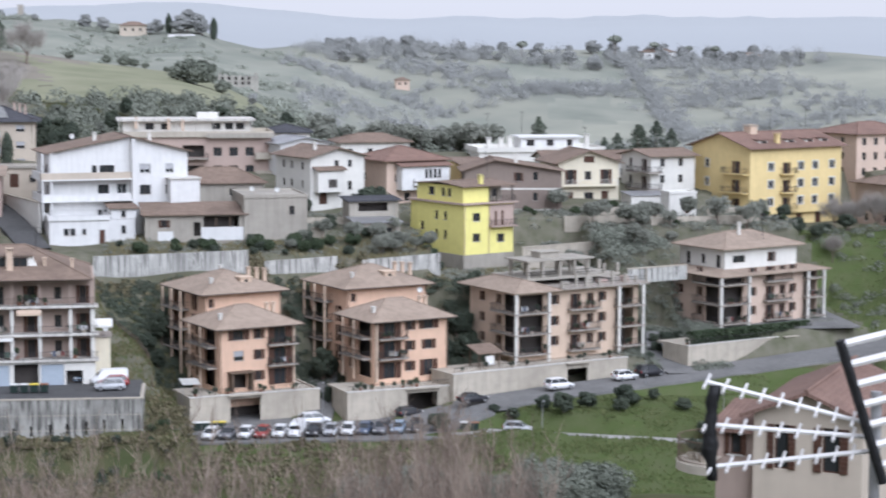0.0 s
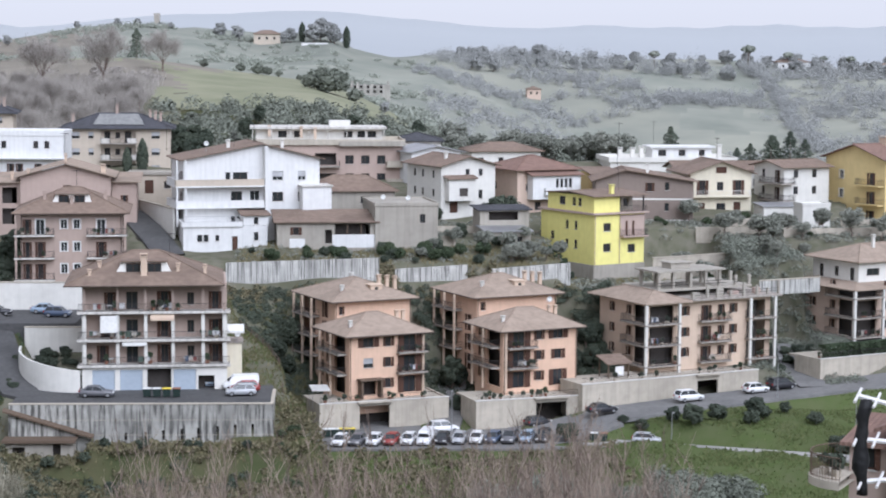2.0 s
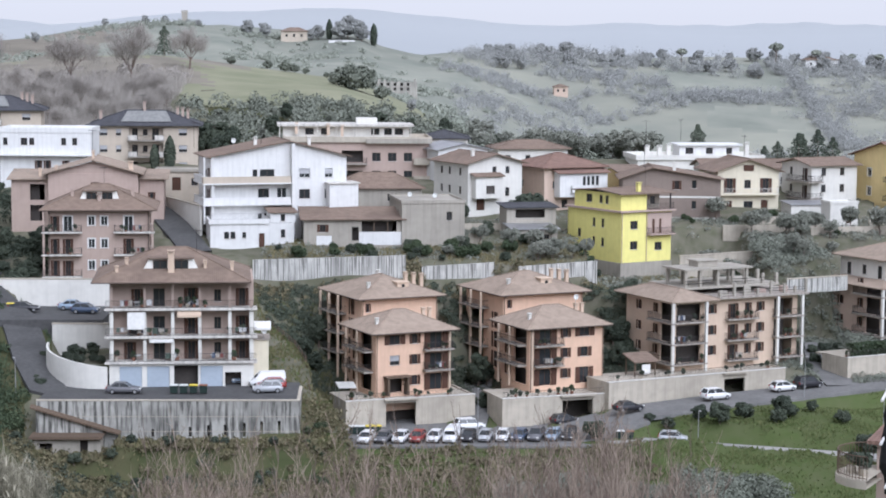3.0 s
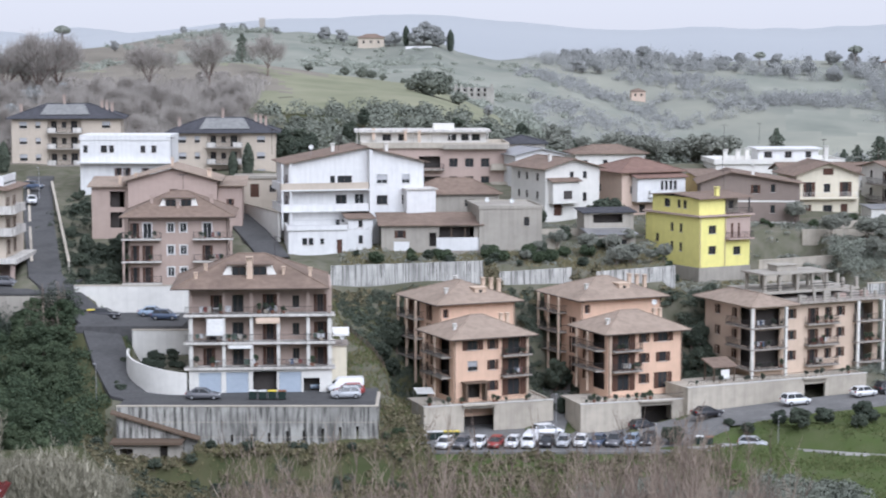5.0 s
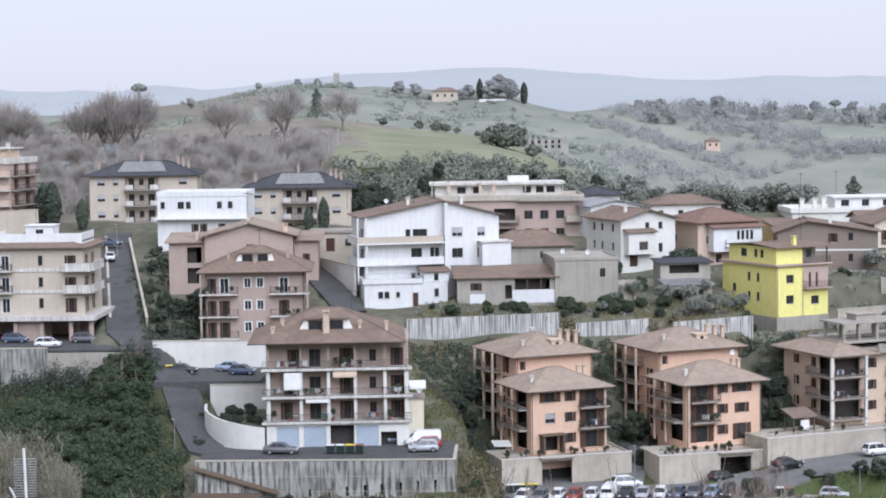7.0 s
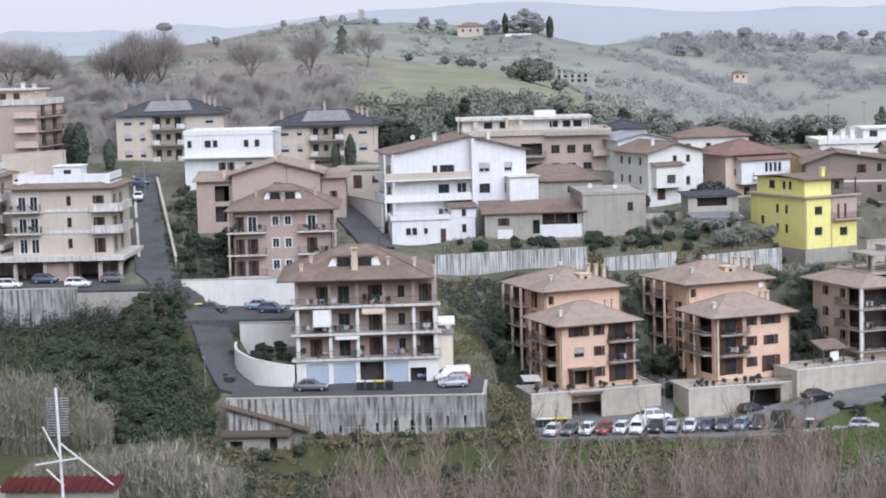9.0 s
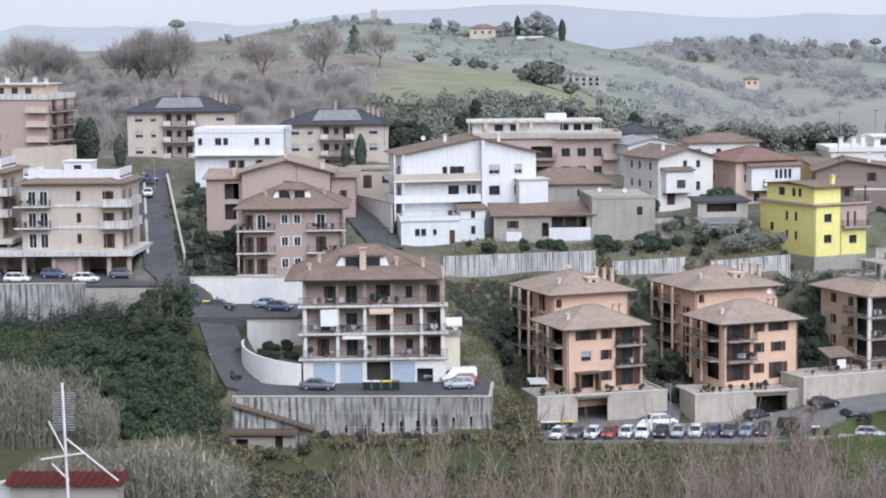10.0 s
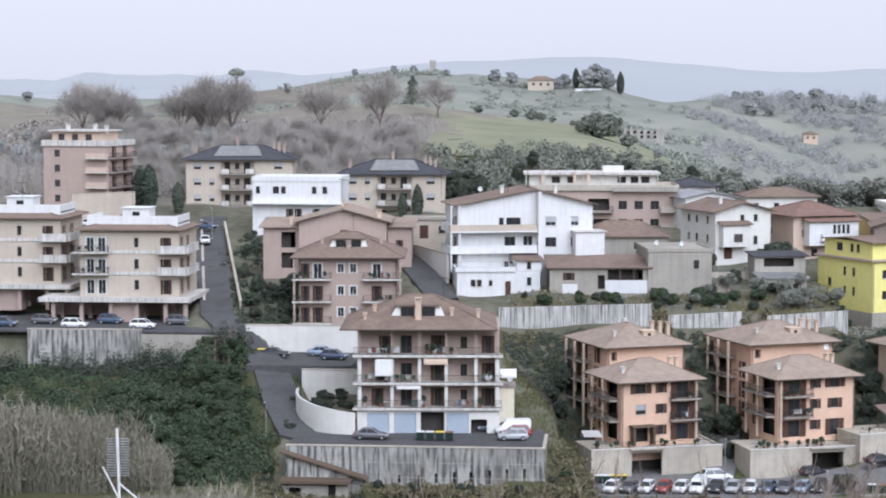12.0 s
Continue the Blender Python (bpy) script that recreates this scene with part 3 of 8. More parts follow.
def shell(root, w, d, z0, z1, mat, openings, thick=0.3, name="wall", off=(0, 0), windows=True):
    """Four walls, each with its own openings: face -> list of (u, v, width, height, kind). kind: w window, s with wooden shutters,
    t pale surround, r half-closed roller, d door, g garage shutter, o open hole."""
    shift = Matrix.Translation((off[0], off[1], 0))
    for face in "frbl":
        m = shift @ face_matrix(face, w, d)
        length = w if face in "fb" else d
        a, b = (0.0, length) if face in "fb" else (thick, length - thick)
        ops = [(u, v, q * 0.62 if k == "s" else q, h, k) for u, v, q, h, k in openings.get(face, [])]
        bm = bmesh.new()
        m2 = m @ Matrix.Translation((a, 0, 0))
        wall_cells(bm, m2, b - a, z0, z1, thick, [(u - q / 2 - a, u + q / 2 - a, v, v + h) for u, v, q, h, k in ops])
        wall = part(name, bm, mat, root)
        for u, v, q, h, k in ops:
            if k == "o":
                continue
            if k in ("d", "g"):
                bm = bmesh.new()
                louvre_panel(bm, m, u - q / 2 + 0.02, u + q / 2 - 0.02, 0.13, 0.2, v, v + h - 0.02, max(3, int(h / 0.3)))
                part("door" if k == "d" else "garage_door", bm, WOOD if k == "d" else BLUEDOOR, root)
            else:
                window_part(root, m, u, v, q, h, k)
    # Solid core added behind the openings; its dark colour imitates room shade.
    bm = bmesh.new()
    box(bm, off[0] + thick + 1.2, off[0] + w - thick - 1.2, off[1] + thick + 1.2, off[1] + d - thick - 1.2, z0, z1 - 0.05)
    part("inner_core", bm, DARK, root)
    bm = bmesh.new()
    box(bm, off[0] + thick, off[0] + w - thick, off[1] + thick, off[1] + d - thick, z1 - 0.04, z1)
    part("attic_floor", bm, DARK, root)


def grid(us, vs, w, h, kind):
    return [(u, v, w, h, kind) for v in vs for u in us]


def site(name, label, x, y, z, yaw, category="house"):
    return thing(name, label, category, pose(x, y, z, 0, 0, yaw))


def simple_house(name, label, x, y, z, yaw, w, d, h, mat, openings, roof="hip", rise=1.8, over=0.7, roof_mat=None, deep=4.0, chimneys=(), ridge=None, category="house"):
    root = site(name, label, x, y, z, yaw, category)
    shell(root, w, d, -deep, h, mat, openings)
    if roof in ("gable_y", "gable_x"):
        k = 0.5 if ridge is None else ridge
        for s in (0, 1):
            bm = bmesh.new()
            if roof == "gable_y":
                xm = -over + (w + 2 * over) * k
                lift = rise * over / max(xm + over, 0.1)
                lift2 = rise * over / max(w + over - xm, 0.1)
                y0, y1 = (0, 0.3) if s == 0 else (d - 0.3, d)
                poly = [(0, h), (w, h), (w, h + lift2 - 0.14), (xm, h + rise - 0.14), (0, h + lift - 0.14)]
                lo = [bm.verts.new((a, y0, b)) for a, b in poly]
                hi = [bm.verts.new((a, y1, b)) for a, b in poly]
            else:
                ym = -over + (d + 2 * over) * k
                lift = rise * over / max(ym + over, 0.1)
                lift2 = rise * over / max(d + over - ym, 0.1)
                x0, x1 = (0, 0.3) if s == 0 else (w - 0.3, w)
                poly = [(0, h), (d, h), (d, h + lift2 - 0.14), (ym, h + rise - 0.14), (0, h + lift - 0.14)]
                lo = [bm.verts.new((x0, a, b)) for a, b in poly]
                hi = [bm.verts.new((x1, a, b)) for a, b in poly]
            n = len(poly)
            bm.faces.new(lo)
            bm.faces.new(hi[::-1])
            for i in range(n):
                bm.faces.new((lo[i], lo[(i + 1) % n], hi[(i + 1) % n], hi[i]))
            bmesh.ops.recalc_face_normals(bm, faces=bm.faces)
            part("gable", bm, mat, root)
    part("roof", roof_mesh(roof, w, d, h, over, rise, ridge=ridge), roof_mat or ROOF, root)
    for cx, cy, cz in chimneys:
        chimney(root, cx, cy, cz)
    return root


def dormer(root, x0, x1, y0, z0, h, depth, trim=None, roof_mat=None, n=2):
    """A wide dormer: pale sloping cheeks and frame, dark windows, a small roof."""
    bm = bmesh.new()
    c = (x1 - x0) * 0.12
    lo = [bm.verts.new(p) for p in ((x0, y0, z0), (x1, y0, z0), (x1 - c, y0 + 0.25, z0 + h), (x0 + c, y0 + 0.25, z0 + h))]
    hi = [bm.verts.new(p) for p in ((x0, y0 + depth, z0), (x1, y0 + depth, z0), (x1 - c, y0 + depth, z0 + h), (x0 + c, y0 + depth, z0 + h))]
    bm.faces.new(lo)
    bm.faces.new(hi[::-1])
    for i in range(4):
        bm.faces.new((lo[i], hi[i], hi[(i + 1) % 4], lo[(i + 1) % 4]))
    bmesh.ops.recalc_face_normals(bm, faces=bm.faces)
    d = part("dormer", bm, trim or OFFWHITE, root)
    span = (x1 - x0) - 2 * c
    for i in range(n):
        a = x0 + c + span * (i + 0.2) / n
        b = x0 + c + span * (i + 0.8) / n
        bm = bmesh.new()
        box(bm, a, b, y0 - 0.02 + 0.0, y0 + 0.3, z0 + 0.2, z0 + h - 0.22)
        part("pane", bm, GLASS, d)
        bm = bmesh.new()
        for q in ((a - 0.06, a, z0 + 0.14, z0 + h - 0.16), (b, b + 0.06, z0 + 0.14, z0 + h - 0.16), (a, b, z0 + h - 0.22, z0 + h - 0.16), (a, b, z0 + 0.14, z0 + 0.2), ((a + b) / 2 - 0.03, (a + b) / 2 + 0.03, z0 + 0.2, z0 + h - 0.22)):
            box(bm, q[0], q[1], y0 - 0.06, y0 + 0.1, q[2], q[3])
        part("window_frame", bm, WOOD, d)
    bm = bmesh.new()
    box(bm, x0 + c - 0.25, x1 - c + 0.25, y0 - 0.2, y0 + depth + 1.2, z0 + h, z0 + h + 0.14)
    part("dormer_roof", bm, roof_mat or ROOF, d)
    return d


def columns(root, xs, y, z0, z1, w, mat):
    for x in xs:
        bm = bmesh.new()
        box(bm, x - w / 2, x + w / 2, y, y + w, z0, z1)
        part("column", bm, mat, root)


def slab(root, x0, x1, y0, y1, z, mat=None, thick=0.28, name="floor_slab"):
    bm = bmesh.new()
    box(bm, x0, x1, y0, y1, z - thick, z)
    box(bm, x0 - 0.06, x1 + 0.06, y0 - 0.06, y0, z - thick + 0.05, z + 0.04)
    return part(name, bm, mat or SLABWHITE, root)


def awning(root, x0, x1, y, z, out=1.2, drop=0.8, mat=None):
    bm = bmesh.new()
    n = 6
    prev = None
    for i in range(n + 1):
        x = x0 + (x1 - x0) * i / n
        ring = [bm.verts.new((x, y, z)), bm.verts.new((x, y - out, z - drop - 0.05 * math.sin(i * 1.7))), bm.verts.new((x, y - out, z - drop - 0.3)), bm.verts.new((x, y - out + 0.05, z - drop)), bm.verts.new((x, y, z - 0.04))]
        if prev:
            for a in range(4):
                bm.faces.new((prev[a], prev[a + 1], ring[a + 1], ring[a]))
        prev = ring
    return part("awning", bm, mat or CLOTH, root)


# -- the large block with open loggias over garages --
def loggia_block():
    r = site("apartment_building", "brown-roofed apartment block with open loggias above pale blue garage doors", -33.2, 258, 14.5, 4, "apartment building")
    w, d = 18.7, 15.0
    lv = [3.4, 6.75, 10.4]
    rec = 1.9
    cols = [0.35, 4.6, 8.2, 11.7, 15.6, 18.35]
    shell(r, w, d - 0.0, -3.0, 3.1, OFFWHITE, {"f": [(2.75, 0.05, 2.9, 2.7, "g"), (6.3, 0.05, 2.9, 2.7, "g"), (9.9, 0.0, 3.1, 2.85, "o"), (13.2, 0.05, 2.9, 2.7, "g"), (16.0, 0.0, 2.1, 1.9, "o")],
                                            "l": [(4, 0.9, 1, 1, "w")]}, name="ground_wall")
    doors = []
    for i, v in enumerate(lv):
        doors += [(2.6 + 0.5 * i, v, 1.3, 2.3, "s"), (6.4, v, 1.5, 2.35, "w"), (10.6, v, 1.6, 2.4, "s"), (14.0, v + 0.6, 0.9, 1.6, "w"), (17.2, v, 1.4, 2.35, "s")]
    sides = [(u, v + 0.9, 1.0, 1.4, "s") for v in lv for u in (5.0, 9.5)]
    shell(r, w, d - rec, 3.12, 13.8, TAUPE, {"f": doors, "l": sides, "r": sides}, off=(0, rec))
    for v in lv:
        slab(r, -0.5, w + 0.4, -0.35, rec, v, thick=0.32)
        railing(r, Matrix.Translation((0, 0, 0)), -0.4, w + 0.3, 0.3, v, "bars")
    for a, b in zip([3.12 + 0.3] + lv[1:], [lv[1] - 0.32, lv[2] - 0.32, 13.8]):
        columns(r, cols, 0.0, a, b, 0.42 if b < 13 else 0.26, OFFWHITE if b < 13 else TAUPE)
    # end piers of the loggias
    for x in (0.0, w - 0.3):
        for v in lv[:2]:
            bm = bmesh.new()
            box(bm, x, x + 0.3, 0.42, rec, v, v + 3.0)
            part("end_wall", bm, OFFWHITE, r)
    bm = roof_mesh("hip", w - 0.4, d, 13.9, 1.1, 3.7)
    bmesh.ops.translate(bm, vec=(-1.0, 0, 0), verts=bm.verts)
    part("roof", bm, ROOF, r)
    gutters(r, w - 0.4, d, 13.9, 1.1, (-1.0, 0), pipes=False)
    # low wing and canopy at the end of the loggias, on the grassy strip
    bm = bmesh.new()
    box(bm, w + 0.02, w + 2.0, 3.6, 8.0, -1.0, 5.6)
    part("side_wing", bm, CREAM, r)
    bm = bmesh.new()
    box(bm, w - 0.1, w + 2.2, 3.4, 8.2, 5.6, 5.75)
    part("wing_roof", bm, SLABGREY, r)
    awning(r, w + 0.1, w + 2.3, 4.4, 8.0, 1.6, 0.7)
    dormer(r, 4.3, 11.6, 2.2, 15.1, 1.5, 3.2)
    for c in ((8.0, 1.6, 15.6), (12.4, 2.4, 15.2), (15.9, 3.0, 15.0), (1.0, 1.5, 14.6), (2.2, 3.4, 15.5)):
        chimney(r, *c, h=0.9 if c[0] != 8.0 else 1.9, w=0.4 if c[0] != 8.0 else 0.8, mat=PEACH)
    awning(r, 2.4, 4.6, -0.3, lv[2] - 0.5, 0.25, 1.9)
    awning(r, 8.8, 11.9, -0.2, lv[2] - 0.4, 0.2, 0.5, PEACH)
    awning(r, 5.2, 8.3, -0.2, lv[1] - 0.36, 0.3, 0.15)
    return r


loggia_block()


# -- pink hipped buildings, two stepped volumes each --
def stepped_pink(label, x, y, z, yaw, w1, d1, h1, w2, d2, h2, x2, y2, flip):
    """flip: balconies at the near corner and windows beyond, else the other way round."""
    r = site("apartment_building", label, x, y, z, yaw, "apartment building")
    # front volume
    fl = [0.1, 3.05, 5.95]

    def along(u):
        return w1 - u - 0.2 if flip else u

    f = [(along(2.9), 0.1, 2.4, 2.3, "s" if flip else "o"), (along(2.9), 3.95, 1.9 if flip else 1.5, 1.35, "s" if flip else "r"), (along(2.9), 6.85, 2.6, 1.35, "s")]
    f += [(along(6.0), v + 0.9, 1.4, 1.35, "s") for v in fl] + [(along(9.3), v, 3.0, 2.35, "s") for v in fl]
    left = [(5.6, v + 0.05, 3.8, 2.4, "o") for v in fl] + [(2.0, v + 0.9, 1.4, 1.35, "s") for v in fl]
    shell(r, w1, d1, -2.5, h1, PINK, {"f": f, "l": left, "r": left})
    for v in fl[1:]:
        balcony(r, face_matrix("f", w1, d1), *((0.5, 5.0) if flip else (7.2, w1)), v, 1.15)
        balcony(r, face_matrix("l", w1, d1), 0.4, d1 - 0.9, v, 1.4)
    columns(r, [0.3 if flip else w1 - 0.25], -0.3, -0.2, h1 - 0.1, 0.3, PEACH)
    if not flip:
        # arched porch in front of the ground floor
        bm = bmesh.new()
        box(bm, 1.3, 1.6, -1.3, 0, -0.2, 2.3)
        box(bm, 4.3, 4.6, -1.3, 0, -0.2, 2.3)
        box(bm, 1.1, 4.8, -1.5, 0, 2.3, 2.5)
        part("porch", bm, TIMBER, r, "dark timber porch")
    columns(r, [-1.2], d1 - 1.4, -0.2, h1 - 0.1, 0.25, PEACH)
    columns(r, [-1.2], 3.8, -0.2, h1 - 0.1, 0.25, PEACH)
    part("roof", roof_mesh("hip", w1, d1 + 1.0, h1, 1.0, 2.5), ROOF_PINK, r)
    gutters(r, w1, d1 + 1.0, h1, 1.0)
    gutters(r, w2, d2, h2, 1.0, (x2, y2))
    # rear volume
    fl2 = [0.5, 3.4, 6.3, 9.2]
    left2 = [(u, v + 0.05, q, 2.4, k) for v in fl2[:4] for u, q, k in ((3.4, 4.6, "o"), (9.4, 1.6, "s")) if v + 2.5 < h2]
    off = (x2, y2)
    shell(r, w2, d2, -2.5, h2, PINK, {"l": left2, "f": [(1.0, h2 - 2.0, 0.7, 1.2, "s")]}, off=off)
    m = Matrix.Translation((x2, y2, 0)) @ face_matrix("l", w2, d2)
    for v in fl2[1:]:
        if v + 2.3 < h2:
            balcony(r, m, 0.3, 7.4, v, 1.5)
    for u in (0.5, 3.8, 7.1):
        bm = bmesh.new()
        box(bm, u, u + 0.28, -1.45, -1.15, -1.5, h2 - 0.1, m)
        part("column", bm, PEACH, r)
    bm = roof_mesh("hip", w2, d2, h2, 1.0, 2.6)
    bmesh.ops.translate(bm, vec=(x2, y2, 0), verts=bm.verts)
    part("roof", bm, ROOF_PINK, r)
    # small roof cabin and chimneys
    bm = bmesh.new()
    cx, cy, cz = x2 + w2 * 0.62, y2 + 2.0, h2 + 0.6
    box(bm, cx - 0.9, cx + 0.9, cy, cy + 2.0, cz - 0.4, cz + 1.15)
    box(bm, cx - 1.05, cx + 1.05, cy - 0.15, cy + 2.1, cz + 1.15, cz + 1.27)
    cab = part("roof_cabin", bm, PEACH, r)
    bm = bmesh.new()
    box(bm, cx - 0.25, cx + 0.25, cy - 0.02, cy + 0.05, cz + 0.35, cz + 0.9)
    part("pane", bm, GLASS, cab)
    for i in range(3):
        chimney(r, x2 + w2 - 2.6 + 1.15 * i, y2 + d2 * 0.42 - 0.3 * i, h2 + 1.1, 1.5 - 0.1 * i, 0.5, PEACH)
    for i in range(2):
        chimney(r, w1 - 2.2 + 1.0 * i, d1 * 0.5, h1 + 0.9, 1.4, 0.45, PEACH)
    chimney(r, x2 + 2.2, y2 + 2.6, h2 + 0.9, 0.8, 0.4)
    chimney(r, 1.2, 2.4, h1 + 0.7, 0.8, 0.4)
    chimney(r, x2 + w2 * 0.5, y2 + d2 * 0.6, h2 + 1.9, 0.9, 0.4)
    return r


stepped_pink("pink plastered apartment building with two stepped hipped tile roofs", 1.5, 275, 10.6, 24, 11.6, 9.0, 8.6, 12.1, 13.0, 12.0, 2.7, 11.0, False)
stepped_pink("pink plastered apartment building with hipped roofs beside the ramp", 23.2, 278, 11.1, 24, 12.0, 8.5, 8.4, 13.4, 12.0, 11.6, 2.3, 12.4, True)


def garage_terrace(name, label, x, y, z, yaw, w, h, gates, d=9.0, left=6.0):
    """A walled terrace with garage openings in front, earth behind."""
    r = site(name, label, x, y, z, yaw, "terrace")
    bm = bmesh.new()
    wall_cells(bm, Matrix.Identity(4), w, -1.5, h, 0.35, [(a, b, -0.6, 2.7) for a, b in gates])
    part("wall", bm, CONCRETE_PALE, r)
    bm = bmesh.new()
    box(bm, 0, 0.35, 0.35, left, -1.5, h)
    part("side_wall", bm, CONCRETE_PALE, r)
    bm = bmesh.new()
    box(bm, w - 0.35, w, 0.35, d, -1.5, h)
    part("side_wall", bm, CONCRETE_PALE, r)
    bm = bmesh.new()
    box(bm, 0.35, w - 0.35, 0.35, d, h - 0.45, h - 0.2)
    part("terrace_floor", bm, CONCRETE_PALE, r)
    # Garage shade is put into the dark colour of this wall.
    bm = bmesh.new()
    box(bm, 0.5, w - 0.5, 4.5, 4.7, -1.0, h - 0.46)
    part("back_wall", bm, DARK, r)
    bm = bmesh.new()
    box(bm, -0.08, w + 0.08, -0.08, 0.43, h, h + 0.08)
    part("coping", bm, OFFWHITE, r)
    for a, b in gates:
        bm = bmesh.new()
        box(bm, a - 0.3, b + 0.3, -0.7, -0.081, h - 0.12, h + 0.06)
        part("canopy", bm, CONCRETE_PALE, r)
    bm = bmesh.new()
    box(bm, 0.1, w - 0.1, 0.15, 0.19, h + 0.85, h + 0.9)
    for i in range(int(w / 0.22)):
        box(bm, 0.12 + i * 0.22, 0.14 + i * 0.22, 0.16, 0.18, h + 0.08, h + 0.86)
    part("railing", bm, METAL, r)
    return r


garage_terrace("garage_terrace", "pale concrete terrace wall with a dark garage opening", -2.6, 271, 7.0, 18, 19.0, 3.3, [(5.8, 10.2)])
garage_terrace("garage_terrace", "pale curved-corner terrace wall with a wide garage opening", 19.0, 272, 7.1, 17, 16.5, 3.4, [(9.0, 13.6)])
garage_terrace("garage_terrace", "long pale terrace wall along the rising street", 34.2, 275.5, 8.6, 25, 30.5, 3.6, [(19.6, 23.2)], 8.0)
garage_terrace("garage_terrace", "pale street wall with clipped hedge on top", 71.2, 289, 10.4, 26, 26.0, 3.2, [(19.0, 23.0)], 8.0)


# -- long pale-pink building with corner loggias and a roof frame --
def corner_block(label, x, y, z, yaw, w, d, h, mat, frame):
    r = site("apartment_building", label, x, y, z, yaw, "apartment building")
    fl = [0.2, 3.2, 6.3]
    front, left = [], []
    for i, v in enumerate(fl):
        front += [(2.4, v, 4.2, 2.5, "o"), (6.6, v + 0.9, 1.2, 1.35, "s"), (10.3, v, 1.5, 2.2, "s"), (13.0, v + 0.8, 1.0, 1.4, "s"), (15.2, v + 0.9, 1.2, 1.35, "s"), (19.4, v, 3.4, 2.5, "o")]
        left += [(d - 2.2, v, 3.2, 2.5, "o"), (d - 5.0, v + 0.9, 1.0, 1.35, "s"), (d - 9.5, v + 0.9, 1.1, 1.35, "s")]
    shell(r, w, d, -4, h, mat, {"f": front, "l": left})
    for v in fl:
        balcony(r, face_matrix("f", w, d), -1.2, 5.0, v, 1.3)
        balcony(r, face_matrix("l", w, d), d - 5.6, d + 0.0, v, 1.2)
        balcony(r, face_matrix("f", w, d), 8.8, 14.3, v, 1.1)
        balcony(r, face_matrix("f", w, d), 17.4, w + 0.4, v, 1.3)
    columns(r, [-1.0, 4.8, 17.6, w + 0.1], -1.3, -2.5, h - 0.1, 0.38, OFFWHITE)
    if frame:
        part("roof", roof_mesh("hip", 5.6, d, h, 1.4, 1.4), ROOF_PINK, r)
        bm = bmesh.new()
        box(bm, 6.9, w + 1.2, -1.3, d + 0.6, h - 0.02, h + 0.3)
        part("terrace_slab", bm, SLABGREY, r)
        bm = bmesh.new()
        box(bm, 3.2, w - 1.5, 2.6, d - 1.0, h + 1.1, h + 1.45)
        part("roof_slab", bm, GREYWALL, r)
        # unfinished posts and rails along the front of the roof terrace
        for i, px in enumerate((7.1, 9.6, 11.4, 13.8, 16.2, 18.6, 20.6, w + 0.6)):
            bm = bmesh.new()
            box(bm, px, px + 0.35, -1.1, -0.75, h + 0.3, h + 1.3 + 0.5 * (i * 5 % 3))
            part("pillar", bm, GREYWALL, r)
        for z in (0.75, 1.15):
            bm = bmesh.new()
            box(bm, 7.2, w + 0.8, -0.96, -0.9, h + z, h + z + 0.06)
            part("rail", bm, METAL, r)
        for px, py, q, t in ((8.3, 0.4, 1.2, 0.7), (12.6, 0.2, 0.9, 1.1), (15.2, 0.9, 1.6, 0.6), (19.4, 0.5, 1.1, 0.9)):
            bm = bmesh.new()
            box(bm, px, px + q, py, py + 0.7, h + 0.3, h + 0.3 + t)
            part("roof_crate", bm, GREYWALL if px < 13 else BRICKISH, r)
        for i, px in enumerate((3.6, 6.2, 9.3, 12.0, 14.5, 17.5, w - 2.0)):
            for py in (2.8, 7.5):
                bm = bmesh.new()
                hh = 2.6 if i < 5 else 1.5
                box(bm, px, px + 0.4, py, py + 0.4, h + 1.45, h + 1.45 + hh)
                part("pillar", bm, GREYWALL, r)
        bm = bmesh.new()
        box(bm, 3.2, 15.5, 2.5, 8.4, h + 3.9, h + 4.15)
        part("roof_slab", bm, GREYWALL, r)
        for a, b in ((3.6, 8.8), (12.0, 16.0), (17.0, 20.0)):
            for up in (1.9, 2.3):
                bm = bmesh.new()
                box(bm, a, b, 2.75, 2.83, h + up, h + up + 0.07)
                part("rail", bm, METAL, r)
        bm = bmesh.new()
        box(bm, 7.0, 10.5, 4.5, 7.0, h + 4.15, h + 5.0)
        box(bm, 6.8, 10.7, 4.3, 7.2, h + 5.0, h + 5.12)
        part("water_tank_box", bm, GREYWALL, r)
    else:
        part("lower_roof", roof_mesh("hip", w, d, h, 1.4, 1.5), ROOF_PINK, r)
        ops = {"f": [(3.0, h + 1.6, 2.6, 1.1, "w"), (10, h + 1.4, 1.4, 1.5, "s")], "l": [(2, h + 0.8, 1.0, 2.0, "w"), (5.5, h + 1.2, 0.9, 1.5, "w"), (9, h + 0.8, 1.0, 2.0, "w")]}
        shell(r, w - 5.5, d - 3.5, h + 0.6, h + 3.9, OFFWHITE, ops, off=(2.6, 2.2))
        bm = roof_mesh("hip", w - 5.5, d - 3.5, h + 3.9, 1.0, 2.1)
        bmesh.ops.translate(bm, vec=(2.6, 2.2, 0), verts=bm.verts)
        part("roof", bm, ROOF_PINK, r)
        chimney(r, 9.0, 6.0, h + 5.6, 1.6, 0.4)
    return r


corner_block("pale pink apartment building with round-edged balconies and bare roof frame", 44.9, 286, 13.0, 25, 22.0, 13.0, 9.4, PEACH, True)
corner_block("pale pink villa block with white upper storey and hipped roofs", 79.0, 300, 15.1, 28, 21.0, 14.0, 7.6, PINK_PALE, False)


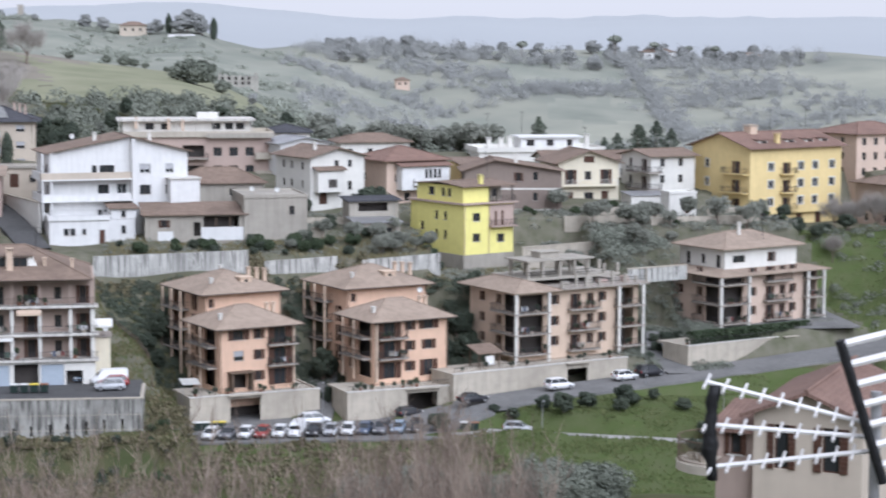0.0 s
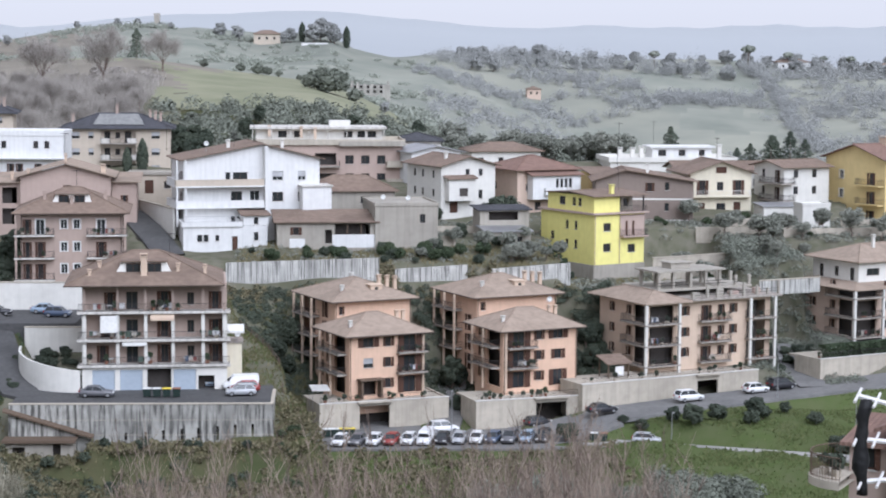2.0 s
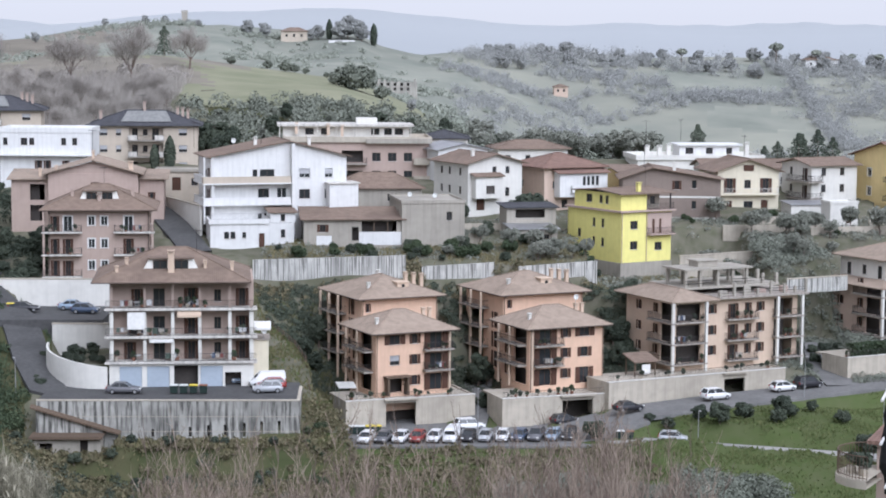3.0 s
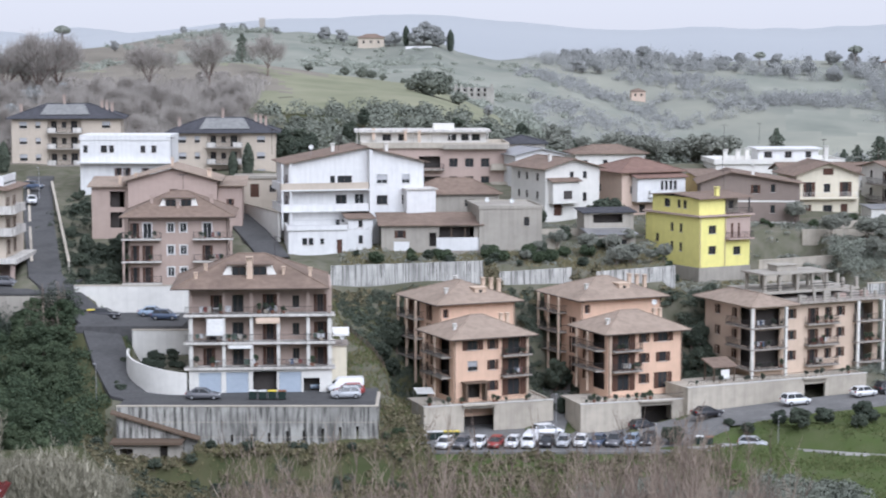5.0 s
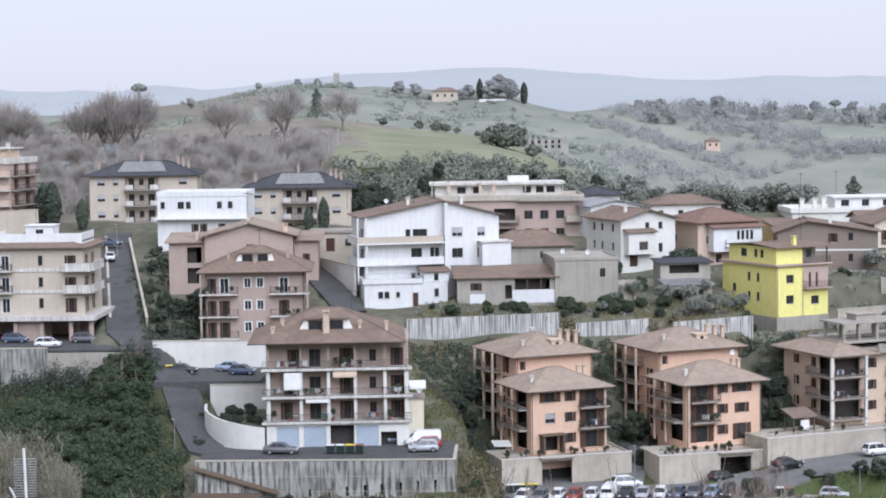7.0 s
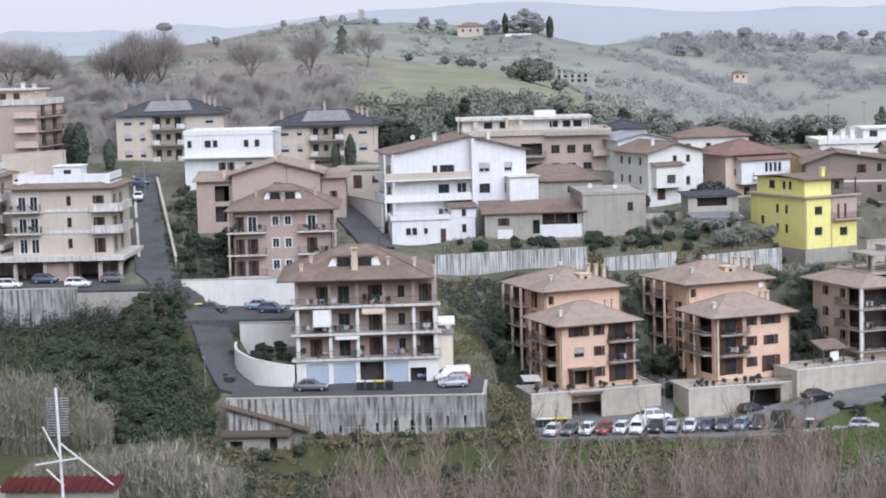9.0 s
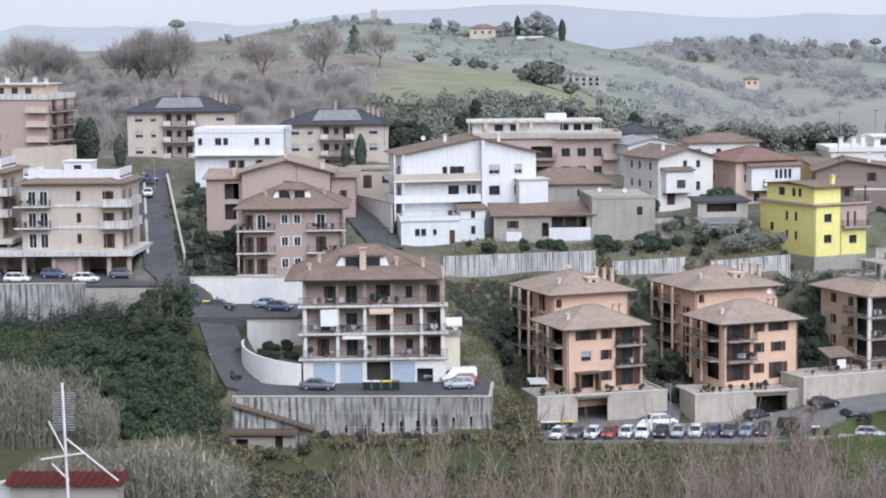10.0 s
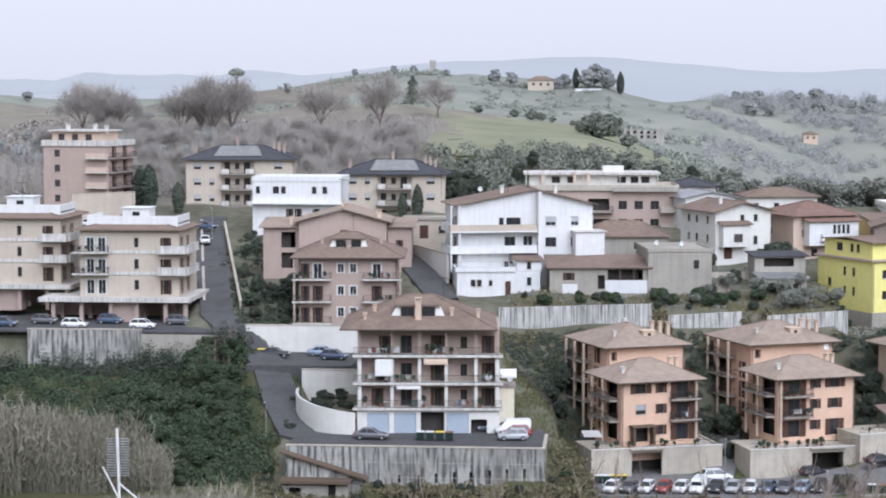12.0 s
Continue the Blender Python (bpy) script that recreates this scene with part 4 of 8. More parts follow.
# -- taupe building with wide dormer behind the large block --
def taupe_block():
    r = site("apartment_building", "taupe apartment building with white-framed windows and wide dormer", -47.5, 300, 23.9, 4, "apartment building")
    w, d, h = 15.0, 13.0, 10.2
    fl = [0.2, 3.5, 6.9]
    ops = []
    for v in fl:
        ops += [(2.9, v, 1.3, 2.3, "wt" if v > 6 else "s"), (6.4, v + 0.9, 1.0, 1.4, "wt"), (8.3, v + 0.9, 1.0, 1.4, "wt"), (11.9, v, 1.3, 2.3, "wt" if v > 6 else "s"), (1.0, v, 1.1, 2.3, "s")]
    side = [(u, v + 0.9, 1.1, 1.4, "s") for v in fl for u in (4, 9)]
    shell(r, w, d, -4, h, TAUPE, {"f": ops, "l": side, "r": side})
    for v in fl:
        balcony(r, Matrix.Identity(4), -0.9, 5.0, v, 1.3, "bars", SLABWHITE)
        balcony(r, Matrix.Identity(4), 9.8, w + 0.8, v, 1.3, "bars", SLABWHITE)
    columns(r, [w + 0.5, -0.6], -1.2, -2, h, 0.3, TAUPE)
    part("roof", roof_mesh("hip", w, d, h, 1.2, 3.4), ROOF, r)
    gutters(r, w, d, h, 1.2)
    dormer(r, 4.4, 10.6, 2.0, h + 1.0, 1.6, 3.5)
    for c in ((3.4, 3, h + 1.5), (12.4, 4, h + 1.6), (7.5, 1.6, h + 0.9)):
        chimney(r, *c, h=1.2, w=0.45, mat=TAUPE)
    return r


taupe_block()


def rose_block():
    r = site("apartment_building", "rose plastered apartment building with pale low-pitched roofs", -57.6, 326, 29.1, 4, "apartment building")
    shell(r, 14.5, 13, -4, 8.6, BRICKISH, {"f": [(7.5, 6.2, 1.1, 1.0, "s"), (3, 2.5, 1.2, 1.4, "s"), (11, 2.5, 1.2, 1.4, "s")]}, off=(6.0, 0))
    bm = roof_mesh("gable_y", 14.5, 13, 8.6, 0.9, 2.3)
    bmesh.ops.translate(bm, vec=(6.0, 0, 0), verts=bm.verts)
    part("roof", bm, ROOF_PINK, r)
    bm = bmesh.new()
    vs = [bm.verts.new(p) for p in ((6.0, 0.1, 8.6), (20.5, 0.1, 8.6), (13.25, 0.1, 10.6))]
    ws = [bm.verts.new((v.co.x, 0.4, v.co.z)) for v in vs]
    bm.faces.new(vs)
    bm.faces.new(ws[::-1])
    for i in range(3):
        bm.faces.new((vs[i], ws[i], ws[(i + 1) % 3], vs[(i + 1) % 3]))
    part("gable", bm, BRICKISH, r)
    shell(r, 5.9, 11, -4, 7.6, TAUPE, {"f": [(4.2, 4.2, 2.4, 2.6, "o"), (4.2, 0.8, 2.4, 2.6, "o")]}, off=(0, 1.0))
    bm = roof_mesh("shed", 5.9, 11, 7.7, 0.7, 0.9)
    bmesh.ops.translate(bm, vec=(0, 1.0, 0), verts=bm.verts)
    part("roof", bm, ROOF_PINK, r)
    shell(r, 4.0, 11, -4, 7.6, BRICKISH, {"f": [(2, 4, 1, 1.4, "s")]}, off=(20.6, 2.0))
    bm = roof_mesh("shed", 4.0, 11, 7.7, 0.8, 0.8)
    bmesh.ops.translate(bm, vec=(20.6, 2.0, 0), verts=bm.verts)
    part("roof", bm, ROOF_PINK, r)
    for c in ((19.3, 0.8, 8.4), (7.2, 1.2, 8.6), (13.2, 2.0, 11.0), (4.5, 3, 8.0)):
        chimney(r, *c, h=1.9 if c[0] > 19 else 1.0, w=0.7 if c[0] > 19 else 0.4, mat=PEACH)
    return r


rose_block()


ATTIC = material("dusty_attic_glazing", (0.24, 0.24, 0.23), 0.45, (0.15, 0.15, 0.15), 1.5, 0.8, 0.3, 0.1)


# -- grey-roofed twin blocks at the back --
def grey_roofed(label, x, y, z, yaw, w, d, h, top):
    r = site("apartment_building", label, x, y, z, yaw, "apartment building")
    fl = [v for v in (h - 9.4, h - 6.1, h - 2.9) if v > -3.5]
    ops = []
    for v in fl:
        ops += [(2.3, v + 0.9, 1.5, 1.3, "r"), (5.2, v + 0.9, 1.0, 1.3, "r"), (w - 2.9, v + 0.9, 1.6, 1.3, "r"), (10.5, v, 6.6, 2.6, "o")]
    shell(r, w, d, -5, h, BEIGE, {"f": ops, "r": [(3, v + 0.9, 1.3, 1.3, "r") for v in fl]})
    for v in fl:
        bm = bmesh.new()
        box(bm, 7.2, 13.8, 1.0, 1.2, v, v + 2.6)
        part("loggia_wall", bm, BEIGE, r)
        back = Matrix.Translation((0, 0.82, 0))
        for u, a, ww, hh in ((8.3, 0.05, 1.1, 2.2), (10.3, 0.9, 0.9, 1.2), (12.3, 0.05, 1.3, 2.2)):
            window_part(r, back, u, v + a, ww, hh, "w")
        b = balcony(r, Matrix.Identity(4), 7.0, 14.0, v, 1.3, "bars")
        for a in (7.1, 12.2):
            bm = bmesh.new()
            box(bm, a, a + 1.7, -1.42, -1.33, v + 0.05, v + 1.0)
            part("panel", bm, SLABWHITE, b)
    part("roof", roof_mesh("hip", w, d, h, 1.0, 2.7), ROOF_DARK, r)
    bm = bmesh.new()
    vs = [bm.verts.new(p) for p in ((5.6, 0.5, h + 0.7), (15.4, 0.5, h + 0.7), (14.2, 3.6, h + 2.7), (6.8, 3.6, h + 2.7), (5.6, 5, h + 0.7), (15.4, 5, h + 0.7))]
    for f in ((0, 1, 2, 3), (0, 3, 4), (1, 5, 2), (3, 2, 5, 4), (0, 4, 5, 1)):
        bm.faces.new([vs[i] for i in f])
    part("attic_glazing", bm, ATTIC, r, "pale sloping attic glazing")
    for c in ((w - 4.0, d * 0.4, h + 1.7), (w - 3.0, d * 0.4, h + 1.5), (w - 2.0, d * 0.45, h + 1.2), (1.6, 4.0, h + 1.0), (10, d / 2, h + 2.7)):
        chimney(r, *c, h=1.5, w=0.5, mat=TAUPE)
    return r


grey_roofed("beige apartment block with slate grey hipped roof and white balcony panels", -86.3, 400, 35.6, 6, 21.6, 13, 9.6, 0)
grey_roofed("beige apartment block with slate grey roof beside two conifers", -53.2, 390, 35.6, 4, 20.5, 13, 7.2, 0)


# -- white three-storey house with wide gable --
def white_house():
    r = site("house", "large white house with shallow brown gable roof and solid balconies", -24.9, 322, 29.6, 14)
    w, d, h = 22.4, 12.0, 11.2
    rows = [0.9, 4.3, 7.7]
    ops = []
    for v in rows:
        ops += [(15.4, v, 1.8, 1.5, "rt" if v > 7 else "w"), (19.4, v, 1.3, 1.5, "rt" if v > 7 else "w")]
    ops += [(9.2, 7.5, 2.4, 1.6, "w"), (7.2, 7.5, 0.8, 1.6, "w"), (8.6, 3.9, 1.8, 2.1, "w"), (11.6, 3.9, 1.6, 2.2, "wt"), (8.0, 0.8, 0.7, 1.2, "w"), (9.0, 0.8, 0.7, 1.2, "w"), (10.0, 0.8, 0.7, 1.2, "w")]
    left = [(d - 2, 7.1, 1.6, 2.2, "s"), (d - 2, 3.7, 1.6, 2.2, "s"), (d - 5, 7.4, 1.2, 1.4, "s")]
    shell(r, w, d, -5, h, WHITE, {"f": ops, "l": left})
    for v, mt in ((7.0, BEIGE), (3.6, WHITE)):
        balcony(r, Matrix.Identity(4), -1.5, 12.9, v, 1.6, "solid", WHITE, mt)
        balcony(r, face_matrix("l", w, d), 4.0, d, v, 1.5, "solid", WHITE, WHITE)
    columns(r, [-1.3, 0.1], -1.5, 0.5, h, 0.25, WHITE)
    k = (12.8 + 0.8) / (w + 1.6)
    part("roof", roof_mesh("gable_y", w, d, h, 0.8, 2.6, ridge=k), ROOF, r)
    for y0, y1 in ((0, 0.3), (d - 0.3, d)):
        bm = bmesh.new()
        poly = [(0, h), (w, h), (w, h + 0.05), (12.8, h + 2.42), (0, h + 0.05)]
        lo = [bm.verts.new((a, y0, b)) for a, b in poly]
        hi = [bm.verts.new((a, y1, b)) for a, b in poly]
        bm.faces.new(lo)
        bm.faces.new(hi[::-1])
        for i in range(5):
            bm.faces.new((lo[i], lo[(i + 1) % 5], hi[(i + 1) % 5], hi[i]))
        bmesh.ops.recalc_face_normals(bm, faces=bm.faces)
        part("gable", bm, WHITE, r)
    bm = bmesh.new()
    box(bm, 13.0, 13.5, -1.6, 0, 0.2, 13.3)
    part("fin_wall", bm, WHITE, r)
    shell(r, 4.8, 5.0, -4, 6.8, WHITE, {}, off=(w - 3.4, -2.5), name="stair_wall")
    bm = bmesh.new()
    box(bm, w - 3.7, w + 1.7, -2.8, 2.6, 6.8, 6.95)
    part("stair_roof", bm, SLABWHITE, r)
    bm = bmesh.new()
    bar(bm, (9, 4, 12.5), (9, 4, 16.0), 0.04)
    for q in range(6):
        bar(bm, (8.4, 4, 14.3 + 0.25 * q), (9.6, 4, 14.3 + 0.25 * q), 0.02)
    part("aerial", bm, METAL, r)
    for c in ((8, 4, 13.0), (17, 4, 13.0)):
        chimney(r, *c, h=0.9)
    a = site("house", "low white annex with roof terrace below the white house", -24.6, 316.5, 26.3, 10)
    shell(a, 13.4, 6.5, -4, 4.2, WHITE, {"f": [(2.6, 1.8, 0.8, 1.1, "w"), (3.6, 1.8, 0.8, 1.1, "w"), (5.4, 1.9, 0.6, 0.9, "w"), (8.2, 0.4, 0.9, 2.2, "d"), (11.6, 1.9, 0.7, 1.3, "w")]})
    part("roof", roof_mesh("flat", 9.2, 6.5, 4.2, 0.25, 0.5), WHITE, a)
    shell(a, 4.0, 5.2, 4.25, 6.0, WHITE, {"f": [(2, 4.5, 0.7, 1.1, "w")]}, off=(9.6, 0.1), name="upper_wall")
    bm = roof_mesh("shed", 4.0, 5.2, 6.0, 0.4, 0.4)
    bmesh.ops.translate(bm, vec=(9.6, 0.1, 0), verts=bm.verts)
    part("roof", bm, ROOF, a)
    railing(a, Matrix.Identity(4), 0.2, 9.0, 0.1, 4.8, "bars", GREYMETAL)
    bm = bmesh.new()
    box(bm, -1.5, 14.5, -2.2, 0, -0.9, -0.4)
    part("terrace", bm, CONCRETE_PALE, a)


white_house()

# -- sheds and box between the walls --
shed = simple_house("house", "low cottage with patched tile roof and half-whitewashed front", -9.8, 317, 27.7, 5, 15.8, 7, 3.6, GREYWALL,
                    {"f": [(3.0, 1.5, 1.5, 1.2, "s"), (8.2, 0.1, 1.1, 2.2, "o"), (12.0, 1.5, 5.6, 1.7, "o")]}, "shed", 1.4, 0.6, ROOF)
bm = bmesh.new()
box(bm, 8.8, 15.7, -0.06, -0.003, -0.6, 1.5)
part("whitewash", bm, WHITE, shed)
bm = bmesh.new()
box(bm, 2.0, 4.4, -0.06, -0.003, -0.6, 0.9)
part("whitewash", bm, WHITE, shed)
for px in (8.9, 11.2, 13.4, 15.4):
    bm = bmesh.new()
    box(bm, px - 0.09, px + 0.09, 0.05, 0.23, 1.5, 3.5)
    part("post", bm, TIMBER, shed)
boxh = simple_house("house", "plain grey-beige rendered box house with one small window", 5.8, 318, 28.2, 8, 10.2, 13, 5.6, GREYWALL,
                    {"f": [(7.7, 2.8, 0.9, 1.4, "w")], "l": [(9, 3, 1, 1.3, "w")]}, "flat", 0.25, 0.12, GREYWALL)
simple_house("house", "old stone house with sagging brown tile roof", -5.0, 334, 30.6, 6, 14.5, 9, 4.4, GREYWALL,
             {"f": [(2.5, 2, 1.1, 1.4, "s"), (9.5, 2.2, 1.6, 1.2, "w")]}, "hip", 2.3, 0.6, ROOF)
simple_house("house", "small plain cottage with flat roof and awning beside the lane", -36.0, 345, 33.3, 2, 8.2, 6, 3.6, BEIGE, {"f": [(3.4, 0.3, 1.5, 2.3, "d"), (6.5, 1.2, 1.1, 1.2, "w")]}, "flat", 0.2, 0.3, GREYWALL)
simple_house("hut", "small grey block hut with sheet roof among the terraces", 24.0, 322, 26.4, 12, 7.4, 5, 3.0, GREYWALL, {"f": [(3, 0.2, 1.0, 2.0, "d"), (5.6, 1.1, 0.9, 0.9, "w")]}, "shed", 0.5, 0.4, GREYMETAL, category="hut")
simple_house("hut", "grey cement hut with overhanging sheet roof", 23.2, 327, 30.2, 10, 8.4, 5, 2.3, GREYWALL, {"f": [(4, 0.5, 5.0, 1.4, "o")]}, "shed", 0.4, 0.5, ROOF_DARK, category="hut")
simple_house("hut", "small pale hut with dark door beside olive trees", 79.0, 336, 28.6, 10, 5.0, 4, 4.0, OFFWHITE, {"f": [(3.4, 0.6, 0.9, 2, "d")]}, "flat", 0.2, 0.1, OFFWHITE, category="hut")
simple_house("hut", "low pale concrete shed below the white building", 74.0, 344, 28.4, 8, 10.0, 5, 3.4, OFFWHITE, {"f": [(7, 1, 1.2, 1.0, "w")]}, "shed", 0.3, 0.3, GREYMETAL, category="hut")
simple_house("hut", "tiny stone kiosk with tiled roof", 67.6, 320, 23.6, 10, 2.6, 2.6, 2.8, OFFWHITE, {"f": [(1.3, 0.3, 0.8, 1.7, "d")]}, "hip", 0.7, 0.4, ROOF, category="hut")


# -- lemon yellow house --
def yellow_house():
    r = site("house", "bright lemon yellow house with recessed loggias and brown roof slab", 41.0, 318, 24.7, 30)
    w, d, h = 10.2, 14.6, 7.7
    f = [(2.6, 1.7, 1.5, 1.3, "w"), (2.6, 5.0, 1.5, 1.3, "w"), (7.6, 1.4, 1.5, 1.3, "w"), (7.2, 4.2, 1.5, 2.3, "s")]
    left = [(u, v, 0.8, 1.4, "w") for v in (1.9, 5.0) for u in (7.2, 9.6)] + [(3.2, 3.0, 1.0, 1.3, "w")]
    shell(r, w, d, -0.4, h, YELLOW, {"f": f, "l": left})
    bm = bmesh.new()
    box(bm, -0.12, w + 0.12, -0.12, d, -5, -0.42)
    part("plinth", bm, GREYWALL, r)
    bm = bmesh.new()
    box(bm, 5.3, w + 0.02, -0.04, -0.004, 3.9, 7.5)
    part("pink_panel", bm, BRICKISH, r)
    balcony(r, Matrix.Identity(4), 5.2, w + 0.1, 4.1, 1.0, "bars", BRICKISH)
    slab(r, -0.5, w + 0.5, -0.5, d + 0.3, h + 0.28, BRICKISH)
    shell(r, 5.2, d - 2, h + 0.3, h + 3.0, YELLOW, {"l": [(4.0, h + 1.2, 1.6, 1.3, "w"), (7.2, h + 1.2, 0.9, 1.3, "w"), (8.8, h + 1.2, 0.9, 1.3, "w")]}, off=(0.1, 0.3), name="upper_wall")
    shell(r, 4.7, d - 5, h + 0.3, h + 3.0, GREYWALL, {"f": [(1.5, h + 0.4, 1.4, 2.1, "o"), (3.3, h + 0.9, 1.0, 1.3, "w")]}, off=(5.35, 3.0), name="upper_wall")
    railing(r, Matrix.Identity(4), 5.4, w + 0.3, 0.3, h + 0.3, "bars")
    columns(r, [w - 0.1], 0.1, h + 0.3, h + 3.0, 0.18, METAL)
    bm = roof_mesh("gable_x", w, d - 2, h + 3.05, 0.5, 0.5)
    part("roof", bm, ROOF, r)
    chimney(r, 4.6, 1.6, h + 3.2, 1.2, 0.6, YELLOW)
    bm = bmesh.new()
    bar(bm, (5.1, -0.1, -0.4), (5.1, -0.1, h), 0.06)
    part("downpipe", bm, BRICKISH, r)
    bm = bmesh.new()
    bar(bm, (0.1, -0.12, -0.4), (0.1, -0.12, h), 0.06)
    part("downpipe", bm, BRICKISH, r)
    return r


yellow_house()


# -- the upper row --
def row_house_h2():
    r = simple_house("house", "off-white house with low tiled gables and a porch bay", 17.7, 345, 30.1, 25, 10.7, 13, 8.4, OFFWHITE,
                     {"f": [(5.2, 6.6, 0.8, 1.2, "w"), (7.8, 6.6, 0.8, 1.2, "w"), (2.5, 0.2, 1.6, 2.6, "d"), (7.8, 2.6, 0.8, 1.5, "w")], "l": [(u, v, 0.9, 1.3, "w") for v in (3.0, 6.2) for u in (3, 6, 10)]}, "gable_y", 1.7, 0.9, ROOF)
    shell(r, 5.2, 1.6, 2.4, 6.3, OFFWHITE, {"f": [(2.9, 3.2, 1.7, 1.4, "w")]}, off=(0.7, -1.6), name="bay_wall")
    bm = roof_mesh("shed", 5.2, 1.6, 6.3, 0.4, 0.6)
    bmesh.ops.translate(bm, vec=(0.7, -1.6, 0), verts=bm.verts)
    part("bay_roof", bm, ROOF, r)
    chimney(r, 3, 4, 9.6, 0.9)
    p = simple_house("house", "pale pink house with red hipped roof and enclosed white bay", 31.4, 350, 28.8, 25, 11.8, 11, 8.8, PINK_PALE,
                     {"f": [(4.2, 1.6, 1.2, 1.4, "w"), (8.0, 1.6, 1.0, 1.4, "w"), (2.2, 5.0, 1.0, 1.3, "w")], "l": [(3, 5, 1.0, 1.3, "w")]}, "hip", 2.2, 0.9, ROOF_RED)
    shell(p, 9.8, 2.0, 3.6, 7.9, WHITE, {"f": [(u, 5.6, 0.6, 1.6, "w") for u in (5.0, 5.9, 6.8, 7.7)]}, off=(2.0, -2.0), name="bay_wall")
    balcony(p, Matrix.Translation((0, -2, 0)), 4.2, 8.6, 4.6, 0.7, "solid", WHITE, WHITE)
    bm = roof_mesh("shed", 9.8, 2.0, 7.9, 0.5, 0.7)
    bmesh.ops.translate(bm, vec=(2.0, -2.0, 0), verts=bm.verts)
    part("bay_roof", bm, ROOF_RED, p)
    simple_house("house", "narrow ochre house squeezed behind the pink one", 45.5, 357, 29.5, 8, 5.0, 8, 7.0, OCHRE, {"f": [(2.5, 4, 1, 1.3, "w")]}, "shed", 0.8, 0.5, ROOF)
    b = simple_house("house", "long dark brown house with pale string courses", 44.6, 345, 28.7, -4, 17.0, 11, 7.4, BROWN,
                     {"f": [(9.4, 5.6, 1.3, 1.5, "s"), (12.4, 5.8, 0.8, 1.4, "w"), (12.4, 2.2, 0.8, 1.4, "w"), (3.2, 2.4, 1.0, 1.3, "w")]}, "gable_y", 2.0, 0.8, ROOF, ridge=0.32)
    for v in (0.4, 4.1):
        bm = bmesh.new()
        box(bm, 0.3, 16.9, -0.06, -0.003, v, v + 0.3)
        part("string_course", bm, OFFWHITE, b)
    chimney(b, 9.0, 1.0, 8.8, 1.4, 0.5)
    c = simple_house("house", "cream gabled house with arched dark doors and two balconies", 62.4, 352, 28.6, 8, 11.4, 11, 8.3, CREAM,
                     {"f": [(5.7, 8.5, 0.01, 0.01, "o"), (2.3, 4.5, 1.8, 2.6, "s"), (5.6, 5.3, 1.2, 1.5, "w"), (9.0, 4.5, 1.8, 2.6, "s"), (2.3, 0.9, 1.0, 2.2, "d"), (5.8, 1.6, 1.7, 1.4, "w"), (8.8, 1.0, 1.3, 2.2, "d")],
                      "l": [(5, 5, 1, 1.4, "w")]}, "gable_y", 2.3, 0.9, ROOF)
    for v in (4.3, 0.6):
        balcony(c, Matrix.Identity(4), 0.3, 11.1, v, 1.1, "bars", CREAM, OFFWHITE)
    bm = bmesh.new()
    box(bm, 4.8, 6.7, -0.1, 0.05, 8.4, 9.5)
    part("attic_window", bm, WOOD, c)
    dd = simple_house("house", "off-white house with stacked corner balconies and low brown roof", 79.9, 355, 28.5, 22, 9.8, 9.5, 9.4, OFFWHITE,
                      {"f": [(u, v + 0.9, 1.0, 1.4, "w") for v in (0.3, 3.6, 6.6) for u in (2.6, 6.6)], "l": [(7.5, v, 1.2, 2.2, "s") for v in (0.3, 3.5, 6.6)] + [(3, v + 0.9, 0.9, 1.3, "w") for v in (0.3, 3.5, 6.6)]}, "gable_x", 1.1, 0.8, ROOF)
    for v in (3.4, 6.5):
        balcony(dd, face_matrix("l", 9.8, 9.5), 3.4, 9.6, v, 1.4)
        balcony(dd, Matrix.Identity(4), -1.4, 1.8, v, 1.2)
    o = simple_house("apartment_building", "tall ochre yellow apartment building with red tiled roof and balconies", 97.0, 350, 24.5, 30, 24.0, 15, 15.0, OCHRE,
                     {"f": [(u, v + 0.8, 1.5, 1.5, "wt") for v in (3.6, 6.8, 10.0, 13.0) for u in (5.4, 13.2, 17.0, 21.5) if v < 13] + [(u, 0.4, 1.6, 2.4, "d") for u in (4, 8, 13, 18)] + [(9.4, v, 1.6, 2.2, "s") for v in (3.6, 6.8, 10.0)],
                      "l": [(11.5, v, 1.6, 2.2, "s") for v in (3.6, 7.0, 10.4)] + [(4, v + 0.8, 1.0, 1.5, "wt") for v in (3.6, 7.0, 10.4)]}, "gable_x", 2.6, 0.9, ROOF_RED, category="apartment building")
    for v in (3.6, 7.0, 10.4):
        balcony(o, face_matrix("l", 24, 15), 8.6, 14.6, v, 1.3, "bars", OCHRE)
        balcony(o, Matrix.Identity(4), 7.6, 11.4, v - 0.2 if v > 4 else v, 1.2, "bars", OCHRE)
    balcony(o, Matrix.Identity(4), 0.2, 23.6, 3.2, 0.8, "solid", OCHRE, OCHRE)
    for u in (4.0, 11.0, 16.0, 20.0):
        dormer(o, u, u + 2.2, 1.6, 15.6, 0.7, 1.6, OFFWHITE, ROOF_RED, 1)
    chimney(o, 8.4, 1.6, 15.8, 1.5, 0.8, OCHRE)
    chimney(o, 7.0, 7.0, 17.4, 1.2, 1.8, PEACH)
    s = simple_house("apartment_building", "pale pink apartment house half hidden behind bare trees", 124, 372, 28, 25, 16, 12, 13, PINK_PALE, {"f": grid([2, 5, 8, 11, 14], [2, 5, 8, 10.8], 1.0, 1.4, "w"), "l": grid([3, 8], [2, 5, 8, 10.8], 1.0, 1.4, "w")}, "hip", 2.0, 0.8, ROOF_RED, category="apartment building")
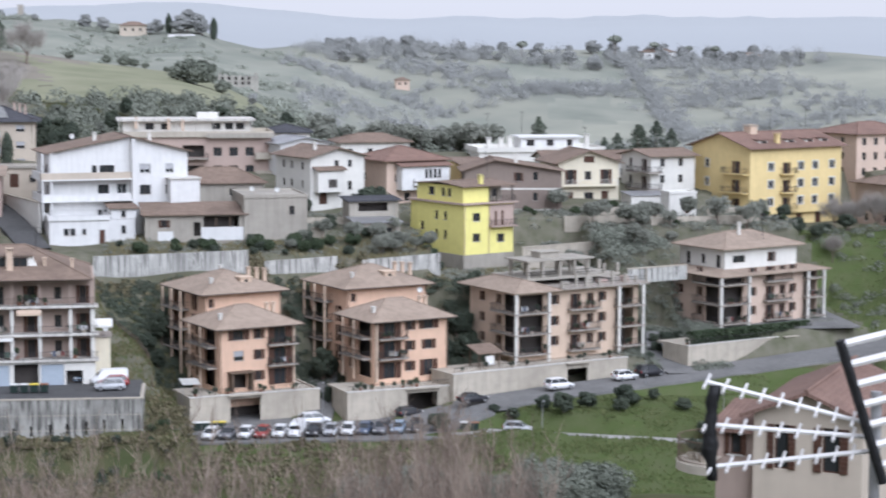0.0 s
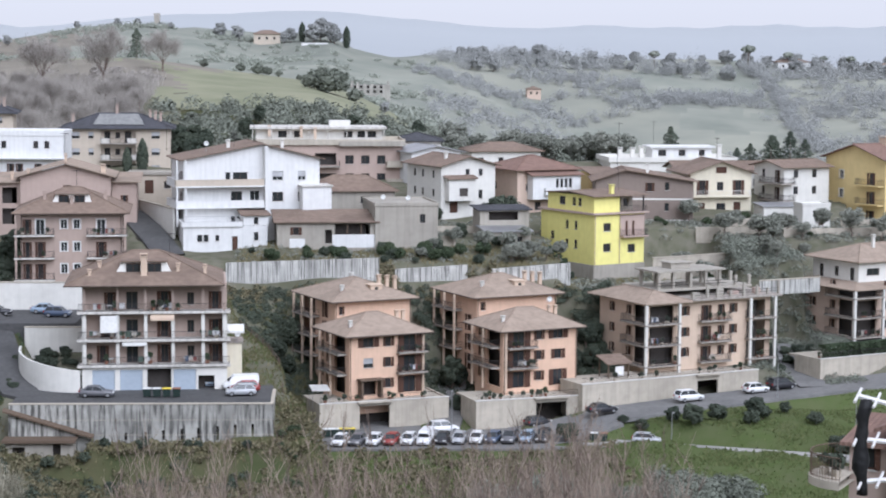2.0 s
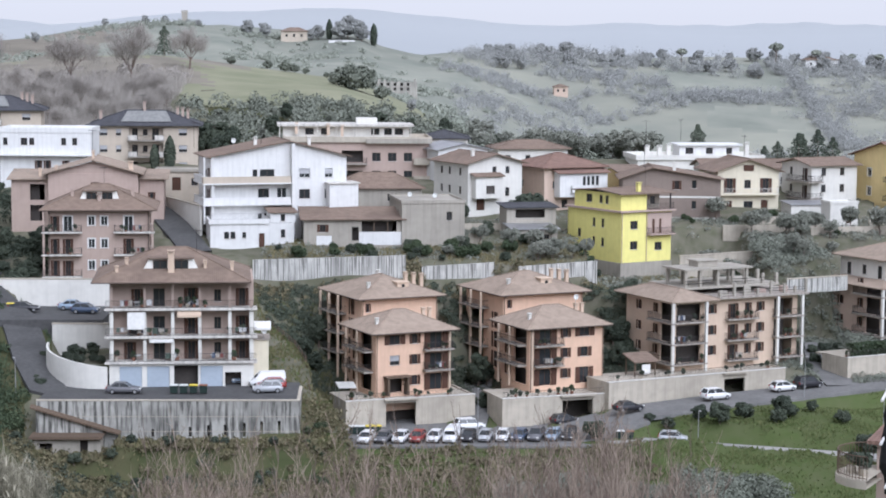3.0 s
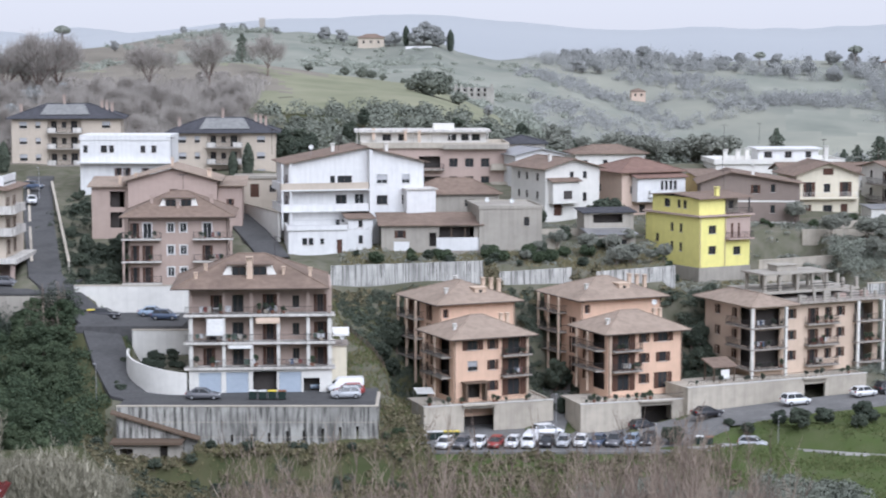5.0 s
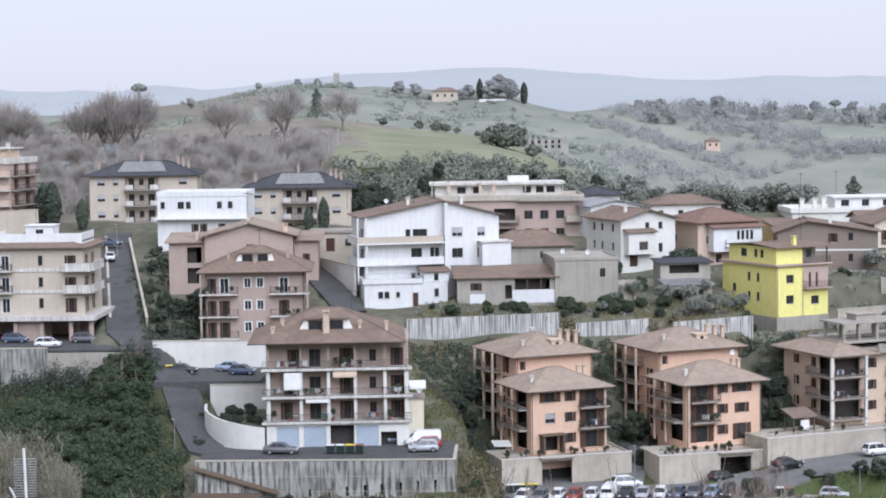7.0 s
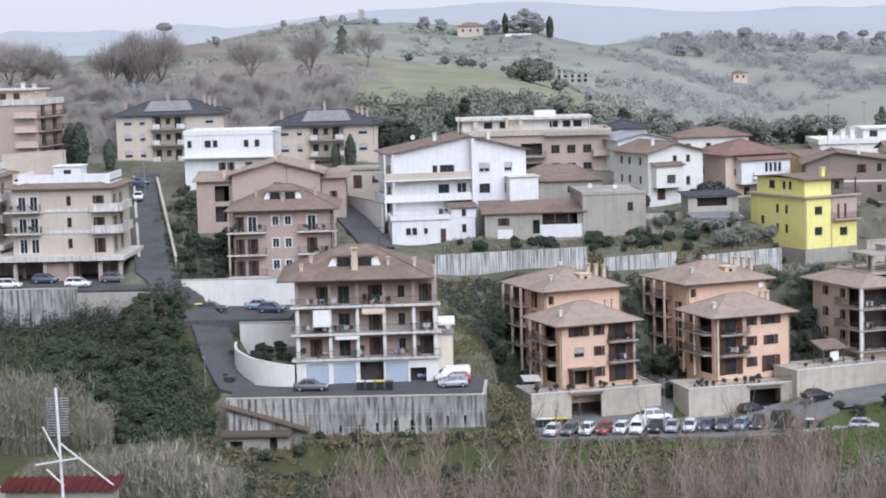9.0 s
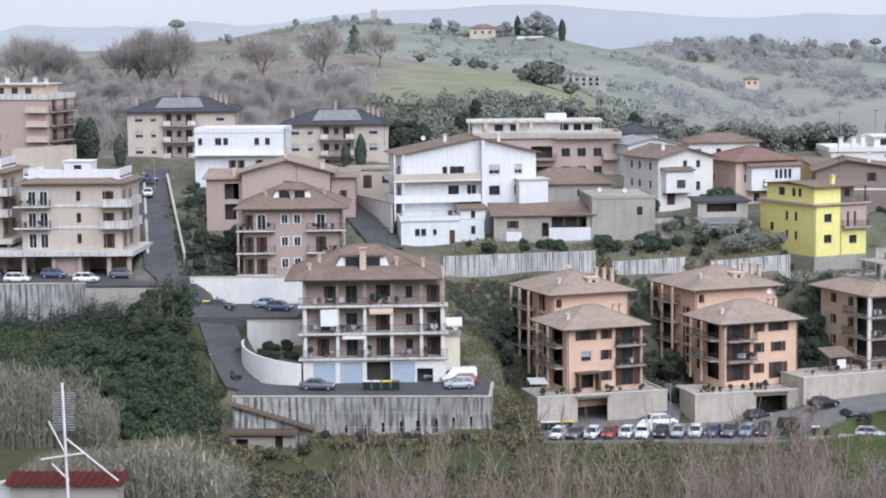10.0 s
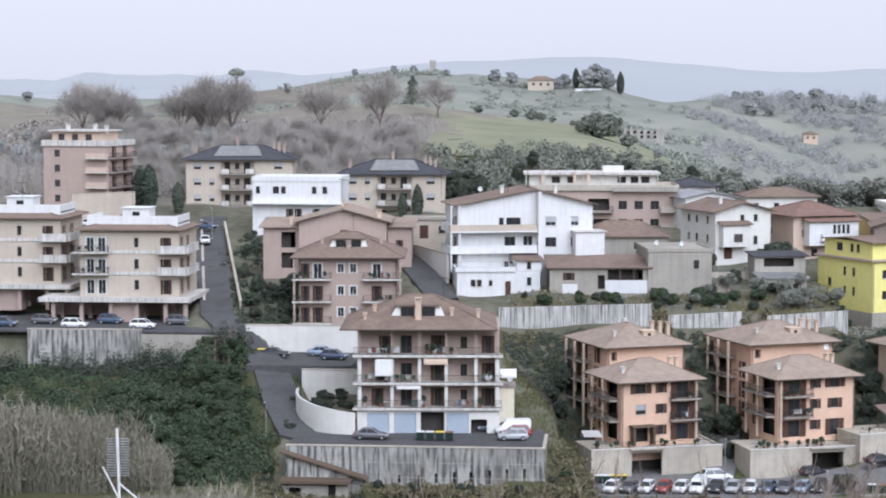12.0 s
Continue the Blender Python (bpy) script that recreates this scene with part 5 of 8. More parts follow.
    simple_house("house", "taupe house behind bare trees at the grassy slope", 124, 346, 24, 25, 16, 12, 9, TAUPE, {"f": grid([2, 5, 8, 11], [2, 5], 1.0, 1.4, "w"), "l": grid([3, 8], [2, 5], 1.0, 1.4, "w")}, "hip", 2.0, 0.8, ROOF)


row_house_h2()


def modern_rear():
    r = simple_house("apartment_building", "flat-roofed rose apartment block with white penthouse and roof terrace", -15.0, 376, 32.3, 3, 27.0, 13, 8.2, BRICKISH,
                     {"f": [(u, v, 1.6, 1.6, "w") for v in (1.2, 4.6) for u in (17, 20, 23)] + [(12.5, v - 0.4, 4.0, 2.2, "o") for v in (1.0, 4.8)] + [(5, 4.6, 1.2, 1.4, "w")]}, "flat", 0.8, 0.5, CONCRETE_PALE, category="apartment building")
    for v in (0.8, 4.2):
        balcony(r, Matrix.Identity(4), 9.5, 15.2, v, 1.4)
        balcony(r, Matrix.Identity(4), 24.0, 27.6, v, 1.4, "solid", CONCRETE_PALE, CONCRETE_PALE)
    shell(r, 24.0, 8.5, 8.4, 11.0, OFFWHITE, {"f": [(u, 9.4, 1.6, 1.2, "w") for u in (5, 8, 17.5, 20, 22)]}, off=(-0.5, 4.0), name="penthouse_wall")
    bm = bmesh.new()
    box(bm, -1.6, 24.3, 2.6, 13.2, 11.0, 11.4)
    part("penthouse_roof", bm, SLABWHITE, r)
    bm = bmesh.new()
    box(bm, 13.5, 17.5, 6, 9, 11.4, 12.5)
    part("lift_cabin", bm, OFFWHITE, r)
    for px in range(8):
        bm = bmesh.new()
        box(bm, -1.2 + px * 3.55, -1.05 + px * 3.55, 2.8, 2.95, 8.7, 11.0)
        part("post", bm, SLABWHITE, r)
    bm = bmesh.new()
    box(bm, 15.0, 27.4, -1.2, 0.3, 8.0, 8.9)
    part("parapet", bm, GREYWALL, r)
    for c in ((8, 2.0, 10.2), (10.6, 1.6, 10.0), (2, 3.0, 10.4)):
        chimney(r, *c, h=1.1, w=0.5, mat=PEACH)
    simple_house("house", "white gabled house end behind the box house", 13.5, 372, 32.8, 20, 10, 10, 6.6, WHITE, {"f": [(4, 3, 1, 1.3, "w")]}, "gable_y", 1.2, 0.7, GREYMETAL)
    simple_house("house", "grey-roofed house beside the rose block", 11.0, 392, 34.0, 0, 9, 9, 6.6, OFFWHITE, {"f": [(3, 3, 1, 1.3, "w")]}, "hip", 1.4, 0.7, ROOF_DARK)
    simple_house("house", "low red-tiled house row on the back street", 26.0, 392, 34.0, 8, 14, 9, 4.6, OFFWHITE, {"f": grid([2, 6, 10], [2], 1, 1.3, "w")}, "hip", 1.5, 0.7, ROOF)
    m = simple_house("apartment_building", "white flat-roofed block with rooftop cabins behind the brown house", 53.0, 388, 29.6, 4, 25.0, 12, 7.2, OFFWHITE, {"f": grid([3, 7, 12, 17, 21], [4.4], 1.2, 1.3, "w")}, "flat", 0.7, 0.4, OFFWHITE, category="apartment building")
    shell(m, 12.0, 6, 7.4, 9.8, WHITE, {"f": [(2, 8.2, 1.6, 1.2, "w"), (6, 8.2, 1.4, 1.2, "w"), (10, 8.2, 1.2, 1.2, "w")]}, off=(9.0, 3.0), name="cabin_wall")
    bm = bmesh.new()
    box(bm, 8.4, 21.6, 2.4, 9.6, 9.8, 10.1)
    part("cabin_roof", bm, WHITE, m)
    for c in ((2.5, 3, 8), (5, 3, 8), (7, 4, 8.2), (22.5, 3, 8.6)):
        chimney(m, *c, h=1.6, w=0.8)
    simple_house("house", "low house with long grey sheet roof behind the cream house", 63.0, 369, 31.5, 4, 24, 9, 5.0, OFFWHITE, {"f": grid([3, 9, 15], [2], 1, 1.3, "w")}, "gable_x", 1.4, 0.7, ROOF)


modern_rear()


def low_white():
    r = simple_house("house", "long low white building with flat roof and raised parapet", -66.5, 366, 33.6, -2, 16.6, 9, 8.9, WHITE,
                     {"f": [(u, 6.6, w, 1.3, "w") for u, w in ((1.0, 0.8), (4.4, 1.2), (5.8, 0.9), (11.6, 0.9), (13.6, 0.9))] + [(u, 2.2, 1.1, 1.6, "s") for u in (7, 8.6, 12)]}, "flat", 0.7, 0.1, WHITE)
    slab(r, -0.3, 16.9, -1.3, 0, 4.9, WHITE)


low_white()


def beige_left(label, x, y, z, yaw):
    r = site("apartment_building", label, x, y, z, yaw, "apartment building")
    w, d, h = 15.4, 13.0, 11.0
    fl = [1.0, 4.2, 7.5]
    ops = []
    for v in fl:
        ops += [(1.6, v, 1.2, 2.2, "wt"), (3.4, v, 1.2, 2.2, "wt"), (8.8, v + 0.7, 0.7, 1.5, "w"), (13.4, v, 1.4, 2.2, "s")]
    side = [(u, v, 1.3, 2.2, "s") for v in fl for u in (2.0, 6.5)]
    shell(r, w, d, 0.4, h, BEIGE, {"f": ops, "r": side, "l": side})
    for v in fl[1:]:
        balcony(r, Matrix.Identity(4), -0.9, 4.6, v, 1.4, "bars", SLABWHITE)
        balcony(r, Matrix.Identity(4), 12.4, w + 1.3, v, 1.3, "solid", SLABWHITE, SLABWHITE)
        balcony(r, face_matrix("r", w, d), 0.0, 8.0, v, 1.5, "solid", SLABWHITE, SLABWHITE)
        bm = bmesh.new()
        box(bm, 4.62, 12.38, -0.1, -0.003, v - 0.25, v + 0.25)
        part("band", bm, SLABWHITE, r)
    slab(r, -6.0, w + 2.0, -2.0, d, 0.6, SLABWHITE, 0.7, "podium_slab")
    columns(r, [-4, 0.4, 5, 9, 13.5, w + 1.2], -1.2, -3.4, -0.1, 0.6, BRICKISH)
    columns(r, [-4, 0.4, 5, 9, 13.5], 4, -3.4, -0.1, 0.6, BRICKISH)
    bm = bmesh.new()
    box(bm, -6, w, 8.0, 8.3, -3.6, -0.1)
    part("back_wall", bm, BRICKISH, r)
    bm = bmesh.new()
    box(bm, 5.0, 9.0, -0.6, 3.0, -3.6, -0.1)
    part("entry_wall", bm, BRICKISH, r)
    part("roof", roof_mesh("hip", w, d, h, 0.9, 1.4), ROOF, r)
    bm = bmesh.new()
    for q in ((0.6, w - 0.6, 2.2, 2.45), (0.6, 0.85, 2.46, d - 2), (w - 0.85, w - 0.6, 2.46, d - 2)):
        box(bm, *q, h + 0.2, h + 1.9)
    box(bm, 0.6, w - 0.6, 2.46, d - 2, h + 0.6, h + 0.8)
    part("roof_terrace", bm, WHITE, r)
    shell(r, 4.2, 4, h + 0.7, h + 3.0, WHITE, {"f": [(2.1, h + 1.7, 1.2, 0.8, "w")]}, off=(6.0, 3.0), name="cabin_wall")
    bm = bmesh.new()
    box(bm, 5.8, 10.4, 2.8, 7.2, h + 3.0, h + 3.15)
    part("cabin_roof", bm, WHITE, r)
    return r


beige_left("beige apartment block with pale balconies above an open parking level", -81.4, 300, 27.2, 0)
beige_left("beige apartment block with white stacked balconies beside its twin", -101.5, 306, 28.5, 0)
tall = simple_house("apartment_building", "tall rose brick apartment block with white balconies and penthouse", -113.5, 392, 36.0, -12, 14.0, 12, 12.2, BRICKISH,
                    {"f": [(3, v, 1.2, 1.4, "w") for v in (1, 4, 7, 10)], "r": [(3, v, 1.4, 2.2, "s") for v in (1, 4, 7, 9.8)] + [(8, v, 1.4, 2.2, "s") for v in (1, 4, 7, 9.8)]}, "flat", 0.9, 0.3, SLABWHITE, category="apartment building")
for v in (1.0, 4.0, 7.0, 9.8):
    balcony(tall, face_matrix("r", 14, 12), 0.5, 11.0, v, 1.4, "bars")
    balcony(tall, Matrix.Identity(4), 9.8, 14.3, v, 1.2, "solid", SLABWHITE, PINK_PALE)
shell(tall, 11, 7, 12.4, 15.0, PEACH, {"f": grid([2, 5, 8], [13.2], 1.4, 1.3, "w")}, off=(1.0, 2.0), name="penthouse_wall")
bm = bmesh.new()
box(bm, 0.4, 12.6, 1.2, 9.6, 15.0, 15.3)
part("penthouse_roof", bm, SLABWHITE, tall)
for c in ((3, 5, 15.4), (9, 5, 15.4), (12, 4, 15.2)):
    chimney(tall, *c, h=0.8, w=0.6)


# ---- retaining walls and paved pads ----
def retaining_wall(name, label, x, y, z, yaw, w, h, mat, slots=(), thick=0.5, coping=True, deep=1.5, rise=0.0):
    """rise: how much higher its far end stands."""
    r = site(name, label, x, y, z, yaw, "retaining wall")
    bm = bmesh.new()
    wall_cells(bm, Matrix.Identity(4), w, -deep, h, thick, [(s - 0.18, s + 0.18, 1.2, 1.2 + q) for s, q in slots])
    for v in bm.verts:
        v.co.z += rise * v.co.x / w
    part("wall", bm, mat, r)
    if slots:
        # Dark sheet added behind the slots to make them look shaded.
        bm = bmesh.new()
        box(bm, 0.2, w - 0.2, thick + 0.25, thick + 0.4, -deep, h - 0.4)
        part("earth_face", bm, DARK, r)
    if coping:
        bm = bmesh.new()
        box(bm, -0.05, w + 0.05, -0.06, thick + 0.06, h, h + 0.14)
        for v in bm.verts:
            v.co.z += rise * v.co.x / w
        part("coping", bm, CONCRETE_PALE, r)
    return r


bw = retaining_wall("retaining_wall", "tall streaked grey concrete retaining wall below the parking terrace", -41.2, 249.0, 8.6, 0, 33.0, 5.8, CONCRETE,
                    [(14.5, 1.0), (17.0, 1.1), (19.2, 1.3), (21.5, 1.5), (23.6, 1.6), (26.0, 1.8), (28.2, 2.0), (30.4, 2.1)])
# joints of the formwork
for z in (1.9, 3.8):
    bm = bmesh.new()
    box(bm, 0.05, 32.95, -0.03, -0.002, z, z + 0.05)
    part("joint", bm, CONCRETE_PALE, bw)
retaining_wall("retaining_wall", "streaked grey concrete end wall of the parking terrace", -8.24, 249.52, 8.6, 90, 10, 5.78, CONCRETE)
retaining_wall("retaining_wall", "long concrete wall with dark water streaks above the bank", -17.3, 306.0, 23.4, 0, 23.5, 2.55, DRIPPED, deep=4.0, rise=0.8, coping=False)
retaining_wall("retaining_wall", "stained concrete wall half hidden by bushes", 8.7, 306.0, 22.6, 0, 11.2, 2.4, DRIPPED, deep=3.0, rise=0.7, coping=False)
retaining_wall("retaining_wall", "stained concrete wall below the lemon house", 24.0, 306.0, 22.9, 0, 11.8, 2.2, DRIPPED, deep=3.0, rise=0.9, coping=False)
retaining_wall("retaining_wall", "pale terrace wall beside the lemon house", 50.8, 319, 22.6, 4, 13.0, 2.7, CONCRETE_PALE, rise=0.8)
retaining_wall("retaining_wall", "pale concrete wall on the slope behind the villa", 64.8, 302.5, 21.7, 4, 9.5, 1.9, DRIPPED, deep=0.3, rise=0.5)
retaining_wall("retaining_wall", "white plastered wall along the upper parking bay", -54.2, 291.6, 21.0, 0, 17.5, 3.6, OFFWHITE)
retaining_wall("retaining_wall", "grey concrete wall under the open parking level", -86.0, 287.2, 19.0, 2, 17.0, 5.2, CONCRETE)
retaining_wall("retaining_wall", "grey wall half hidden by thicket below the parking level", -68.9, 287.2, 19.0, 0, 13.3, 4.6, GREYWALL, coping=False)
retaining_wall("retaining_wall", "pale stone wall along the steep lane", -34.6, 342, 30.0, -68, 21, 2.8, OFFWHITE, thick=0.4, deep=2.0)
retaining_wall("retaining_wall", "rendered pale wall beside the upper bay", -43.4, 276.4, 14.0, 0, 8.4, 6.2, OFFWHITE)
retaining_wall("retaining_wall", "rose garden wall beside the tall block", -104, 378, 35.5, 50, 15, 3.6, BEIGE)

retaining_wall("street_wall", "low grey wall along the climbing street beside the gardens", -57.0, 303.5, 25.9, 103, 70, 1.0, GREYWALL, thick=0.3, deep=1.6, rise=7.6)
retaining_wall("street_wall", "low grey wall along the climbing street below the beige block", -63.2, 306, 25.9, 102, 72, 0.8, GREYWALL, thick=0.3, deep=1.6, rise=7.8)
for x, y, yaw, w in ((56, 327, 8, 16), (60, 332, 6, 18), (74, 328, 10, 20), (86, 337, 12, 12), (66, 338, 8, 9), (10, 322, 6, 9), (13, 330, 5, 12)):
    retaining_wall("terrace_wall", "low dry-stone terrace wall between olive trees", x, y, gz(x, y) - 0.1, yaw, w, 1.5, CONCRETE_PALE, thick=0.4, coping=False, deep=1.2)

# curved white wall at the entrance of the large block
cw = site("curved_wall", "curved white plastered wall beside the entrance ramp", -33.3, 256.6, 14.5, 0, "wall")
bm = bmesh.new()
prev = None
for i in range(19):
    a = radians(90 * i / 18)
    hgt = 2.9 + 1.6 * (1 - i / 18)
    p = Vector((-9.4 + 9.4 * (1 - math.cos(a)), 11.0 - 11.0 * math.sin(a), 0))
    q = p + Vector((math.cos(a) * 0.3, math.sin(a) * 0.3, 0))
    ring = [bm.verts.new(p + Vector((0, 0, -1))), bm.verts.new(p + Vector((0, 0, hgt))), bm.verts.new(q + Vector((0, 0, hgt))), bm.verts.new(q + Vector((0, 0, -1)))]
    if prev:
        for k in range(4):
            bm.faces.new((prev[k], prev[(k + 1) % 4], ring[(k + 1) % 4], ring[k]))
    else:
        bm.faces.new(ring)
    prev = ring
bm.faces.new(prev[::-1])
bmesh.ops.recalc_face_normals(bm, faces=bm.faces)
part("wall", bm, OFFWHITE, cw)


def pad(name, label, x0, x1, y0, y1, z, mat, thick=0.35):
    bm = bmesh.new()
    box(bm, x0, x1, y0, y1, z - thick, z)
    bmesh.ops.bevel(bm, geom=bm.edges[:], offset=0.04, segments=1, affect="EDGES")
    return tagged(mesh_ob(name, bm, mat), label, "pavement", kind="structure")


pad("parking_pavement", "dark asphalt forecourt of the large block", -41.0, -8.6, 249.6, 262, 14.56, ASPHALT, 1.0)
pad("street_parking", "worn grey asphalt with a row of parked cars", -6, 32, 259.4, 282, 6.5, ASPHALT_PALE)
pad("upper_parking", "asphalt parking level under the beige blocks", -104, -55.5, 288.0, 312, 24.0, ASPHALT)
pad("bay_pavement", "dark asphalt bay by the white wall", -51.5, -36.5, 277.2, 291.4, 20.7, ASPHALT, 5.5)
pad("garden_terrace", "weedy earth terrace inside the curved white wall", -40.6, -33.6, 262.4, 275.8, 16.9, EARTH, 1.2)
pad("villa_garden", "paved yard of the pale pink villa", 74, 101, 299, 320, 14.8, ASPHALT_PALE)

# ruined lean-to at the foot of the wall
lt = site("shed", "derelict lean-to with sloping plank roof against the concrete wall", -41.2, 246.0, 8.2, 0, "shed")
shell(lt, 8.4, 2.6, -2, 2.2, GREYWALL, {"f": [(1.6, 0.3, 1.6, 1.1, "o"), (6.3, -0.2, 1.0, 2.0, "o")]})
bm = bmesh.new()
vs = [bm.verts.new(p) for p in ((-0.6, 1.6, 5.7), (-0.6, 2.7, 5.9), (10.6, 2.7, 2.5), (10.6, 1.6, 2.3))]
ws = [bm.verts.new(v.co - Vector((0, 0, 0.22))) for v in vs]
bm.faces.new(vs)
bm.faces.new(ws[::-1])
for i in range(4):
    bm.faces.new((vs[i], ws[i], ws[(i + 1) % 4], vs[(i + 1) % 4]))
bmesh.ops.recalc_face_normals(bm, faces=bm.faces)
part("ramp", bm, TIMBER, lt, "sloping dark plank ramp")
bm = bmesh.new()
box(bm, -0.4, 8.7, -0.7, 2.6, 2.2, 2.34)
box(bm, -0.4, 8.7, -0.74, -0.66, 2.02, 2.36)
part("roof", bm, TIMBER, lt, "flat weathered plank roof")
bm = bmesh.new()
for a, b in (((0, 4.9), (8.4, 2.4)),):
    v4 = [bm.verts.new(p) for p in ((0.05, 2.2, 2.34), (8.3, 2.2, 2.34), (8.3, 2.2, 2.7), (0.05, 2.2, 5.2))]
    w4 = [bm.verts.new(v.co + Vector((0, 0.25, 0))) for v in v4]
    bm.faces.new(v4)
    bm.faces.new(w4[::-1])
    for i in range(4):
        bm.faces.new((v4[i], w4[i], w4[(i + 1) % 4], v4[(i + 1) % 4]))
bmesh.ops.recalc_face_normals(bm, faces=bm.faces)
part("upper_wall", bm, CONCRETE, lt)


# ---- plants ----
def leaf_material(name, color, second):
    m = bpy.data.materials.new(name)
    m.use_nodes = True
    n, l = m.node_tree.nodes, m.node_tree.links
    b = n["Principled BSDF"]
    b.inputs["Roughness"].default_value = 0.75
    b.inputs["Specular IOR Level"].default_value = 0.15
    geo = n.new("ShaderNodeNewGeometry")
    oi = n.new("ShaderNodeObjectInfo")
    add = n.new("ShaderNodeMath")
    add.operation = "MULTIPLY_ADD"
    add.inputs[1].default_value, add.inputs[2].default_value = 0.65, 0.0
    l.new(geo.outputs["Random Per Island"], add.inputs[0])
    add2 = n.new("ShaderNodeMath")
    add2.operation = "MULTIPLY_ADD"
    add2.inputs[1].default_value = 0.45
    l.new(oi.outputs["Random"], add2.inputs[0])
    l.new(add.outputs[0], add2.inputs[2])
    mx = n.new("ShaderNodeMix")
    mx.data_type = "RGBA"
    mx.inputs["A"].default_value, mx.inputs["B"].default_value = (*color, 1), (*second, 1)
    l.new(add2.outputs[0], mx.inputs["Factor"])
    l.new(mx.outputs["Result"], b.inputs["Base Color"])
    return m


LEAF_DARK = leaf_material("dark_evergreen_leaves", (0.042, 0.054, 0.042), (0.095, 0.11, 0.078))
LEAF_GREEN = leaf_material("green_leaves", (0.036, 0.053, 0.031), (0.085, 0.107, 0.06))
LEAF_OLIVE = leaf_material("olive_grey_leaves", (0.15, 0.16, 0.13), (0.29, 0.295, 0.25))
# Twig tones lightened to take in the haze over the bare wood.
LEAF_DRY = leaf_material("hazed_winter_twigs", (0.25, 0.228, 0.205), (0.40, 0.37, 0.335))
# Far crowns lightened towards grey, so their colour carries the haze.
LEAF_FAR = leaf_material("hazed_bare_wood", (0.265, 0.272, 0.265), (0.37, 0.374, 0.36))
LEAF_DRYGREEN = leaf_material("dry_bramble_leaves", (0.07, 0.075, 0.04), (0.20, 0.17, 0.105))
# Leaf tone lifted to put haze over the field trees; brambles share it.
LEAF_FIELD = leaf_material("hazed_field_leaves", (0.12, 0.133, 0.105), (0.215, 0.228, 0.185))
# Green raised well above leaf tone, paled as haze would pale it.
LEAF_FARGREEN = leaf_material("hazed_far_trees", (0.22, 0.24, 0.205), (0.34, 0.355, 0.30))
REED = leaf_material("dry_reeds", (0.085, 0.08, 0.052), (0.35, 0.325, 0.25))
BLADE = leaf_material("grass_blades", (0.055, 0.09, 0.025), (0.14, 0.15, 0.065))
BLADE_DRY = leaf_material("dry_grass_blades", (0.10, 0.10, 0.05), (0.21, 0.18, 0.10))
BARK = material("grey_bark", (0.19, 0.145, 0.12), 0.9, (0.12, 0.09, 0.075), 6.0, 0.7, 0.2, 0.3)
STEM = material("pale_bare_stems", (0.32, 0.26, 0.21), 0.9, (0.20, 0.15, 0.115), 2.0, 0.8, 0.3, 0.2)


def quads_mesh(name, centres, normals, sizes, mat, aspect=1.0):
    """Many small leaves as one mesh: a bent quad at each centre."""
    c, nrm = np.asarray(centres), np.asarray(normals)
    k = len(c)
    nrm = nrm / (np.linalg.norm(nrm, axis=1, keepdims=True) + 1e-9)
    rnd = np.random.normal(size=(k, 3))
    a = np.cross(nrm, rnd)
    a /= np.linalg.norm(a, axis=1, keepdims=True) + 1e-9
    b = np.cross(nrm, a)
    s = np.asarray(sizes)[:, None]
    v = np.stack([c - a * s - b * s * aspect, c + a * s * 0.9 - b * s * aspect * 0.8, c + a * s + b * s * aspect, c - a * s * 0.8 + b * s * aspect * 0.9 + nrm * s * (0.4 * min(1.0, aspect * 1.5))], 1).reshape(-1, 3)
    f = np.arange(4 * k).reshape(k, 4)
    me = bpy.data.meshes.new(name)
    me.from_pydata(v.tolist(), [], f.tolist())
    me.materials.append(mat)
    return me


def crown_points(rng, lumps, spread, flat, lump_r, per):
    """Leaves on the outsides of uneven lumps."""
    cs, ns = [], []
    lumps, lump_r = int(lumps * 1.5), lump_r * 0.82
    for i in range(lumps):
        d = rng.normal(size=3)
        d /= np.linalg.norm(d)
        p = d * spread * rng.uniform(0.35, 1.0) ** 0.6 * np.array([1, 1, flat])
        r = lump_r * rng.uniform(0.55, 1.25)
        n = rng.normal(size=(per, 3))
        n /= np.linalg.norm(n, axis=1, keepdims=True)
        q = p + n * (r * rng.uniform(0.7, 1.08, size=(per, 1))) * np.array([1, 1, 0.8])
        cs.append(q)
        ns.append(n + rng.normal(size=(per, 3)) * 0.5)
    return np.concatenate(cs), np.concatenate(ns)


def trunk_bm(rng, h, r, limbs=5, top=0.6, spread=0.5):
    bm = bmesh.new()
    p = Vector((0, 0, -0.5))
    for i in range(4):
        q = Vector((rng.normal() * 0.04 * h, rng.normal() * 0.04 * h, h * top * (i + 1) / 4))
        bar(bm, p, q, r * (1 - i * 0.2), 6, r * (0.8 - i * 0.2))
        p = q
    for i in range(limbs):
        z = h * top * rng.uniform(0.4, 1.0)
        a = rng.uniform(0, math.tau)
        e = Vector((math.cos(a) * h * spread * rng.uniform(0.5, 1), math.sin(a) * h * spread * rng.uniform(0.5, 1), z + h * rng.uniform(0.15, 0.35)))
        bar(bm, (0, 0, z * 0.9), e, r * 0.4, 5, r * 0.12)
    return bm


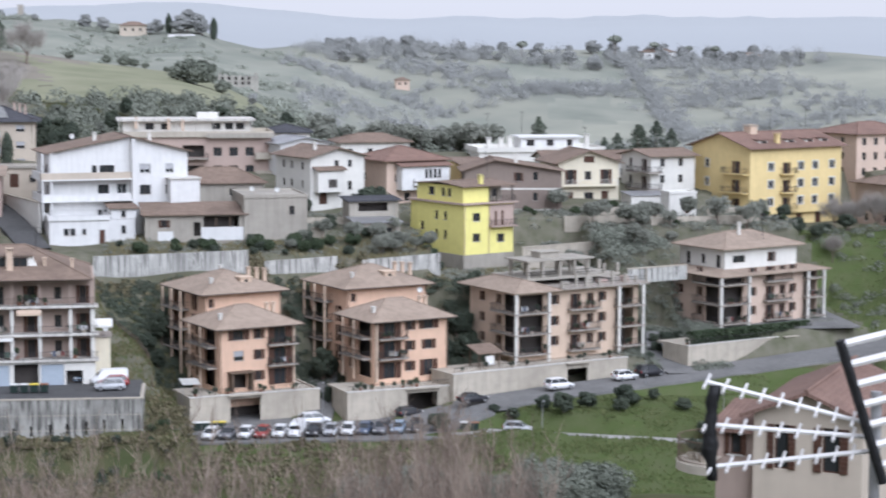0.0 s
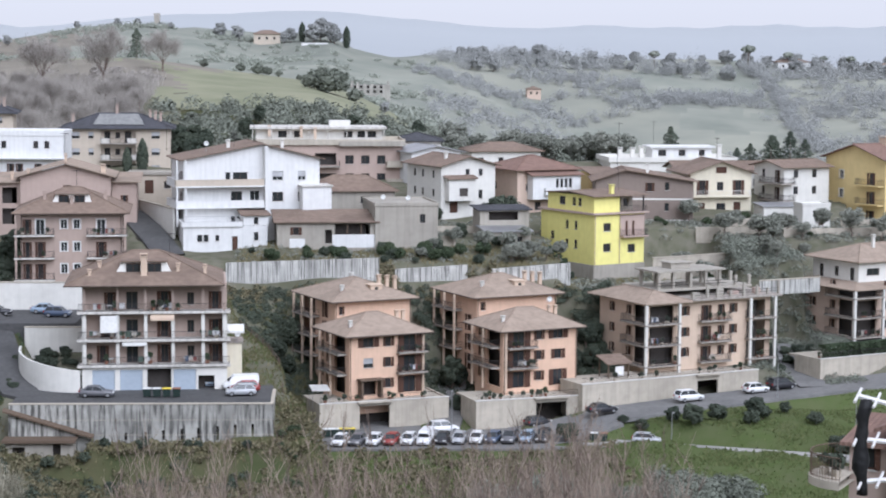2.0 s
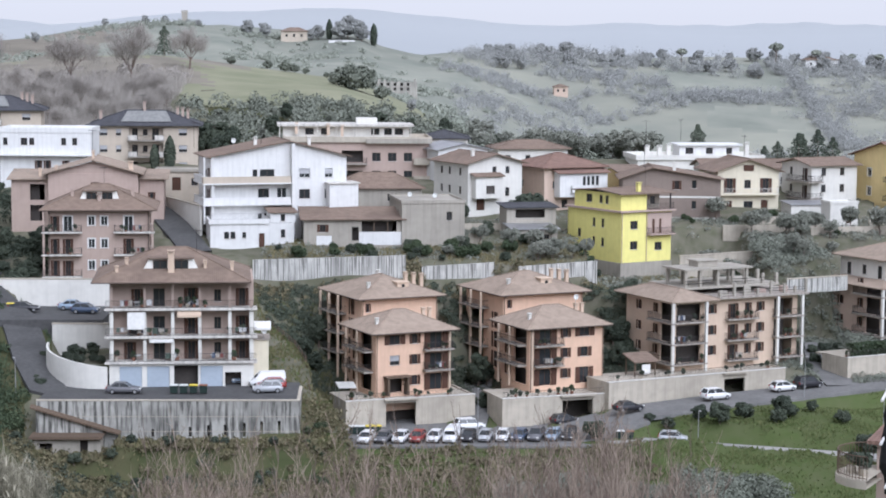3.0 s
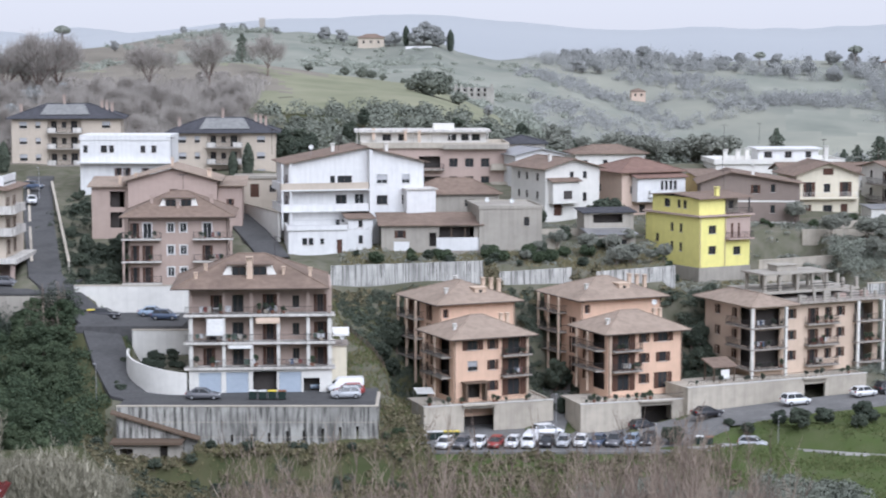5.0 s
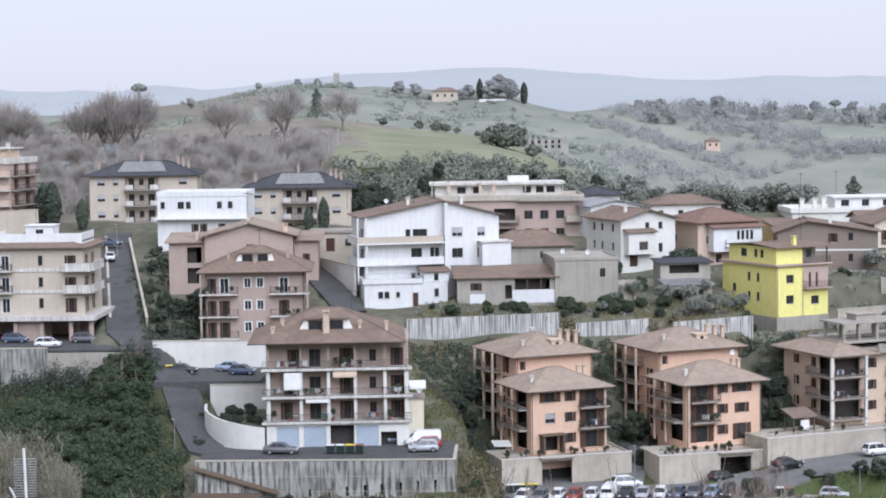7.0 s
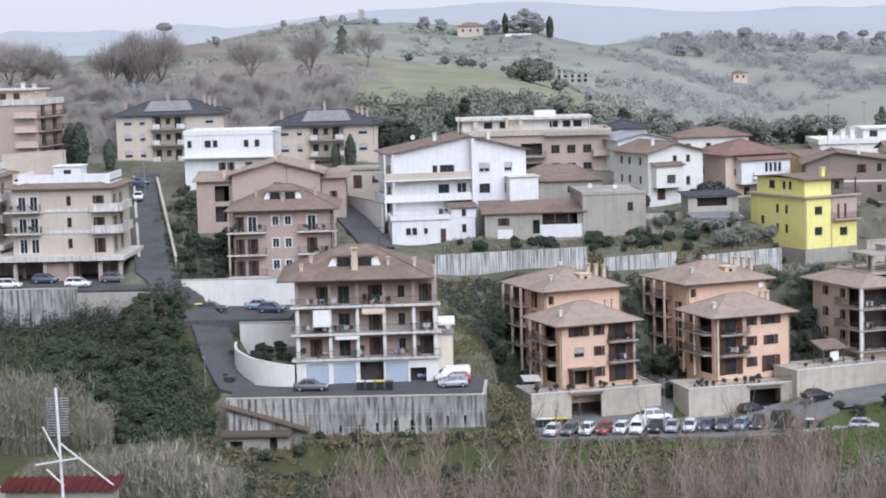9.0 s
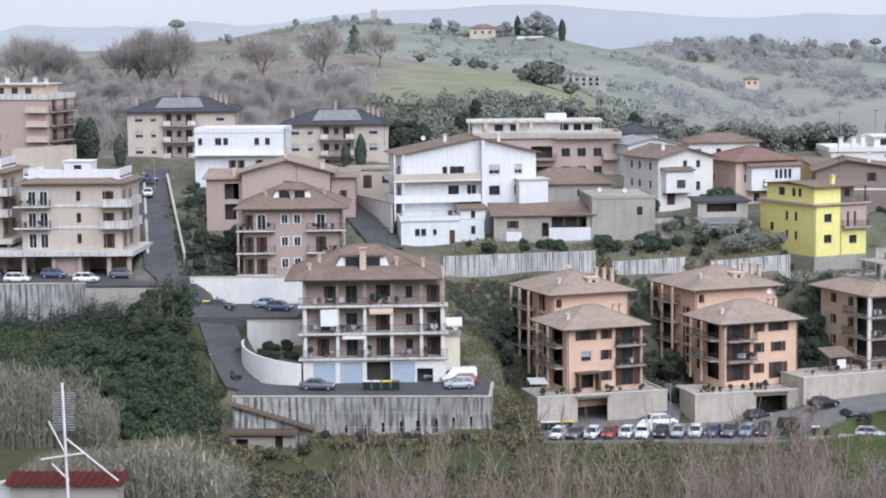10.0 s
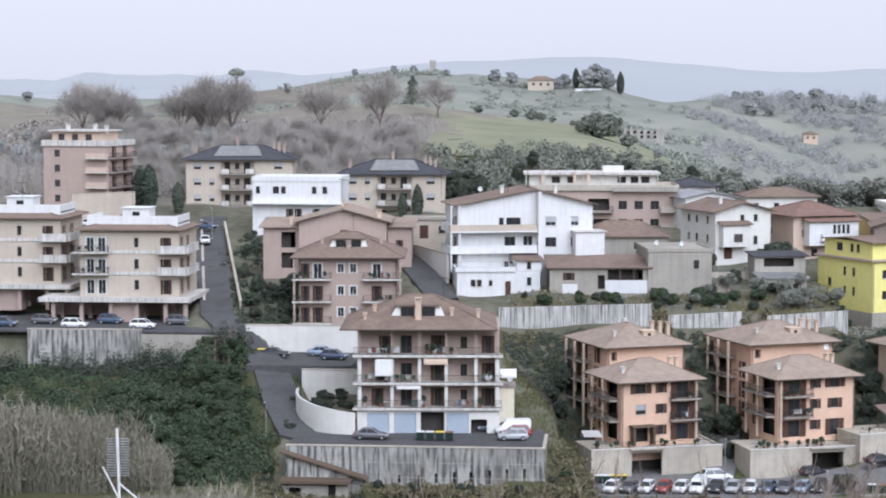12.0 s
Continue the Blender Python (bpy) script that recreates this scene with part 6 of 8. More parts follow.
def leafy(name, label, category, h, width, mat, seed, lumps=26, per=90, leaf=0.16, crown_low=0.25, group=""):
    rng = np.random.default_rng(seed)
    np.random.seed(seed)
    t = thing(name, label, category, group=group)
    part("trunk", trunk_bm(rng, h, max(0.08, h * 0.03), 5, 0.5, 0.25), BARK, t)
    ch = h * (1 - crown_low)
    c, n = crown_points(rng, lumps, width / 2 * 0.75, ch / width, width / 2 * 0.33, per)
    c[:, 2] += h * crown_low + ch / 2
    c = c[c[:, 2] > 0.05]
    n = n[:len(c)]
    ob = new("crown", quads_mesh("crown", c, n, np.random.uniform(leaf * 0.6, leaf * 1.3, len(c)), mat))
    ob.parent = t
    return t


def conifer(name, label, h, width, mat, seed, per=2200, leaf=0.16, columnar=False):
    rng = np.random.default_rng(seed)
    np.random.seed(seed)
    t = thing(name, label, "tree")
    bm = bmesh.new()
    bar(bm, (0, 0, -0.5), (0, 0, h * 0.97), h * 0.025, 6, 0.03)
    part("trunk", bm, BARK, t)
    z = rng.uniform(0.06, 1, per) ** 1.15
    tier = 1.0 if columnar else 0.45 + 0.55 * np.abs(np.sin(z * 14)) ** 0.7
    prof = np.sin(np.clip(z * 0.93 + 0.07, 0, 1) * math.pi) ** 0.6 if columnar else (1.03 - z) ** 0.75
    rad = width / 2 * prof * tier * rng.uniform(0.35, 1.0, per) ** 0.5
    a = rng.uniform(0, math.tau, per)
    c = np.stack([np.cos(a) * rad, np.sin(a) * rad, z * h], 1)
    n = np.stack([np.cos(a), np.sin(a), np.full(per, 0.6)], 1) + rng.normal(size=(per, 3)) * 0.4
    ob = new("crown", quads_mesh("crown", c, n, rng.uniform(leaf * 0.6, leaf * 1.3, per), mat))
    ob.parent = t
    return t


def grow(bm, rng, p, d, length, r, depth, tips):
    q = p + d * length
    bar(bm, p, q, r, 5 if depth > 2 else 3, r * 0.65)
    if depth < 3:
        tips.append(p.lerp(q, rng.uniform(0.3, 1.0)))
    if depth == 0:
        tips.append(q)
        return
    for i in range(3 if depth > 1 else 4):
        v = d + Vector((rng.normal(), rng.normal(), rng.normal() * 0.6 + 0.25)) * 0.55
        grow(bm, rng, p.lerp(q, rng.uniform(0.55, 1.0)), v.normalized(), length * rng.uniform(0.6, 0.82), r * 0.58, depth - 1, tips)


def bare_tree(name, label, h, seed, mat=None, haze=5200, wide=0.85):
    """Leafless tree: a trunk, limbs that fan upwards, and fine twigs that follow them."""
    rng = np.random.default_rng(seed)
    t = thing(name, label, "tree")
    bm = bmesh.new()
    tips = []
    p = Vector((0, 0, -0.4))
    q = Vector((rng.normal() * 0.1, rng.normal() * 0.1, h * 0.2))
    bar(bm, p, q, h * 0.02, 7, h * 0.015)
    for i in range(7):
        a = i * math.tau / 7 + rng.uniform(0, 0.8)
        lean = wide * rng.uniform(0.25, 1.1)
        grow(bm, rng, q.lerp(p, rng.uniform(0, 0.3)), Vector((math.cos(a) * lean, math.sin(a) * lean, 1)).normalized(), h * 0.26, h * 0.0075, 3, tips)
    part("trunk", bm, mat or BARK, t)
    base = np.array([list(v) for v in tips])
    c = base[rng.integers(0, len(base), haze)] + rng.normal(size=(haze, 3)) * h * np.array([0.035, 0.035, 0.05])
    d = c - np.array([0, 0, h * 0.15])
    d = d / np.linalg.norm(d, axis=1, keepdims=True) + rng.normal(size=(haze, 3)) * 0.32 + np.array([0, 0, 0.25])
    side = np.cross(d, rng.normal(size=(haze, 3)))
    side /= np.linalg.norm(side, axis=1, keepdims=True) + 1e-9
    ln, wd = rng.uniform(0.04, 0.1, haze)[:, None] * h, rng.uniform(0.0012, 0.0026, haze)[:, None] * h
    v = np.stack([c - d * ln * 0.5 - side * wd, c - d * ln * 0.5 + side * wd, c + d * ln * 0.5], 1).reshape(-1, 3)
    me = bpy.data.meshes.new("crown")
    me.from_pydata(v.tolist(), [], np.arange(3 * haze).reshape(haze, 3).tolist())
    me.materials.append(LEAF_DRY)
    ob = new("crown", me)
    ob.parent = t
    return t


def bare_shrub(seed, h=7.5):
    """A leafless thicket: several slender upright stems with short side shoots."""
    rng = np.random.default_rng(seed)
    t = thing("bare_sapling", "slender leafless saplings with upright brown stems", "tree")
    for i in range(6):
        bm = bmesh.new()
        p = Vector((rng.normal() * 0.35, rng.normal() * 0.35, -0.4))
        lean = Vector((rng.normal() * 0.10, rng.normal() * 0.10, 1.0))
        r, n, hh = rng.uniform(0.032, 0.055), 9, h * rng.uniform(0.75, 1.0)
        for k in range(n):
            q = p + (lean + Vector((rng.normal(), rng.normal(), 0)) * 0.09) * (hh / n)
            bar(bm, p, q, r * (1 - k / (n + 1)), 4, r * (1 - (k + 1) / (n + 1)))
            if k > 3:
                for m in range(4):
                    a = rng.uniform(0, math.tau)
                    e = p.lerp(q, rng.uniform(0, 1))
                    f = e + Vector((math.cos(a) * 0.3, math.sin(a) * 0.3, rng.uniform(0.3, 0.9))) * rng.uniform(0.5, 1.3)
                    bar(bm, e, f, 0.011, 3, 0.005)
                    for w in range(2):
                        g = e.lerp(f, rng.uniform(0.3, 0.9))
                        bar(bm, g, g + Vector((rng.normal() * 0.12, rng.normal() * 0.12, rng.uniform(0.1, 0.4))), 0.004, 3, 0.002)
            p = q
        part("stem", bm, STEM if rng.uniform() < 0.55 else BARK, t)
    return t


def umbrella_pine(name, label, h, width, seed):
    rng = np.random.default_rng(seed)
    np.random.seed(seed)
    t = thing(name, label, "tree")
    bm = bmesh.new()
    bar(bm, (0, 0, -0.5), (0, 0, h * 0.66), h * 0.03, 7, h * 0.022)
    for i in range(7):
        a = i * math.tau / 7
        bar(bm, (0, 0, h * 0.62), (math.cos(a) * width * 0.33, math.sin(a) * width * 0.33, h * 0.8), h * 0.012, 5, 0.04)
    part("trunk", bm, BARK, t)
    c, n = crown_points(rng, 24, width / 2 * 0.75, 0.3, width * 0.16, 60)
    c[:, 2] += h * 0.84
    ob = new("crown", quads_mesh("crown", c, n, rng.uniform(0.2, 0.42, len(c)), LEAF_FARGREEN))
    ob.parent = t
    return t


def place(proto, x, y, s=1.0, turn=None, z=None, group=""):
    o = copy_thing(proto, pose(x, y, gz(x, y) if z is None else z, 0, 0, random.uniform(0, 360) if turn is None else turn))
    o.scale = (s, s, s * random.uniform(0.9, 1.1))
    if group:
        o["group"] = group
    return o


def drop(proto):
    for o in (*proto.children_recursive, proto):
        bpy.data.objects.remove(o)


random.seed(5)
bush_dark = [leafy("bush", "dense dark evergreen bush on the slope", "bush", 3.2, 4.2, LEAF_DARK, 11 + i, 24, 200, 0.09, 0.05) for i in range(3)]
bush_green = [leafy("bush", "leafy green bush on the overgrown slope", "bush", 3.0, 4.0, LEAF_GREEN, 21 + i, 24, 200, 0.09, 0.05) for i in range(3)]
tree_dark = [leafy("tree", "dark evergreen tree with dense uneven crown", "tree", 7.0, 5.2, LEAF_DARK, 31 + i, 34, 240, 0.105, 0.1) for i in range(3)]
tree_green = [leafy("tree", "broad green tree on the overgrown slope", "tree", 7.0, 6.4, LEAF_GREEN, 41 + i, 44, 250, 0.1, 0.1) for i in range(3)]
olive = [leafy("olive_tree", "grey-green olive tree with open crown", "tree", 4.2, 4.2, LEAF_OLIVE, 51 + i, 22, 90, 0.085, 0.3) for i in range(3)]
far_tree = [leafy("tree", "distant grey-green tree on the ridge, haze in its colour", "tree", 9, 9.0, LEAF_FAR, 61 + i, 24, 150, 0.24, 0.02) for i in range(3)]
bare = [bare_tree("bare_tree", "leafless winter tree with fine twigs", 11.0, 71 + i) for i in range(4)]
sapling = [bare_shrub(81 + i) for i in range(5)]
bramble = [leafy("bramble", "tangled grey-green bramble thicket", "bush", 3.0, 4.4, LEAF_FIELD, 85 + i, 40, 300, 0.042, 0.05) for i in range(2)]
cypress = conifer("cypress", "dark green columnar cypress tree", 6.0, 2.2, LEAF_DARK, 91, 1500, 0.16, True)
cedar = conifer("cedar", "dark cedar with layered branches", 8.5, 9.0, LEAF_DARK, 92, 1500, 0.14)
pine = umbrella_pine("umbrella_pine", "tall umbrella pine on the skyline", 11.0, 8.0, 93)


def many(protos, n, x0, x1, y0, y1, s0, s1, group, avoid=()):
    k = 0
    while k < n:
        x, y = random.uniform(x0, x1), random.uniform(y0, y1)
        k += 1
        if any(a < x < b and c < y < d for a, b, c, d in avoid):
            continue
        place(random.choice(protos), x, y, random.uniform(s0, s1), group=group)


# bank behind the pink buildings
many(tree_dark, 3, -9, -5.5, 290, 298, 0.45, 0.7, "trees on the bank")
many(tree_dark, 4, 14.5, 18, 287, 301, 0.5, 0.8, "trees on the bank")
many(tree_dark, 5, 35, 41, 288, 302, 0.5, 0.8, "trees on the bank")
many(bush_dark, 6, 14, 17.6, 280, 300, 0.4, 0.7, "bushes on the bank")
# hedge at the foot of the grassy strip
for i in range(9):
    y = 258 + i * 2.3
    place(random.choice(bush_dark), float(lerp_profile(y, STRIP_EDGE)) + 2.5, y, random.uniform(0.4, 0.55), group="bushes below the strip")
# terraces between the walls and the upper houses
many(bush_green, 22, -14, 36, 309, 316, 0.35, 0.8, "terrace bushes")
many(bush_dark, 14, 12, 40, 318, 336, 0.4, 0.8, "terrace bushes", [(22, 33, 320, 333)])
many(olive, 26, 54, 98, 322, 343, 0.8, 1.25, "olive trees", [(72, 86, 334, 350), (63, 69, 320, 326)])
many(bush_green, 22, 52, 98, 318, 343, 0.3, 0.6, "terrace bushes", [(72, 86, 334, 350), (63, 69, 320, 326)])
place(leafy("tree", "domed dark evergreen tree beside the white houses", "tree", 5.6, 7.4, LEAF_DARK, 131, 44, 110, 0.2, 0.02), 27.6, 338, 1.0)
place(tree_dark[0], 16.4, 339, 0.55)
for x, y, k in ((68.4, 410, 1.0), (89.0, 408, 1.0), (93.4, 410, 0.95), (85.5, 412, 0.75), (97, 412, 0.8), (91, 414, 0.8), (82.5, 411, 0.6)):
    place(cedar, x, y, k, z=33.5)
many(bush_dark, 10, 94, 112, 333, 342, 0.5, 1.0, "terrace bushes")
many(bare, 8, 104, 128, 326, 345, 0.5, 0.8, "bare trees on the slope")
# gardens round the taupe building and the climbing street
many(bush_dark, 20, -66, -50, 296, 322, 0.4, 0.8, "garden bushes", [(-66, -56, 290, 340)])
many(bush_dark, 14, -57, -49, 298, 324, 0.4, 0.9, "garden bushes")
place(tree_dark[1], -56.0, 312, 0.6)
many(bush_dark, 12, -72, -66, 340, 372, 0.4, 0.7, "garden bushes", [(-76, -66.5, 330, 390)])
many(bush_dark, 8, -46, -42, 258, 290, 0.3, 0.55, "garden bushes", [(-54, -43.5, 255, 300)])
for x, y, s in ((-40.5, 385, 0.85), (-37.5, 384, 1.05), (-86, 391, 1.1), (-93, 396, 1.6), (-95.5, 399, 1.4)):
    place(cypress, x, y, s)
many(tree_dark, 9, -34, -26, 392, 410, 0.7, 1.0, "trees behind the grey roofs")
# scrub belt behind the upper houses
tree_field = [leafy("tree", "grey-green evergreen tree in the scrub belt, haze in its colour", "tree", 7.0, 5.6, LEAF_FIELD, 231 + i, 30, 130, 0.17, 0.1) for i in range(2)]
many(tree_dark, 12, -42, 50, 410, 452, 0.5, 0.8, "scrub belt trees")
many(tree_field, 32, -42, 50, 410, 452, 0.45, 0.8, "scrub belt trees")
for proto in tree_field:
    drop(proto)
many(olive, 30, 22, 60, 408, 446, 1.2, 1.9, "grey-green scrub")
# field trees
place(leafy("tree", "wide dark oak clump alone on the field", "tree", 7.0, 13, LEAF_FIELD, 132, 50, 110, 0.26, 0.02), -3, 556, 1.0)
field_bush = leafy("bush", "grey-green bush on the open field, haze in its colour", "bush", 3.2, 4.6, LEAF_FIELD, 133, 20, 100, 0.2, 0.02)
place(field_bush, -8, 554, 1.3)
place(field_bush, 4.6, 557, 1.2)
place(far_tree[0], 12.5, 548, 0.42)
for x, y, s in ((-40, 600, 0.7), (-30, 610, 0.8), (-24, 600, 1.0), (-21.5, 603, 0.8), (-18, 606, 0.6), (-12, 602, 0.5)):
    place(field_bush, x, y, s)
place(cedar, -60, 600, 0.95)
drop(field_bush)
# bare wood above the grey-roofed blocks
many(bare, 14, -135, -100, 452, 520, 0.7, 1.0, "bare wood on the hill")
many(bare, 84, -124, -42, 420, 500, 0.5, 0.8, "bare wood on the hill")
many(far_tree, 26, -150, -95, 440, 520, 0.35, 0.6, "scrub beside the bare wood")
for x, y, s in ((-60.5, 520, 1.3), (-76, 520, 1.15), (-97, 505, 1.3), (-101, 500, 1.35), (-106, 508, 1.3), (-110, 505, 1.2), (-103.5, 512, 1.25), (-132, 510, 1.25), (-138, 514, 1.2), (-127, 508, 1.1), (-49, 560, 1.0)):
    place(random.choice(bare), x, y, s * 1.4)
many([cypress], 5, -82, -74, 425, 440, 0.8, 1.2, "cypresses at the wood")
# ridge
for x, y, s in ((-200, 1055, 1.2), (172, 1090, 1.0), (225, 1095, 1.15), (246, 1090, 0.9), (282, 1095, 0.9), (268, 1100, 0.8)):
    place(pine, x, y, s)
for x, s in ((-64, 0.9), (-55, 1.0), (-30, 0.7), (-26, 0.9), (-14, 1.2), (-10, 1.35), (-4, 1.3), (-2, 1.1), (-118, 0.6), (-108, 0.55), (-96, 0.4), (-140, 0.5), (-90, 0.45)):
    place(far_tree[0 if x % 2 else 1], x, 1085 + random.uniform(-8, 8), s)
place(cypress, 4, 1085, 1.9)
place(cypress, -20, 1088, 1.7)
many(far_tree, 90, 60, 330, 1060, 1120, 0.5, 1.0, "tree line on the ridge")
many(far_tree, 16, -420, -150, 820, 1100, 0.5, 0.8, "distant trees")
many(bush_dark, 1, -140, -138, 780, 790, 1.0, 1.3, "distant trees")


# far woods and hedgerows on the hillside: beyond counting
def far_wood(name, label, mat, spots, per, leaf, seed, open_crown=False):
    rng = np.random.default_rng(seed)
    np.random.seed(seed)
    cs, ns = [], []
    for x, y, r, hgt in spots:
        n = rng.normal(size=(per, 3))
        n[:, 2] = np.abs(n[:, 2])
        n /= np.linalg.norm(n, axis=1, keepdims=True)
        c = n * np.array([r, r, hgt]) * rng.uniform(0.75, 1.1, size=(per, 1)) + np.array([x, y, gz(x, y) - 0.3])
        if open_crown:
            # twiggy crowns: thin towards the outside, twigs turned every way
            c = rng.normal(size=(per, 3)) * np.array([r * 0.55, r * 0.55, hgt * 0.3]) + np.array([x, y, gz(x, y) + hgt * 0.42])
            n = rng.normal(size=(per, 3)) * np.array([3, 3, 1.2])
        cs.append(c)
        ns.append(n + rng.normal(size=(per, 3)) * 0.5)
    c, n = np.concatenate(cs), np.concatenate(ns)
    return tagged(new(name, quads_mesh(name, c, n, rng.uniform(leaf * 0.6, leaf * 1.4, len(c)), mat)), label, "woodland", kind="stuff")


rng0 = np.random.default_rng(3)
spots = []
for k in range(9):
    x0, y0 = rng0.uniform(40, 330), rng0.uniform(700, 1040)
    ang = rng0.uniform(-0.5, 0.5)
    for i in range(34):
        s = i * 4.2
        spots.append((x0 + math.cos(ang) * s + rng0.normal() * 2, y0 + math.sin(ang) * s * 1.5 + rng0.normal() * 4, rng0.uniform(2, 4.5), rng0.uniform(2.5, 6)))
for k in range(1100):
    x, y = rng0.uniform(40, 380), rng0.uniform(560, 1060)
    if math.sin(x / 33 + 1) + math.sin(y / 61 + x / 90) > 0.3:
        spots.append((x, y, rng0.uniform(2, 5), rng0.uniform(2, 5)))
for (xa, ya), (xb, yb), k, spread in (((138, 994), (218, 1018), 90, 5), ((228, 1110), (224, 1000), 60, 4), ((224, 1000), (216, 880), 80, 5), ((95, 1050), (150, 1024), 70, 9), ((60, 1130), (150, 1085), 110, 14),
                                      ((41, 1024), (107, 962), 80, 9), ((48, 900), (120, 890), 70, 10), ((238, 968), (300, 1000), 80, 16), ((245, 1060), (310, 1085), 90, 16), ((240, 900), (330, 940), 90, 20)):
    for i in range(k):
        q = rng0.uniform(0, 1)
        spots.append((xa + (xb - xa) * q + rng0.normal() * spread * 0.5, ya + (yb - ya) * q + rng0.normal() * spread, rng0.uniform(1.6, 3.6), rng0.uniform(2.2, 5.5)))
spots = [q for q in spots if not (abs(q[0] - 190) < 30 and 1026 < q[1] < 1108) and not (abs(q[0] - 190) < 18 and 940 < q[1] < 988)]
far_wood("hillside_wood", "leafless woods and hedgerows across the hillside, greyed by painted haze", LEAF_FAR, spots, 190, 0.2, 7, True)
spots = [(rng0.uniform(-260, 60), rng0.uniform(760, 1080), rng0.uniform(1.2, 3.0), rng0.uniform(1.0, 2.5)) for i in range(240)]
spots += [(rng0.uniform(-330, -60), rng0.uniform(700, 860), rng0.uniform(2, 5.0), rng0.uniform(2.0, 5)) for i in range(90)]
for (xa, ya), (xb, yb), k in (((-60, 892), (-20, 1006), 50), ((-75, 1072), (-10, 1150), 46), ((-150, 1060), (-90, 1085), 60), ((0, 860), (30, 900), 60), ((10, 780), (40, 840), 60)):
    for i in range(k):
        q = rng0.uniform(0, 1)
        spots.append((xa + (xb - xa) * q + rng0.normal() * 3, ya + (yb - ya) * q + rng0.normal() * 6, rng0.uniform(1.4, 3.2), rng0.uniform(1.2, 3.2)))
far_wood("hill_scrub", "grey-green scrub dotted over the rounded hill, haze in its colour", LEAF_FARGREEN, spots, 70, 0.3, 8, True)
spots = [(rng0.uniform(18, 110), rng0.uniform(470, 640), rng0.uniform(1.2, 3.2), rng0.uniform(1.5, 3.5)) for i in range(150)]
far_wood("slope_scrub", "grey-green scrub on the slope below the field, haze in its colour", LEAF_FARGREEN, spots, 80, 0.3, 9, True)

spots = [(rng0.uniform(-44, 58), rng0.uniform(408, 476), rng0.uniform(1.5, 3.2), rng0.uniform(1.6, 3.8)) for i in range(330)]
far_wood("scrub_belt", "grey-green evergreen scrub belt behind the upper houses, haze in its colour", LEAF_FIELD, spots, 170, 0.19, 10)
spots = []
while len(spots) < 1500:
    x, y = rng0.uniform(-17, 43), rng0.uniform(287, 305.6)
    if x > float(lerp_profile(y, STRIP_EDGE)) + 1.2 and not (0.5 < x < 11 and y < 297) and not (22 < x < 36 and y < 297):
        spots.append((x, y, rng0.uniform(0.5, 1.1), rng0.uniform(0.4, 1.0)))
spots += [(rng0.uniform(36, 44.5), rng0.uniform(283, 304), rng0.uniform(0.6, 1.2), rng0.uniform(0.5, 1.3)) for i in range(110)]
far_wood("ivy_bank", "dark ivy and scrub covering the steep bank", LEAF_DARK, spots, 110, 0.085, 11)
spots = [(rng0.uniform(-19, 38), rng0.uniform(303.6, 305.6), rng0.uniform(0.4, 0.9), rng0.uniform(0.5, 1.3)) for i in range(150)]
spots += [(rng0.uniform(x, x + w), rng0.uniform(304.8, 307), rng0.uniform(0.6, 1.2), rng0.uniform(1.0, 2.2)) for x, w in ((6.4, 2.2), (20, 4)) for i in range(22)]
far_wood("wall_foot_scrub", "dark and dry scrub along the foot of the streaked walls", LEAF_DRYGREEN, spots, 60, 0.12, 21)
spots = [(rng0.uniform(-95, -54), rng0.uniform(205, 287), rng0.uniform(1.0, 2.4), rng0.uniform(0.8, 2.4)) for i in range(420)]
spots += [(rng0.uniform(-57, -52), rng0.uniform(255, 287), rng0.uniform(0.9, 1.8), rng0.uniform(0.8, 2.2)) for i in range(110)]
spots += [(rng0.uniform(-52.5, -48.6), rng0.uniform(248, 272), rng0.uniform(0.8, 1.5), rng0.uniform(0.7, 1.6)) for i in range(60)]
spots += [(rng0.uniform(-54, -44), rng0.uniform(205, 258), rng0.uniform(1.0, 2.4), rng0.uniform(0.8, 2.4)) for i in range(120)]
far_wood("slope_thicket", "green thicket covering the overgrown slope", LEAF_GREEN, spots, 200, 0.1, 12)
spots = [(rng0.uniform(-16, 98), rng0.uniform(308.5, 344), rng0.uniform(0.5, 1.2), rng0.uniform(0.4, 1.1)) for i in range(900)]
far_wood("terrace_scrub", "low grey-green weeds and shrubs on the terraces", LEAF_OLIVE, spots, 60, 0.085, 13)
spots = [(rng0.uniform(37, 100), rng0.uniform(304, 344), rng0.uniform(0.5, 1.3), rng0.uniform(0.4, 1.4)) for i in range(900)]
far_wood("terrace_brush", "dry grey-green brush between the terrace walls", LEAF_OLIVE, [q for q in spots if not (38 < q[0] < 57 and q[1] > 315)], 60, 0.09, 22)
spots = [(rng0.uniform(-165, -48), rng0.uniform(405, 560), rng0.uniform(1.2, 2.8), rng0.uniform(1.0, 2.6)) for i in range(420)]
far_wood("wood_floor_scrub", "brown leafless underwood below the bare trees", LEAF_DRY, spots, 80, 0.22, 14)

spots = [(rng0.uniform(37, 80), rng0.uniform(303, 320), rng0.uniform(0.7, 1.6), rng0.uniform(0.6, 1.6)) for i in range(240)]
spots += [(rng0.uniform(66.5, 77), rng0.uniform(288, 306), rng0.uniform(0.6, 1.2), rng0.uniform(0.5, 1.2)) for i in range(40)]
spots += [(rng0.uniform(104, 130), rng0.uniform(300, 345), rng0.uniform(0.7, 1.6), rng0.uniform(0.6, 1.4)) for i in range(190)]
spots += [(rng0.uniform(64, 76), rng0.uniform(296, 318), rng0.uniform(0.6, 1.3), rng0.uniform(0.5, 1.3)) for i in range(110)]
